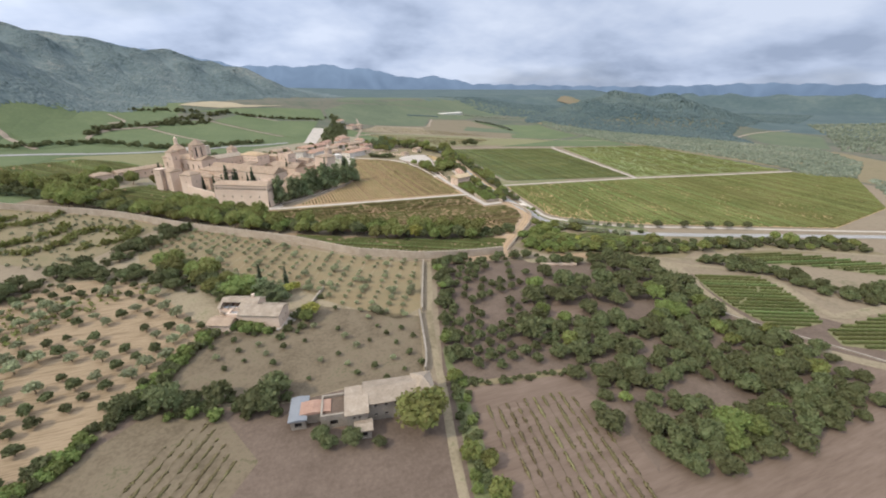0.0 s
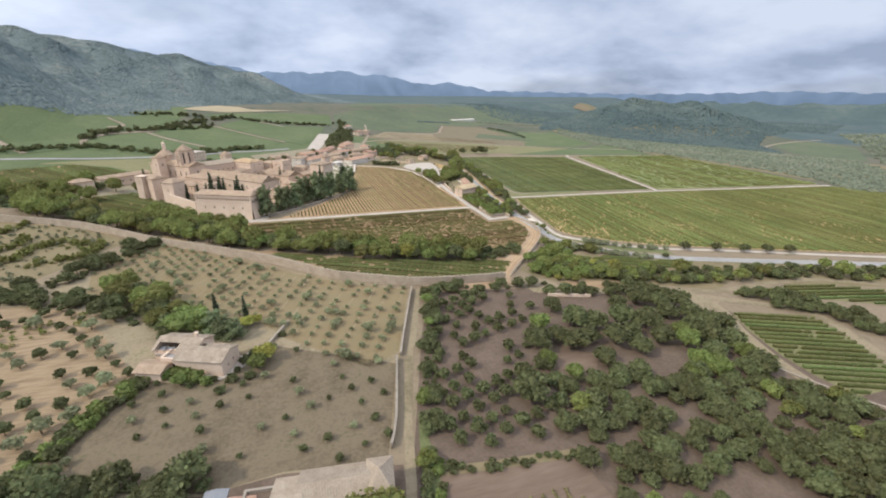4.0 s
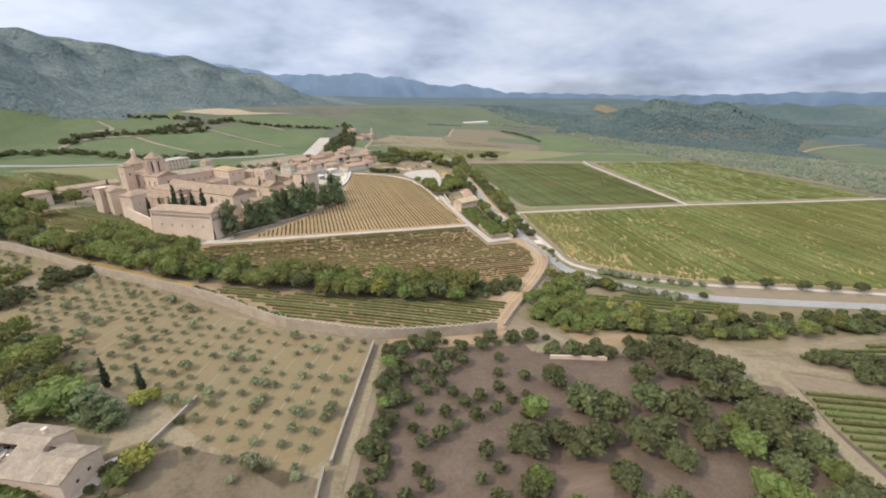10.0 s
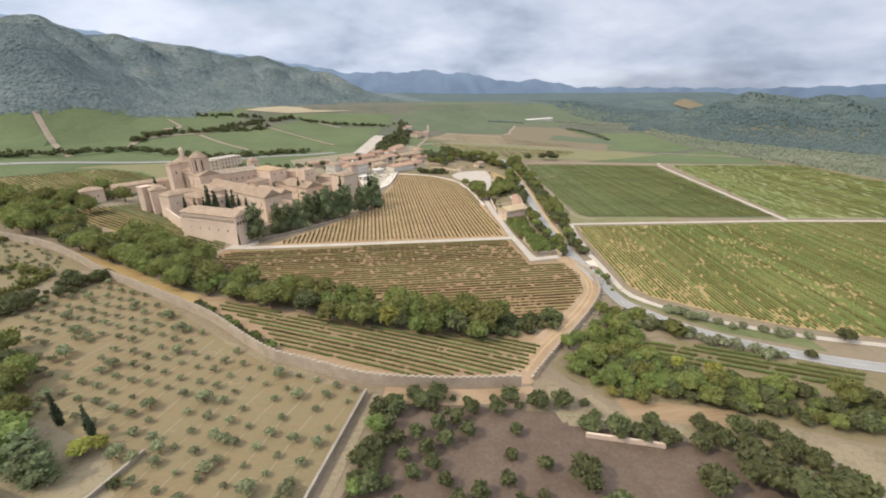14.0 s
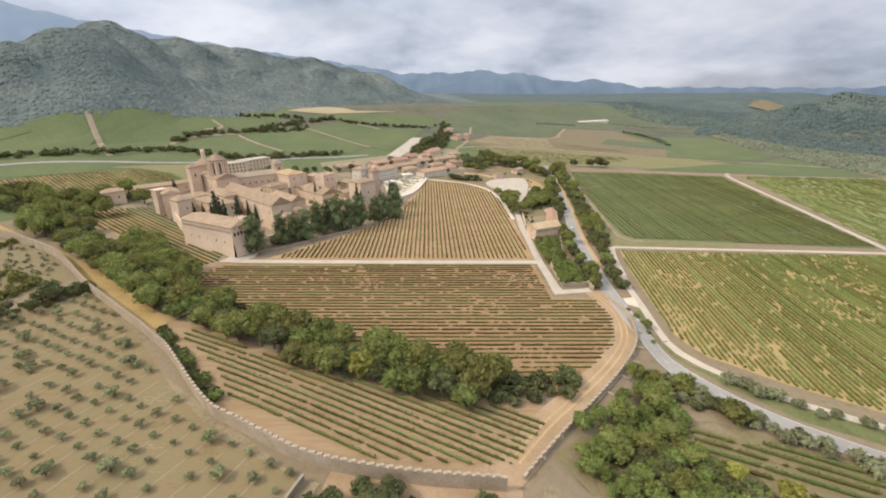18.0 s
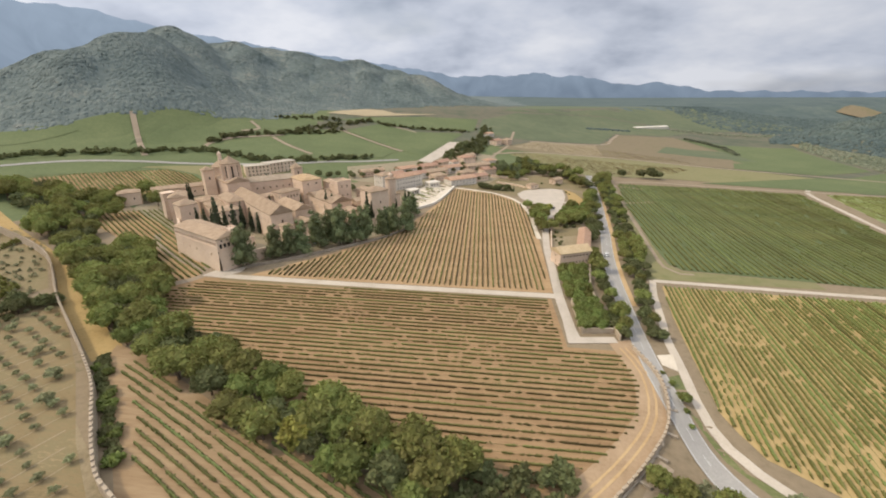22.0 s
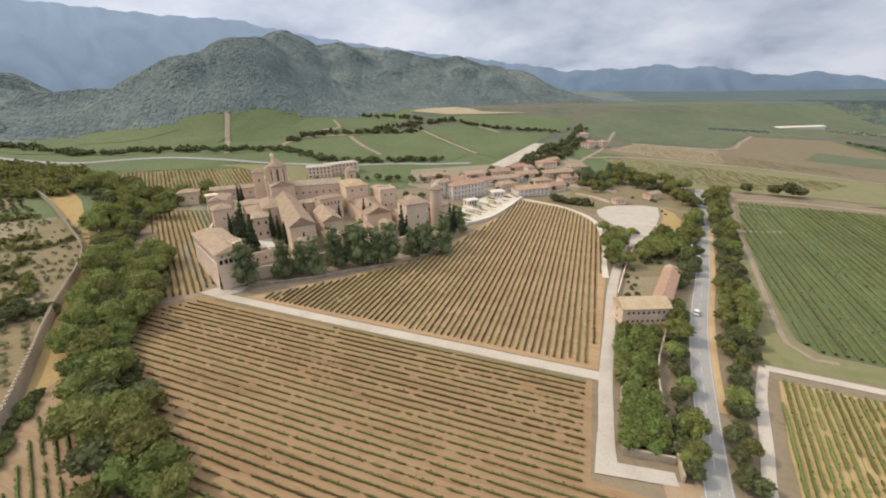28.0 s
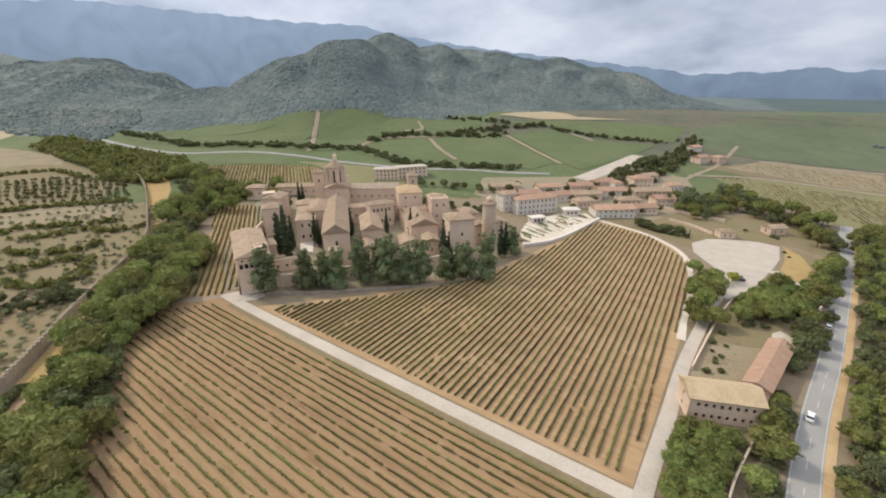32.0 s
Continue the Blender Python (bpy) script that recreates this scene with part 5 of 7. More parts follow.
# the belt of trees between the vineyards
belt(BELT + OAK[:3] + LIGHT[:1], [(-112, 322), (-84, 298), (-59, 284), (-33, 264), (-8.6, 247.4), (17.2, 234.4), (45.2, 219.4), (63, 211.4), (85, 205), (100, 200.5)], 15, 4.7, 0.9, 1.38, 1, "tree belt between the vineyards")
belt(BELT + OAK[:2], [(-72, 308), (-58, 300), (-44, 288), (-32, 276), (-20, 262)], 13, 5.0, 0.85, 1.3, 105, "tree belt between the vineyards")
for x, y, k in ((-130.7, 328.0, 1.7), (-121.4, 317.7, 1.4), (-128.4, 334.2, 1.5), (-143.8, 349.8, 1.4), (-137.7, 371.7, 1.2), (-137.1, 365.2, 1.1), (-136.6, 382.0, 1.3), (-130.9, 396.1, 1.3), (-108.7, 377.1, 1.3), (-89.9, 371.0, 1.3), (-115.0, 352.3, 1.3)):
    plant(BELT[int(-x) % 5], x, y, k, "wood beside the yellow strip")
plant(YELLOW[0], 64, 207, 1.25)
plant(YELLOW[0], 20, 231, 0.8)
belt(BUSH, [(92, 202), (110, 200), (124, 203)], 9, 3.0, 1.0, 1.8, 2, "shrubs at the end of the belt")
belt(BELT + OAK, [(-230, 378), (-190, 370), (-150, 352), (-122, 330)], 26, 6.5, 0.9, 1.5, 3, "wood beside the yellow strip")
scatter(OAK + BELT, [(-150, 372), (-130, 392), (-118, 384), (-132, 364)], 9, 5, 0.9, 1.3, 4, "grove by the far vineyard")
# pines before the abbey
CYPRESS_SPOTS = [(-48.5, 339.2, 16), (-42.7, 337.3, 17), (-35.3, 336.9, 19), (-56.1, 343.2, 15), (-32.6, 328, 24), (-21.2, 324.3, 25), (-39.4, 336.1, 25), (-33.6, 349.8, 18), (-26.2, 346.2, 16), (-21.5, 345.1, 14), (-91, 384.3, 17), (-92.4, 388, 15), (-92.5, 376, 13),
                 (-12.7, 381.5, 15), (3.5, 382.8, 19), (6.4, 385, 16), (34.1, 369, 23), (36.3, 370.5, 17), (35.6, 374, 22), (48.9, 353.8, 17), (52.6, 391, 20), (54.4, 392.4, 19), (44, 398, 17), (-53.2, 406.5, 19), (-50.2, 409, 16), (-53.7, 418, 18), (-25, 366.8, 18),
                 (24, 470, 14), (20, 466, 14)]
for i, (x, y, h) in enumerate(CYPRESS_SPOTS):
    plant(CYPRESS[i % 3], x, y, h / 11.5, "cypresses of the abbey")
CEDARS = [(-4.4, 302.2, 1.5), (4, 314, 1.25), (13.6, 322.6, 1.25), (18.1, 331, 1.45), (28.8, 336.9, 1.6), (39.9, 343.9, 1.5), (57.9, 367.3, 1.45), (56.2, 396.3, 1.15), (22, 339, 1.35), (8.7, 319.5, 1.15), (34.5, 341, 1.3), (47, 352, 1.2), (52, 360, 1.25), (47.5, 362, 1.1)]
for i, (x, y, k) in enumerate(CEDARS):
    plant(PINE[i % 4], x, y, k * 0.92, "pines before the abbey", squash=1.15)
# olive grove, orchard, farm
grid_trees(OLIVE, GROVE, 4.9, GROVE_LINE, GROVE_TURN, 0.5, 0.9, 7, "olive grove inside the wall", 0.45, 0.12)
scatter(OLIVE, GROVE, 26, 7.0, 1.05, 1.4, 71, "olive grove inside the wall")
grid_trees(SAPLING * 2 + OLIVE[:2], MEADOW, 6.0, 6.5, 18, 0.6, 0.95, 8, "farm orchard", 0.6, 0.2)
grid_trees(TERRACE_OLIVE + SAPLING * 2, TERRACE, 5.2, 7.4, 40, 0.9, 1.6, 9, "olives of the terrace", 0.8, 0.2)
grid_trees(SAPLING, [(62, 166), (84, 160), (76, 98), (71, 84), (43, 89), (47, 108), (51, 125)], 5.2, 5.0, 18, 1.15, 1.8, 10, "young fruit trees", 0.5, 0.22)
grid_trees(SAPLING, [(86, 158), (103, 154), (92, 124), (78, 98)], 5.5, 5.5, 18, 1.0, 1.5, 11, "young fruit trees", 0.8, 0.35)
belt(OAK + BUSH, [(-58, 262), (-65, 246), (-73, 231), (-82, 217), (-92, 205), (-102, 195), (-112, 184)], 10, 3.2, 0.65, 1.1, 12, "shrub band of the terrace")
belt(OAK + BUSH, [(-86, 206), (-66, 197), (-46, 182), (-26, 167)], 10, 3.2, 0.7, 1.15, 13, "shrub band above the farm")
belt(BELT + OAK, [(-58, 205), (-46, 195), (-35, 182), (-29, 171)], 9, 4.5, 0.8, 1.2, 69, "trees above the farm")
belt(HEDGE + BUSH, [(-28, 141), (-36, 126), (-44, 110), (-56, 90), (-70, 70)], 4.6, 1.9, 0.9, 1.4, 14, "hedge below the terrace")
belt(BUSH + OAK[:2] + HEDGE[:1], [(-46, 107), (-28, 100), (-8, 94.5)], 7, 2.6, 0.9, 1.4, 15, "hedge behind the stone house")
belt(OAK + BUSH + LIGHT[:1], [(64, 168), (58, 147), (51.5, 128), (46, 110), (42, 96)], 4.2, 2.2, 0.5, 0.85, 16, "hedge along the farm lane")
belt(BUSH[:2], [(39, 86), (54, 83.2), (71, 80.6)], 2.2, 1.7, 0.45, 0.85, 106, "bushes of the ditch")
belt(PALE_SCRUB + BUSH + HEDGE, [(39.5, 92), (36.5, 77), (33, 62), (30, 47)], 4.6, 2.2, 0.6, 1.05, 17, "bushes along the farm lane")
# oaks and scrub of the little valley
CLEARING_OAKS = [(104.2, 140.6), (85.9, 121.1), (94.1, 121.7), (106.5, 129.2), (112.5, 125.5), (104.0, 118.7), (112.2, 114.8), (120.5, 116.8), (130.6, 120.2), (128.5, 111.5), (116.4, 108.0), (124.1, 125.8), (130.1, 135.2), (141.2, 136.2), (146.1, 130.5), (143.7, 123.5), (97.4, 116.6), (101.8, 107.3), (154.0, 129.2), (151.6, 120.3), (145.6, 114.1), (152.5, 113.7), (158.6, 112.0), (143.7, 106.7), (149.5, 102.1), (138.7, 99.3), (144.5, 89.3), (73.3, 106.7), (71.0, 99.9)]
CLEARING_LIGHT = [(92.7, 130.9), (83.8, 111.7), (134.3, 106.6), (146.3, 94.9), (138.2, 113.0), (130.6, 92.2), (129.0, 97.6)]
for i, (x, y) in enumerate(CLEARING_OAKS):
    plant(OAK[i % 4], x, y, (1.0, 1.2, 0.95, 1.3, 1.1)[i % 5] * 1.15, "oaks of the clearing", squash=0.95)
for i, (x, y) in enumerate(CLEARING_LIGHT):
    plant(LIGHT[i % 3], x, y, (1.0, 0.85, 1.1)[i % 3], "light green trees of the clearing")
BARE_SPOTS = ([(103, 87), (108, 85.5), (113, 77), (106, 74), (99.5, 81)], [(125, 80), (139, 78.5), (129, 73), (119.5, 74.5)], [(97, 66), (113, 58), (117, 53), (102, 51), (95.5, 59)])
scatter(SCRUB * 4 + PALE_SCRUB[:1] + OAK[:3], [(82, 114), (79, 105), (74, 92), (68, 67), (66, 53), (72, 43), (78, 38), (110, 37), (146, 38), (161, 56), (151, 80), (144, 88), (132, 94), (122, 93), (105, 101), (92, 104), (85, 107)], 160, 3.6, 0.55, 1.15, 20, "scrub wood of the little valley", keep_off=BARE_SPOTS)
for x, y, k in ((95, 47, 1.2), (100, 44, 1.0), (91, 43, 0.9), (112, 46, 0.8), (88, 104, 0.8), (120, 92, 0.9)):
    plant(LIGHT[int(x) % 3], x, y, k, "light green trees of the scrub wood")
belt(BUSH + HEDGE[:1], [(156, 116), (151, 100), (147, 88), (150, 74)], 5, 2.6, 0.6, 1.1, 21, "bushes along the valley track")
belt(SCRUB * 2 + PALE_SCRUB + BELT[:1], [(128, 176), (146, 166), (166, 156), (186, 149), (212, 145), (250, 136), (300, 114)], 13, 3.7, 0.55, 0.95, 22, "trees along the stream")
belt(LIGHT + BELT, [(124, 184), (134, 192), (142, 200), (148, 208)], 9, 4.4, 0.6, 0.95, 23, "trees below the road")
scatter(PALE_SCRUB + LIGHT[:2] + BELT[:1], [(127, 168), (144, 178), (155, 170), (168, 166), (188, 153), (202, 147), (188, 140), (171, 147), (155.5, 155), (136, 160)], 34, 3.4, 0.45, 0.75, 62, "green growth along the stream", keep_off=(VINE_V,))
belt(SCRUB, [(190, 123.5), (206, 116), (213, 104), (211, 88), (221, 78), (250, 76)], 11, 3.8, 0.7, 1.1, 24, "trees beyond the small vineyard")
belt(PALE_BUSH, [(167, 206), (176, 198), (190, 189), (206, 182)], 2.5, 3.2, 0.7, 1.2, 93, "pale bushes between road and track")
belt(PALE_BUSH + PALE_SCRUB[:1], [(152, 206), (158, 196), (170, 184), (188, 173)], 4.5, 3.0, 0.7, 1.25, 94, "pale bushes below the road")
for x, y in ((216, 180), (232, 174), (246, 168), (258, 164), (270, 160)):
    plant(OAK[int(x) % 4], x, y, 0.85)
scatter(BELT[:2] + LIGHT * 2 + PALE_SCRUB + YELLOW, [(114, 181), (134, 198), (148, 194), (144, 178), (155, 170), (165, 160), (136, 160), (124, 163), (120, 172)], 60, 2.9, 0.45, 0.85, 60, "trees below the track wall", keep_off=(VINE_V, [(156, 240), (152, 226), (143, 211), (130, 197), (114, 184), (119, 180), (133, 190.5), (147, 205), (158, 222)], [(116, 174), (121, 174), (123, 158), (116, 158)]))
scatter(SCRUB + BUSH, [(150, 204), (156, 222), (152, 196), (176, 180), (206, 166), (200, 172), (172, 186)], 8, 3.0, 0.5, 0.8, 61, "bushes along the road bank")
belt(SCRUB + BUSH, [(64, 171), (80, 166), (100, 164), (116, 160)], 5, 3.4, 0.6, 0.95, 50, "shrubs below the old wall")
belt(SCRUB, [(112, 152), (134, 149), (158, 141)], 7, 4.2, 0.7, 1.0, 51, "oaks above the clearing")
belt(HEDGE + LIGHT[:1], [(156.8, 226), (158.6, 236), (158.4, 246)], 2, 2.6, 0.35, 0.7, 52, "bushes outside the track wall")
belt(HEDGE + BUSH, [(-9, 231), (-5, 227.4), (6.5, 217.6), (18, 206), (28, 197)], 2.6, 1.8, 0.8, 1.25, 53, "green growth inside the old wall")
# along the road
belt(OAK + ROADSIDE[:2], [(162.8, 263), (164, 275), (167.4, 295), (171, 309)], 4.0, 3.0, 0.5, 0.78, 24, "trees along the road")
belt(OAK + ROADSIDE[:2], [(172.5, 315), (175.5, 330), (181, 357), (190.5, 410), (198, 460), (205, 500)], 9.0, 3.3, 0.55, 0.9, 25, "trees along the road")
belt(ROADSIDE[:2] + OAK, [(152.3, 264), (153.4, 290), (156.5, 320), (161, 345)], 3.0, 2.5, 0.5, 0.85, 26, "trees between lane and road")
belt(ROADSIDE[:2] + OAK, [(163, 362), (170, 390), (176, 420), (182, 452), (187, 486)], 6, 4.2, 0.75, 1.05, 27, "trees beside the car park")
scatter(LIGHT, [(139.6, 267), (148, 268), (147.6, 281), (146.5, 287), (140, 286)], 34, 2.3, 0.6, 0.82, 28, "bright green trees behind the yard wall")
scatter(PALE_SCRUB + LIGHT[:1], [(139, 291), (146.5, 291), (148.5, 306), (150, 321), (139.5, 319)], 46, 2.3, 0.6, 0.85, 29, "dull green thicket before the barn")
scatter(ROADSIDE[:2], [(137, 372), (143, 372), (144, 404), (140, 430), (132, 425)], 14, 4.0, 0.75, 1.0, 30, "trees along the lane")
scatter(ROADSIDE[:2] + BUSH, [(149, 384), (160, 386), (170, 412), (154, 410)], 26, 2.8, 0.6, 0.95, 31, "bushes in the barn yard")
scatter(BUSH + HEDGE[:1], [(141, 345), (146, 346), (149, 372), (144, 376)], 9, 2.0, 0.4, 0.8, 63, "bushes in the barn yard")
# village and beyond
belt(SCRUB + BUSH, [(99, 484), (108, 481), (117, 479), (125, 478)], 4.5, 2.2, 0.7, 1.1, 64, "bushes above the vineyard")
belt(PINE + ROADSIDE, [(112, 562), (116, 552), (122, 546), (130, 538)], 15, 5.0, 0.6, 0.95, 32, "dark trees of the village")
belt(ROADSIDE + OAK, [(130, 562), (146, 556), (160, 550), (174, 542), (184, 526), (187, 502)], 12, 4.6, 0.8, 1.25, 33, "trees beyond the car park")
belt(PINE[:2] + ROADSIDE, [(118, 520), (132, 545), (140, 580), (148, 604)], 20, 5.5, 0.6, 0.95, 90, "dark trees of the village")
belt(ROADSIDE[:2] + OAK[:2], [(150, 590), (170, 566), (190, 548)], 16, 5.5, 0.8, 1.2, 91, "trees beyond the car park")
belt(PINE[:2], [(108, 535), (112, 541), (118, 536), (126, 540)], 6, 5.0, 0.7, 1.0, 65, "dark trees of the village")
belt(ROADSIDE + OAK, [(214, 546), (206, 524), (204, 500)], 12, 4.6, 0.8, 1.1, 66, "trees along the road")
for x, y, k in ((151.7, 511, 0.8), (164.8, 508, 1.1), (166.5, 506, 0.8), (168.5, 482.8, 0.6), (170, 476, 0.5), (140, 500, 0.5)):
    plant(BUSH[0], x, y, k, "bushes round the car park")
plant(YELLOW[0], 147.3, 425.1, 0.75)
plant(CYPRESS[1], 125.6, 477.5, 0.5)
scatter(LIGHT + ROADSIDE[:1] + PALE_SCRUB[:1], [(148, 403), (155, 414), (161, 437), (169, 430), (176, 440), (173, 412), (166, 398), (152, 396)], 34, 3.2, 0.6, 0.95, 67, "green thicket below the car park")
belt(DISTANT, [(58, 588), (66, 630), (76, 672)], 7, 5.0, 0.7, 1.0, 68, "trees beside the paved lot")
belt(DISTANT, [(228, 560), (247, 560), (268, 558)], 3, 6.0, 1.0, 1.3, 34, "row of trees at the field's end")
belt(DISTANT, [(-60, 470), (-20, 486), (6, 500)], 9, 6.0, 0.5, 0.8, 35, "trees along the lower road")
scatter(DISTANT, [(10, 480), (70, 486), (110, 500), (130, 560), (110, 600), (50, 560), (0, 510)], 34, 6.5, 0.45, 0.8, 40, "trees among the village houses")
belt(OAK, [(-60, 430), (-20, 440), (10, 448)], 9, 5.0, 0.6, 0.9, 39, "garden trees behind the abbey")


def far_woods(name, area, count, smin, smax, seed, mat, label, test=None, tall=0.8):
    """Many small crowns as one mass of woodland."""
    rng = np.random.default_rng(seed)
    P = np.array(area, float)
    lo, hi = P.min(0), P.max(0)
    x, y = rng.uniform(lo[0], hi[0], count * 4), rng.uniform(lo[1], hi[1], count * 4)
    ok = inside(x, y, area)
    if test is not None:
        ok &= test(x, y)
    x, y = x[ok][:count], y[ok][:count]
    r = rng.uniform(smin, smax, len(x))
    ring = 4
    ang = np.arange(ring) * 2 * math.pi / ring
    n = len(x)
    levels = ((1.05, 0.1), (0.72, 0.85))
    vx, vy, vh = [], [], []
    for lvl, (rr, hh) in enumerate(levels):
        jit, up = rng.uniform(0.7, 1.3, (n, ring)), rng.uniform(0.75, 1.25, (n, ring))
        a = ang[None, :] + lvl * 0.6 + rng.uniform(0, 6.28, (n, 1)) * (lvl == 0) + 0.0
        if lvl:
            a = a0 + 0.6
        a0 = a
        vx.append(x[:, None] + np.cos(a) * r[:, None] * rr * jit)
        vy.append(y[:, None] + np.sin(a) * r[:, None] * rr * jit)
        vh.append(r[:, None] * hh * tall * up)
    vx.append(x[:, None])
    vy.append(y[:, None])
    vh.append(r[:, None] * 1.2 * tall)
    vx, vy, vh = (np.concatenate(q, 1).ravel() for q in (vx, vy, vh))
    verts = np.column_stack([vx, vy, land(vx, vy) + vh]).tolist()
    faces, w = [], 2 * ring + 1
    for k in range(n):
        base = k * w
        for j in range(ring):
            p, q = base + j, base + (j + 1) % ring
            faces.append((p, q, q + ring, p + ring))
            faces.append((p + ring, q + ring, base + 2 * ring))
    tagged(mesh_object(name, verts, faces, mat, smooth=True), label, "woodland", "", "stuff")


def slope_test(x, y):
    return wooded(x + 6 * np.sin(y * 0.11), y) & (x < 300)


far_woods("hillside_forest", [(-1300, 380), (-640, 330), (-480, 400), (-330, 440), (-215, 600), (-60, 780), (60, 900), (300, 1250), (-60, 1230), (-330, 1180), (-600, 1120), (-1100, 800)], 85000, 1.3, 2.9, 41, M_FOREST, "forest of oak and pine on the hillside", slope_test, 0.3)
far_woods("valley_wood", [(-620, 345), (-600, 400), (-535, 470), (-440, 432), (-402, 396), (-440, 352), (-490, 330), (-560, 325)], 2000, 1.6, 3.6, 49, M_FOREST, "mixed wood and scrub of the side valley")
far_woods("valley_wood", [(-640, 330), (-480, 385), (-400, 390), (-385, 370), (-433, 352), (-560, 320)], 700, 1.4, 3.0, 42, M_FOREST, "scrubby wood along the dry valley")
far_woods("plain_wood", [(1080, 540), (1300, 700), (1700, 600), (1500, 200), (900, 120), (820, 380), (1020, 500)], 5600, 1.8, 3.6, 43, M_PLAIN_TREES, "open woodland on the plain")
far_woods("plain_wood", [(560, 890), (700, 810), (880, 800), (1080, 690), (1230, 760), (1080, 960), (820, 1050), (620, 980)], 7000, 2.2, 4.2, 46, M_FARWOOD, "wooded hill on the plain", None, 0.6)
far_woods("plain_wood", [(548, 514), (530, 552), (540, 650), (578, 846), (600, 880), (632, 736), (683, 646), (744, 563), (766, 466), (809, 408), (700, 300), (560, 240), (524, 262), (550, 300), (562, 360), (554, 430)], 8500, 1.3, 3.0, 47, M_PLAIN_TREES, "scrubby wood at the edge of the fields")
far_woods("plain_hedge", [(270, 902), (350, 926), (352, 934), (272, 912)], 110, 1.6, 2.8, 95, M_FARWOOD, "dark hedge of low trees before the greenhouse")
far_woods("plain_wood", [(440, 985), (500, 985), (620, 990), (640, 1010), (480, 1010), (440, 998)], 180, 1.8, 3.2, 48, M_PLAIN_TREES, "line of trees before the greenhouse")
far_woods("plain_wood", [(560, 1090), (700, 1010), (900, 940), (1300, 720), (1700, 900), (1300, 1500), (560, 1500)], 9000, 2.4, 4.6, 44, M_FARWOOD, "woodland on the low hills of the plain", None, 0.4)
far_woods("plain_wood", [(640, 740), (690, 650), (748, 566), (772, 480), (860, 590), (980, 660), (1080, 690), (880, 800), (700, 810), (600, 880)], 4200, 2.0, 4.0, 92, M_FARWOOD, "dark wood behind the scrub of the plain", None, 0.6)
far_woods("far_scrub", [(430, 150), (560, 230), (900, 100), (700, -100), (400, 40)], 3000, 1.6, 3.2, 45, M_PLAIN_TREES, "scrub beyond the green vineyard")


def leaf_wood(name, pts, smin, smax, seed, mat, label, category, leaves=46):
    """Many leafy crowns at the points, too far off to pick apart, as one mass."""
    rng = np.random.default_rng(seed)
    out = []
    for x, y in pts:
        r = rng.uniform(smin, smax)
        d = rng.normal(size=(leaves, 3))
        d /= np.linalg.norm(d, axis=1)[:, None]
        d[:, 2] = np.abs(d[:, 2]) * 1.1 + 0.15
        lump = 1 + 0.25 * np.sin(3 * d[:, :1] + rng.uniform(0, 6)) * np.sin(3 * d[:, 1:2] + rng.uniform(0, 6))
        c = d * r * lump * rng.uniform(0.55, 1.05, (leaves, 1)) + np.array([x, y, ground_z(x, y) + 0.25 * r])
        out.append(leaf_quads(c, r * 0.62, rng, 0.5))
    tagged(new(name, quads_mesh(name, np.concatenate(out), mat)), label, category, "", "stuff")


def along_lines(lines, gap, spread, seed):
    rng = np.random.default_rng(seed)
    pts = []
    for ln in lines:
        c = smooth_line(ln, gap)
        pts += (c + rng.normal(0, spread, c.shape)).tolist()
    return pts


leaf_wood("plain_hedge", along_lines([[(430, 888), (448, 850), (450, 808), (442, 752)]], 2.6, 1.6, 83), 1.8, 3.2, 84, M_PLAIN_TREES, "dark hedge between far fields of the plain", "hedge", 40)
R_A, R_B = [(-303, 281), (-287, 303), (-269, 322), (-243, 340)], [(-240, 270), (-226, 288), (-210, 304), (-192, 322)]
rows_between = [[(a[0] + (b[0] - a[0]) * k / 6, a[1] + (b[1] - a[1]) * k / 6) for a, b in zip(R_A, R_B)] for k in range(7)]
leaf_wood("terrace_trees", along_lines(rows_between, 4.6, 0.5, 71), 1.2, 2.0, 72, M_OAK, "rows of small round trees on dry terraces", "trees")
leaf_wood("terrace_trees", along_lines([[(-195, 261), (-183, 278), (-177, 294), (-172, 312)], [(-209, 264), (-196, 282), (-186, 298), (-178, 315)]], 4.2, 0.6, 73), 0.7, 1.3, 74, M_OLIVE, "thin rows of small trees on a brown terrace", "trees")
HEDGES = [[(-223, 266), (-210, 290), (-196, 306), (-186, 320)], [(-176, 257), (-174, 271), (-163, 282), (-156, 293), (-149, 303)], [(-157, 262), (-150, 272), (-151, 282), (-149, 289)], [(-144, 251), (-127, 260), (-118, 270), (-118, 279), (-120, 284)],
          [(-98, 243), (-83, 250), (-80, 258), (-80, 265), (-94, 270)], [(-324, 287), (-319, 299), (-307, 316), (-263, 325)], [(-130, 242), (-117, 242.5), (-110, 252), (-105.6, 268), (-100, 275)], [(-149, 288), (-138, 290.5), (-131, 299), (-130, 310)], [(-190, 240), (-160, 236), (-140, 240)]]
leaf_wood("terrace_hedge", along_lines(HEDGES, 1.7, 1.1, 75), 1.1, 2.2, 76, M_LEAF, "dark green hedges along the edges of dry terraces", "hedge")
leaf_wood("terrace_hedge", along_lines([[(x - 4, y - 3) for x, y in h] for h in HEDGES[:5]], 3.4, 1.6, 77), 0.7, 1.4, 78, M_LEAF, "green undergrowth along the terrace edges", "hedge")
leaf_wood("hedgerow_wood", along_lines([[(-400, 400), (-306, 424), (-284, 443), (-254, 468), (-202, 500), (-168, 520), (-112, 512), (-64, 532), (-20, 566)]], 1.8, 2.8, 95), 1.4, 3.2, 96, M_OAK, "uneven line of dark trees along the lower road", "trees", 60)
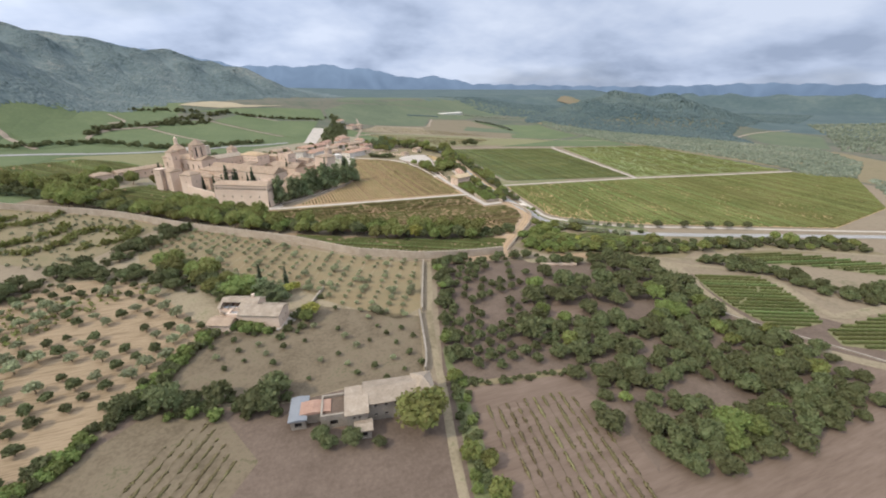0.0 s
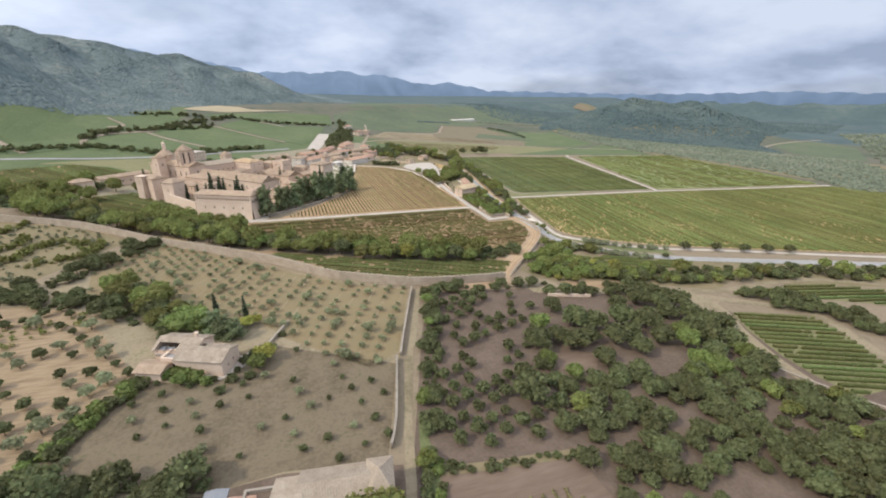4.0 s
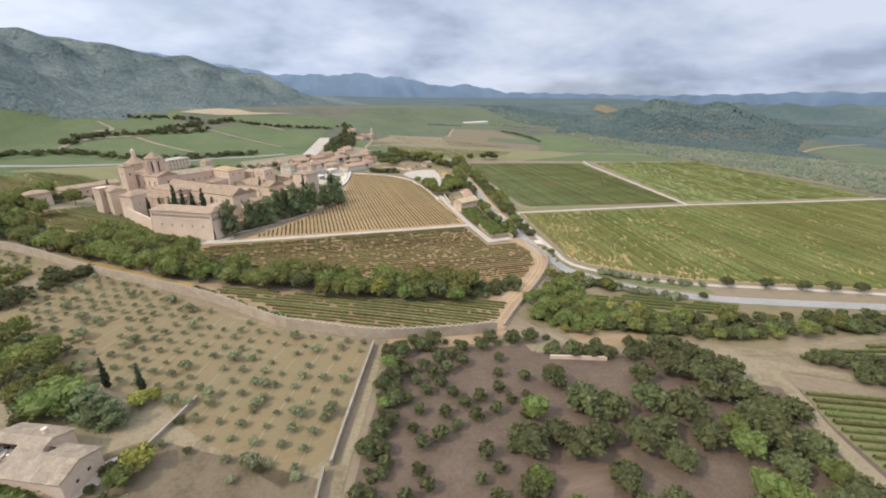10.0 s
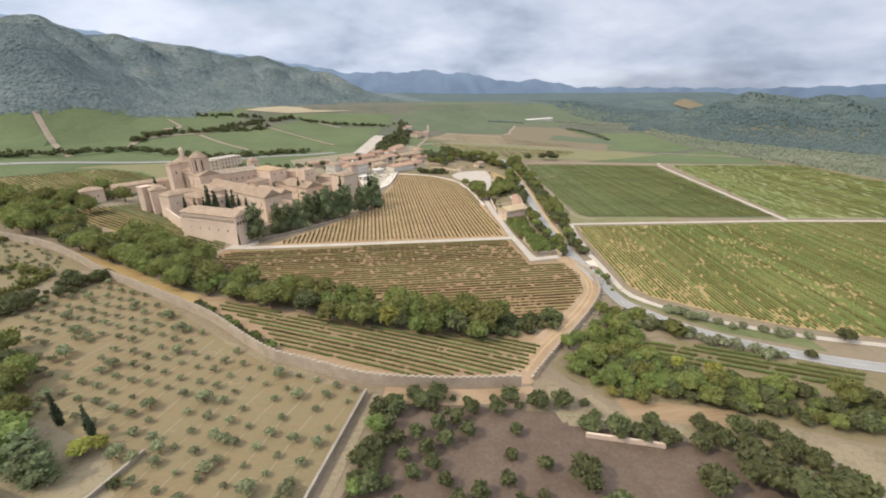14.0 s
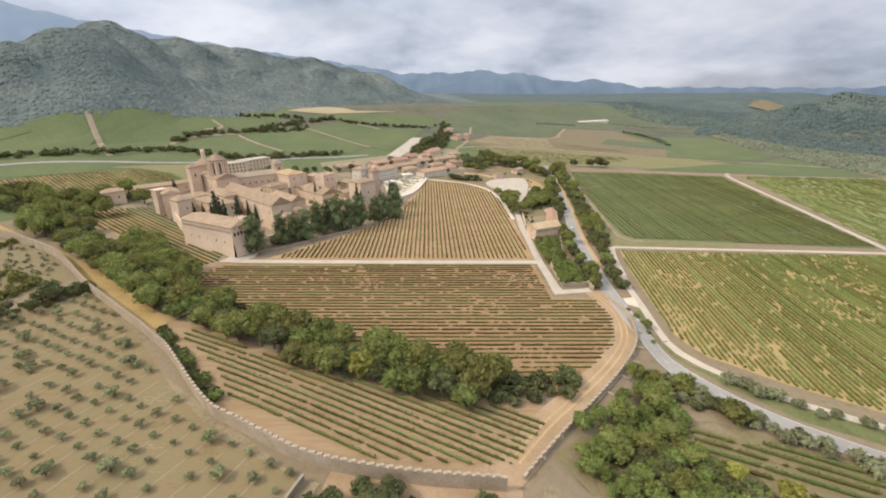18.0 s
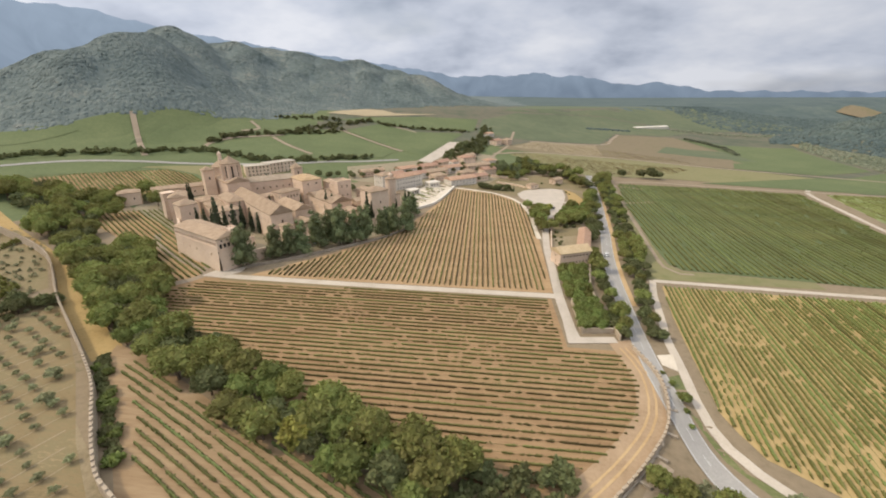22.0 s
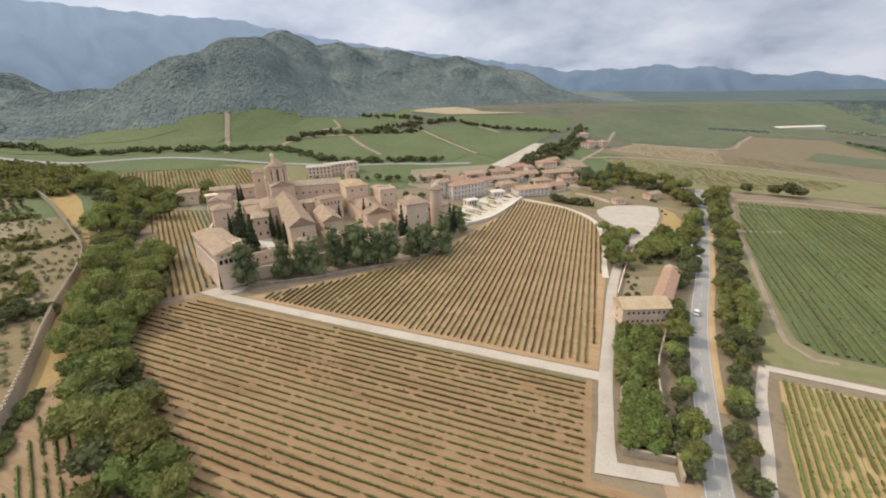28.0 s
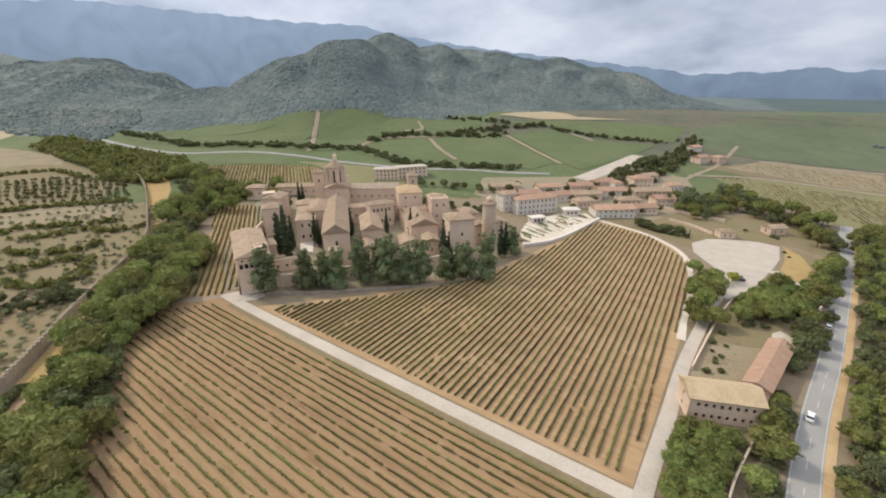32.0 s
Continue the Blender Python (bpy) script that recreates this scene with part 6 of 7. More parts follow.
leaf_wood("hedgerow_wood", along_lines([[(-184, 548), (-178, 574), (-158, 600), (-130, 628), (-118, 656), (-69, 735)], [(-130, 628), (-100, 640), (-86, 668)]], 2.2, 3.4, 97), 1.4, 3.4, 98, M_OAK, "uneven line of dark trees along the hill track", "trees", 60)
leaf_wood("hedgerow_wood", along_lines([[(-69, 735), (-20, 728), (40, 745), (70, 760)], [(-174, 678), (-140, 704), (-100, 716)]], 2.4, 3.0, 99), 1.2, 2.8, 101, M_OAK, "uneven hedge between fields below the hill", "trees", 60)
leaf_wood("village_wood", along_lines([[(62, 560), (78, 600), (84, 640), (92, 700), (96, 800)], [(70, 580), (88, 640), (100, 720)]], 3.0, 5.0, 102), 2.0, 3.8, 103, M_OAK, "trees of the upper village", "trees", 70)
bank_lines = []
for k in range(9):
    c = np.array([-44 - 9.0 * k, 190 - 2.0 * k])
    ln = [(c[0] - 0.77 * q - 3 * math.sin(q * 0.06 + k), c[1] - 0.64 * q) for q in range(0, 130, 4)]
    ln = [p for p in ln if inside([p[0]], [p[1]], TERRACE)[0]]
    if len(ln) > 4:
        bank_lines.append(ln)
leaf_wood("terrace_bank_scrub", along_lines(bank_lines, 2.2, 0.7, 107), 0.5, 1.25, 108, M_LEAF, "low weeds and shrubs along the terrace banks", "shrubs", 30)
shrub_rng = np.random.default_rng(81)
LEFT_TERRACE = [(-70, 268), (-84, 218), (-104, 212), (-125, 230), (-200, 300), (-165, 328), (-118, 310)]
spots = np.column_stack([shrub_rng.uniform(-200, -70, 520), shrub_rng.uniform(212, 328, 520)])
leaf_wood("terrace_shrubs", spots[inside(spots[:, 0], spots[:, 1], LEFT_TERRACE)].tolist(), 0.5, 1.35, 82, M_TAMARISK, "scattered pale shrubs on the dry terraces", "shrubs", 36)
wood_rng = np.random.default_rng(79)
VALLEY = [(-407, 327), (-294, 335), (-257, 330), (-229, 340), (-215, 351), (-233, 385), (-261, 395), (-352, 372), (-433, 352)]
spots = np.column_stack([wood_rng.uniform(-433, -215, 1500), wood_rng.uniform(327, 395, 1500)])
leaf_wood("valley_wood", spots[inside(spots[:, 0], spots[:, 1], VALLEY)][:620].tolist(), 2.0, 3.8, 80, M_LEAF, "mixed wood in the dry valley beside the terraces", "woodland", 40)


# ---- buildings ----
def wall_side(bm, a, b, z0, z1, holes, depth=0.35, batter=0.0, out=None):
    """A wall face from a to b with recessed openings; holes: (s0, s1, h0, h1). Returns the back rectangles of the holes."""
    a, b = Vector(a), Vector(b)
    d = b - a
    L = d.length
    d.normalize()
    n = Vector((d.y, -d.x, 0))
    ss = sorted({0.0, L, *[h[0] for h in holes], *[h[1] for h in holes]})
    zs = sorted({z0, z1, *[h[2] for h in holes], *[h[3] for h in holes]})

    def at(s, z, inn=0.0):
        lean = batter * max(0.0, (z1 * 0.62 - z)) / max(0.1, z1)
        return Vector((a.x + d.x * s, a.y + d.y * s, z)) - n * inn + n * lean
    for s0, s1 in zip(ss, ss[1:]):
        for q0, q1 in zip(zs, zs[1:]):
            sm, qm = (s0 + s1) / 2, (q0 + q1) / 2
            if any(h[0] < sm < h[1] and h[2] < qm < h[3] for h in holes):
                continue
            bm.faces.new([bm.verts.new(p) for p in (at(s0, q0), at(s1, q0), at(s1, q1), at(s0, q1))])
    backs = []
    for s0, s1, q0, q1 in holes:
        f = [at(s0, q0), at(s1, q0), at(s1, q1), at(s0, q1)]
        k = [at(s0, q0, depth), at(s1, q0, depth), at(s1, q1, depth), at(s0, q1, depth)]
        for i in range(4):
            bm.faces.new([bm.verts.new(p) for p in (f[i], f[(i + 1) % 4], k[(i + 1) % 4], k[i])])
        backs.append(k)
    return backs


def pane_bm(k):
    """A thin pane at the back of an opening."""
    bm = bmesh.new()
    n = (k[1] - k[0]).cross(k[3] - k[0]).normalized() * 0.06
    lo = [bm.verts.new(p - n) for p in k]
    hi = [bm.verts.new(p) for p in k]
    bm.faces.new(hi)
    bm.faces.new(lo[::-1])
    for i in range(4):
        bm.faces.new((lo[i], lo[(i + 1) % 4], hi[(i + 1) % 4], hi[i]))
    return bm


def roof_mesh(kind, lx, ly, z, rise, over=0.45, thick=0.28, hip=None):
    """Roof with eaves and thickness over a lx by ly block centred at 0; ridge along x."""
    bm = bmesh.new()
    X, Y = lx / 2 + over, ly / 2 + over
    if kind == "flat":
        box(bm, -X, X, -Y, Y, z, z + thick)
        return bm
    if kind == "pyramid":
        lo = [bm.verts.new(p) for p in ((-X, -Y, z), (X, -Y, z), (X, Y, z), (-X, Y, z))]
        up = [bm.verts.new((v.co.x, v.co.y, z + thick)) for v in lo]
        tip = bm.verts.new((0, 0, z + rise))
        bm.faces.new(lo[::-1])
        for i in range(4):
            bm.faces.new((lo[i], lo[(i + 1) % 4], up[(i + 1) % 4], up[i]))
            bm.faces.new((up[i], up[(i + 1) % 4], tip))
    else:
        h = {"gable": 0.0, "hip": min(Y, X * 0.9) if hip is None else hip, "half": min(Y, X) * 0.3}[kind]
        e = [(-X, -Y), (X, -Y), (X, Y), (-X, Y)]
        r0, r1 = (-X + h, 0), (X - h, 0)
        lo = [bm.verts.new((*p, z)) for p in e]
        up = [bm.verts.new((*p, z + thick)) for p in e]
        a, b = bm.verts.new((*r0, z + rise + thick)), bm.verts.new((*r1, z + rise + thick))
        bm.faces.new((up[0], up[1], b, a))
        bm.faces.new((up[2], up[3], a, b))
        bm.faces.new((up[1], up[2], b))
        bm.faces.new((up[3], up[0], a))
        for i in range(4):
            bm.faces.new((lo[i], lo[(i + 1) % 4], up[(i + 1) % 4], up[i]))
        bm.faces.new(lo[::-1])
    return bm


def uv_down(ob):
    """Lays the tile channels down each slope."""
    me = ob.data
    uv = me.uv_layers.new(name="slope").data
    for p in me.polygons:
        n = p.normal
        h = Vector((-n.y, n.x, 0))
        h = h.normalized() if h.length > 1e-3 else Vector((1, 0, 0))
        v = n.cross(h)
        for i in p.loop_indices:
            co = me.vertices[me.loops[i].vertex_index].co
            uv[i].uv = (co.dot(h), co.dot(v))


def window_row(length, n, w, z0, z1, margin=1.2):
    if n < 1:
        return []
    step = (length - 2 * margin) / n
    return [(margin + step * (i + 0.5) - w / 2, margin + step * (i + 0.5) + w / 2, z0, z1) for i in range(n)]


def house(name, x, y, lx, ly, angle, h, roof="gable", rise=2.0, label="", category="building", wall=None, tiles=None, windows=(0, 0, 0, 0), win=(0.9, 1.3), sill=None, storeys=1,
          batter=0.0, group="", z=None, holes=None, over=0.45, chimney=False, parapet=False):
    """A building: walls with recessed openings, a roof, panes. angle: of its long side; windows: how many on the -y, +x, +y, -x side of each storey."""
    wall, tiles = wall or M_STONE, tiles or M_TILE
    base = min(ground_z(x + dx, y + dy) for dx in (-lx / 3, lx / 3) for dy in (-ly / 3, ly / 3)) if z is None else z
    root = anchor(name, pose(x, y, base, 0, 0, angle), label, category, group)
    X, Y = lx / 2, ly / 2
    corners = [(-X, -Y, 0), (X, -Y, 0), (X, Y, 0), (-X, Y, 0)]
    bm = bmesh.new()
    backs = []
    for i in range(4):
        a, b = corners[i], corners[(i + 1) % 4]
        length = lx if i % 2 == 0 else ly
        hs = list(holes[i]) if holes and holes.get(i) else []
        for s in range(storeys):
            sh = h / storeys
            lo = s * sh + (sh - win[1]) * 0.55 if sill is None else sill + s * sh
            hs += window_row(length, windows[i], win[0], lo, min(lo + win[1], (s + 1) * sh - 0.15))
        backs += wall_side(bm, a, b, -2.0, h, hs, batter=batter)
    if roof == "gable":
        for sx in (-X, X):
            bm.faces.new([bm.verts.new(p) for p in ((sx, -Y, h), (sx, Y, h), (sx, 0, h + rise * 0.98))])
    bmesh.ops.remove_doubles(bm, verts=bm.verts, dist=0.001)
    part("wall", bm, wall, root)
    for k in backs:
        w = part("window", pane_bm(k), M_DARK, root)
    if parapet:
        bm = bmesh.new()
        t = 0.5
        for q in ((-X, X, -Y, -Y + t), (-X, X, Y - t, Y), (-X, -X + t, -Y + t, Y - t), (X - t, X, -Y + t, Y - t)):
            box(bm, *q, h, h + 1.0)
        part("parapet", bm, wall, root)
        bm = bmesh.new()
        box(bm, -X + t, X - t, -Y + t, Y - t, h - 0.1, h + 0.25)
        part("roof", bm, tiles, root)
    else:
        uv_down(part("roof", roof_mesh(roof, lx, ly, h, rise, over), tiles, root))
    if chimney:
        bm = bmesh.new()
        cx = X * 0.55
        box(bm, cx - 0.4, cx + 0.4, -0.4 + Y * 0.3, 0.4 + Y * 0.3, h, h + rise + 0.8)
        box(bm, cx - 0.5, cx + 0.5, -0.5 + Y * 0.3, 0.5 + Y * 0.3, h + rise + 0.8, h + rise + 1.0)
        part("chimney", bm, wall, root)
    return root


# the abbey's fortified corner house
A1 = 152.5
def along(p, angle, s, t=0.0):
    a = radians(angle)
    return (p[0] + math.cos(a) * s - math.sin(a) * t, p[1] + math.sin(a) * s + math.cos(a) * t)


cx, cy = along((-11.8, 295.4), A1, 19, -6.2)
gal = window_row(38, 22, 0.9, 11.6, 13.2, 0.8)
corner = house("corner_house", cx, cy, 38, 12.4, A1, 14.8, "half", 1.8, "massive pale stone corner house with openings under the eaves", "building", M_STONE_PALE, M_TILE, batter=1.3,
               holes={2: gal + window_row(38, 5, 0.7, 6.4, 7.8, 3.0), 3: window_row(12.4, 6, 1.25, 10.3, 12.3, 0.7) + window_row(12.4, 4, 0.8, 13.2, 14.0, 1.0)})
bm = bmesh.new()
box(bm, -16.4, -11.2, -5.9, -1.2, 14.0, 16.6)
for i in range(4):
    for yy in (-5.9, -1.7):
        box(bm, -16.4 + i * 1.5, -15.7 + i * 1.5, yy, yy + 0.5, 16.6, 17.5)
for i in range(2):
    for xx in (-16.4, -11.7):
        box(bm, xx, xx + 0.5, -4.6 + i * 1.5, -3.9 + i * 1.5, 16.6, 17.5)
part("turret", bm, M_STONE, corner, "crenellated stone turret")
bm = bmesh.new()
for y0, y1 in ((6.2, 6.45), (-6.45, -6.2)):
    box(bm, -19.25, 19.25, y0, y1, 10.9, 11.2)
for x0, x1 in ((-19.25, -19.0), (19.0, 19.25)):
    box(bm, x0, x1, -6.45, 6.45, 9.6, 9.9)
part("string_course", bm, M_STONE, corner, "thin projecting stone course")
# the great dormitory hall and what adjoins it
A2 = 138.0
fx, fy = -2.9, 337.5
x, y = along((fx, fy), A2, 32)
house("great_hall", x, y, 64, 11.8, A2, 15.2, "gable", 4.2, "long stone hall with a gabled clay tile roof", "building", M_STONE_PALE, M_TILE, windows=(11, 1, 11, 1), win=(0.9, 2.2), sill=9.6, z=-3.9)
x, y = along((fx, fy), A2, 54, 9.4)
house("hall_wing", x, y, 24, 9.5, A2, 13.6, "hip", 2.2, "stone wing with a curved broad clay tile roof", "building", M_STONE, M_TILE, windows=(6, 2, 6, 2), win=(0.7, 1.1), sill=8.0)
house("hall_porch", 1.2, 332.6, 6, 5, A2, 10.6, "pyramid", 1.6, "small stone porch block at the hall's gable", "porch", M_STONE, M_TILE, windows=(1, 1, 1, 1), win=(0.7, 1.2), sill=6.0)
# church, crossing tower and belfry
house("church", -72, 401, 44, 14, 138, 17.0, "gable", 3.0, "tall stone abbey church with a low tile roof", "church", M_STONE, M_TILE, windows=(7, 1, 7, 1), win=(1.1, 4.0), sill=9.5)
house("church_range", -48, 408.5, 32, 12, 38, 15.6, "gable", 2.6, "long stone range with a pale grey tile roof", "building", M_STONE, M_TILE_GREY, windows=(7, 0, 7, 0), win=(0.8, 1.3), sill=10.5)


def octagon_tower(name, x, y, r, h, roof_h, label, lantern=0.0, base=0.0, n=8, tall=6.0):
    root = anchor(name, pose(x, y, ground_z(x, y), 0, 0, 20), label, "tower")
    bm = bmesh.new()
    c = [Vector((r * math.cos(math.pi * 2 * i / n), r * math.sin(math.pi * 2 * i / n), 0)) for i in range(n)]
    backs = []
    for i in range(n):
        a, b = c[i], c[(i + 1) % n]
        L = (b - a).length
        backs += wall_side(bm, a, b, -1.0, h, [(L * 0.37, L * 0.63, h - tall, h - 1.4)] if tall else [], 0.5)
    bmesh.ops.remove_doubles(bm, verts=bm.verts, dist=0.001)
    part("wall", bm, M_STONE, root)
    for k in backs:
        part("window", pane_bm(k), M_DARK, root)
    if tall:
        for i in range(n):
            bm = bmesh.new()
            prism(bm, 6, 0.7, 0.55, 0, h - 0.6, 0, c[i].x * 1.05, c[i].y * 1.05)
            part("buttress", bm, M_STONE, root)
    bm = bmesh.new()
    prism(bm, n, r + 0.6, r + 0.6, h, h + 0.4)
    prism(bm, n, r + 0.5, 0 if not lantern else 1.2, h + 0.4, h + roof_h)
    uv_down(part("roof", bm, M_TILE, root))
    if lantern:
        bm = bmesh.new()
        prism(bm, 8, 1.3, 1.3, h + roof_h - 0.4, h + roof_h + lantern)
        prism(bm, 8, 1.6, 1.6, h + roof_h + lantern, h + roof_h + lantern + 0.3)
        prism(bm, 8, 1.4, 0, h + roof_h + lantern + 0.3, h + roof_h + lantern + 2.2)
        part("lantern", bm, M_STONE_PALE, root)
    return root


octagon_tower("crossing_tower", -63.2, 392, 5.6, 28.2, 4.8, "octagonal stone crossing tower with a pyramid tile roof and tall windows", tall=9.0)
octagon_tower("dome_tower", -80.2, 407.7, 6.2, 21.5, 4.5, "octagonal stone drum with a domed roof and lantern", lantern=4.0, tall=0)
house("square_tower", -82, 394.5, 6.5, 6.5, 138, 22.0, "pyramid", 2.6, "square stone tower with a low pyramid tile roof", "tower", windows=(1, 1, 1, 1), win=(0.9, 2.0), sill=16.0)
house("square_tower", -42.6, 442, 6.5, 6.5, 138, 16.5, "pyramid", 3.4, "square stone tower with a pyramid tile roof", "tower", windows=(1, 1, 1, 1), win=(1.0, 2.0), sill=12.0)
house("gate_tower", -64, 346.5, 9.5, 9.5, 145, 14.6, "pyramid", 2.8, "broad square stone tower with a pyramid tile roof", "tower", M_STONE, M_TILE, windows=(1, 1, 1, 1), win=(0.7, 1.2), sill=9.0, batter=0.8)
house("end_tower", -85, 359.5, 6, 6, 145, 16.0, "flat", 0.3, "square stone tower at the abbey wall's end", "tower", M_STONE, M_STONE, windows=(1, 0, 1, 1), win=(0.6, 1.2), sill=11.0, batter=0.6)
house("abbey_house", -78, 359, 16, 9, 125, 15.2, "half", 1.8, "tall stone house between two abbey towers", "house", windows=(3, 0, 3, 0), storeys=3)
house("abbey_house", -57, 366, 20, 14, 141, 9.5, "hip", 2.0, "stone abbey house with an upper gallery", "house", M_STONE_PALE, windows=(5, 2, 5, 2), storeys=2)
house("abbey_house", -71, 375, 12, 12, 141, 9.0, "pyramid", 2.4, "stone apse house with a conical tile roof", "house", windows=(2, 1, 2, 1))
house("abbey_house", -42.4, 351.8, 12, 9.5, 138, 11.8, "hip", 1.6, "stone house with a loggia beside the great hall", "house", M_STONE_PALE, windows=(4, 4, 4, 2), storeys=2, win=(1.0, 1.8))
house("abbey_hall", -9.9, 366.5, 26, 10, 138, 11.6, "gable", 3.0, "stone hall with a gabled clay tile roof", "building", M_STONE, windows=(5, 1, 5, 1))
house("abbey_hall", 4.5, 389.5, 27, 14, 138, 10.8, "gable", 3.4, "broad stone hall with a gabled clay tile roof", "building", M_STONE, windows=(5, 1, 5, 1))
house("abbey_house", 3.5, 350.5, 11, 8, 138, 7.6, "gable", 1.8, "low stone house before the halls", "house", M_STONE_PALE, windows=(3, 1, 3, 1))
house("cloister_block", -22.6, 413, 21.4, 14, 137, 17.2, "hip", 2.2, "tall pale block with an orange tile roof", "building", M_STONE_PALE, M_TILE_AMBER, windows=(5, 2, 5, 2), storeys=3)
house("cloister_wing", -36, 392, 30, 8, 51, 10.0, "gable", 1.6, "cloister wing with a clay tile roof", "building", M_STONE, windows=(7, 1, 7, 1))
house("cloister_wing", -26.5, 391, 14, 9, 62, 13.2, "hip", 1.6, "cloister wing with an arcaded gallery", "building", M_STONE_PALE, windows=(5, 2, 5, 2), storeys=2, win=(1.0, 1.8))
house("abbey_tower_house", 36, 379, 13, 12, 138, 20.6, "hip", 1.8, "tall square stone tower house with a low hip roof", "tower", M_STONE, windows=(1, 1, 1, 1), win=(0.8, 1.6), sill=13.0)
octagon_tower("round_tower", 41.5, 399, 3.4, 23.0, 1.6, "round stone tower with a small cap", n=16, tall=0, lantern=0.8)
house("abbey_house", 5, 406, 11, 10, 138, 18.2, "flat", 0.3, "square stone abbey block", "house", M_STONE, M_TILE, windows=(2, 2, 2, 2), storeys=3, parapet=True)
house("abbey_house", 21, 412, 12, 9, 141, 12.0, "half", 1.6, "stone abbey house with a tile roof", "house", windows=(3, 1, 3, 1), storeys=2)
house("abbey_house", 30, 404, 15, 9, 141, 9.5, "gable", 1.8, "stone abbey house with a tile roof", "house", windows=(3, 1, 3, 1))
house("abbey_house", 22, 396, 12, 8, 51, 9.0, "gable", 1.8, "stone abbey house with a tile roof", "house", windows=(3, 1, 3, 1))
house("abbey_house", -5, 416.5, 10, 9, 138, 15.0, "half", 1.4, "stone abbey block with a low tile roof", "house", windows=(2, 1, 2, 1), storeys=2)
house("abbey_house", 36, 416, 12, 10, 141, 9.0, "half", 1.6, "pale abbey house with a flat tile roof", "house", M_STONE_PALE, windows=(3, 1, 3, 1))
house("abbey_house", 13, 368, 12, 7, 138, 7.0, "gable", 1.6, "low stone house between the halls", "house", M_STONE_PALE, windows=(3, 1, 3, 1))
house("abbey_house", 24, 372, 10, 7, 138, 9.0, "gable", 1.6, "stone house beside the tower house", "house", windows=(3, 1, 3, 1))
house("abbey_house", -34, 372, 14, 6, 138, 8.0, "gable", 1.4, "lean stone range along the great hall", "house", windows=(4, 1, 4, 1))
house("abbey_house", -8, 400, 14, 8, 62, 10.5, "gable", 1.6, "stone abbey house with a tile roof", "house", windows=(4, 1, 4, 1))
house("abbey_house", -50, 360, 8, 8, 138, 8.5, "hip", 1.5, "stone house with a tile roof beside the hall", "house", windows=(2, 2, 2, 2))
house("abbey_range", -21, 318, 22, 5.5, 62, 5.0, "flat", 0.3, "low crenellated stone range beside the corner house", "building", M_STONE, M_COURT, windows=(5, 1, 5, 1), parapet=True)
house("abbey_house", -33, 322, 10, 7, 152.5, 9.0, "hip", 1.5, "stone house joined to the corner house", "house", windows=(3, 1, 3, 1), storeys=2)
house("abbey_house", -110, 402, 34, 9, 40, 7.0, "gable", 1.8, "long low stone range behind the church", "building", windows=(6, 1, 6, 1))
house("abbey_house", -128, 378, 12, 10, 40, 8.0, "hip", 1.8, "stone house at the edge of the abbey", "house", windows=(2, 1, 2, 1))
house("guest_house", -91, 470, 20, 12, 38, 8.5, "flat", 0.4, "pale flat-roofed guest house", "building", M_STONE_PALE, M_CONCRETE, windows=(6, 2, 6, 2), storeys=3, win=(1.1, 1.4))
house("guest_house", -80, 486, 26, 12, 55, 9.0, "flat", 0.4, "pale flat-roofed guest house wing", "building", M_STONE_PALE, M_CONCRETE, windows=(7, 2, 7, 2), storeys=3, win=(1.1, 1.4))
# village
house("hostel", 35.1, 471, 29, 13, 53, 9.8, "hip", 2.0, "white hostel with arcades and an orange tile roof", "building", M_RENDER, M_TILE_ORANGE, windows=(9, 3, 9, 3), storeys=3, win=(1.0, 1.5))
house("hostel_annex", 20.5, 463.5, 12, 11, 53, 11.0, "hip", 1.8, "white hostel annex with a tile roof", "building", M_RENDER, M_TILE, windows=(3, 3, 3, 3), storeys=3)
VILLAGE = [(80, 494, 26, 12, 38, 5.5, "gable"), (80, 578, 16, 12, 40, 7.5, "hip"), (52, 515, 30, 10, 40, 5.0, "gable"), (68, 536, 20, 11, 40, 5.5, "gable"), (103, 536, 14, 10, 35, 6.0, "gable"), (92, 554, 28, 10, 35, 5.5, "gable"),
           (38, 500, 24, 9, 45, 5.0, "gable"), (20, 492, 22, 9, 45, 5.0, "gable"), (60, 500, 14, 9, 45, 5.0, "hip"), (70, 546, 7, 7, 40, 8.5, "hip"), (112, 698, 14, 10, 60, 6.0, "gable"), (126, 709, 12, 10, 60, 6.0, "hip"),
           (102, 744, 12, 9, 50, 5.0, "gable"), (46, 534, 18, 10, 40, 5.5, "gable"), (84, 520, 16, 10, 38, 5.5, "hip"), (28, 516, 18, 10, 42, 5.5, "gable"), (96, 512, 14, 9, 38, 4.5, "gable"), (82, 600, 14, 9, 55, 5.0, "gable"), (104, 582, 12, 9, 40, 5.0, "hip"), (56, 560, 20, 9, 60, 4.5, "gable"), (0, 500, 22, 8, 42, 4.5, "gable")]
for i, (x, y, lx, ly, a, h, rf) in enumerate(VILLAGE):
    house("village_house", x, y, lx, ly, a, h, rf, 2.0, ("white" if i % 3 == 0 else "pale stone") + " village house with a clay tile roof", "house", (M_RENDER, M_STONE_PALE, M_STONE)[i % 3], (M_TILE, M_TILE_ORANGE, M_TILE_RED)[(i + 1) % 3 if i != 6 else 2],
          windows=(max(2, int(lx / 3.5)), 2, max(2, int(lx / 3.5)), 2), storeys=2 if h > 5.2 else 1, group="village houses", win=(0.9, 1.2))
house("greenhouse", 408, 998, 76, 14, 24.6, 5.5, "gable", 1.5, "long white greenhouse far out on the plain", "greenhouse", M_RENDER, M_RENDER)
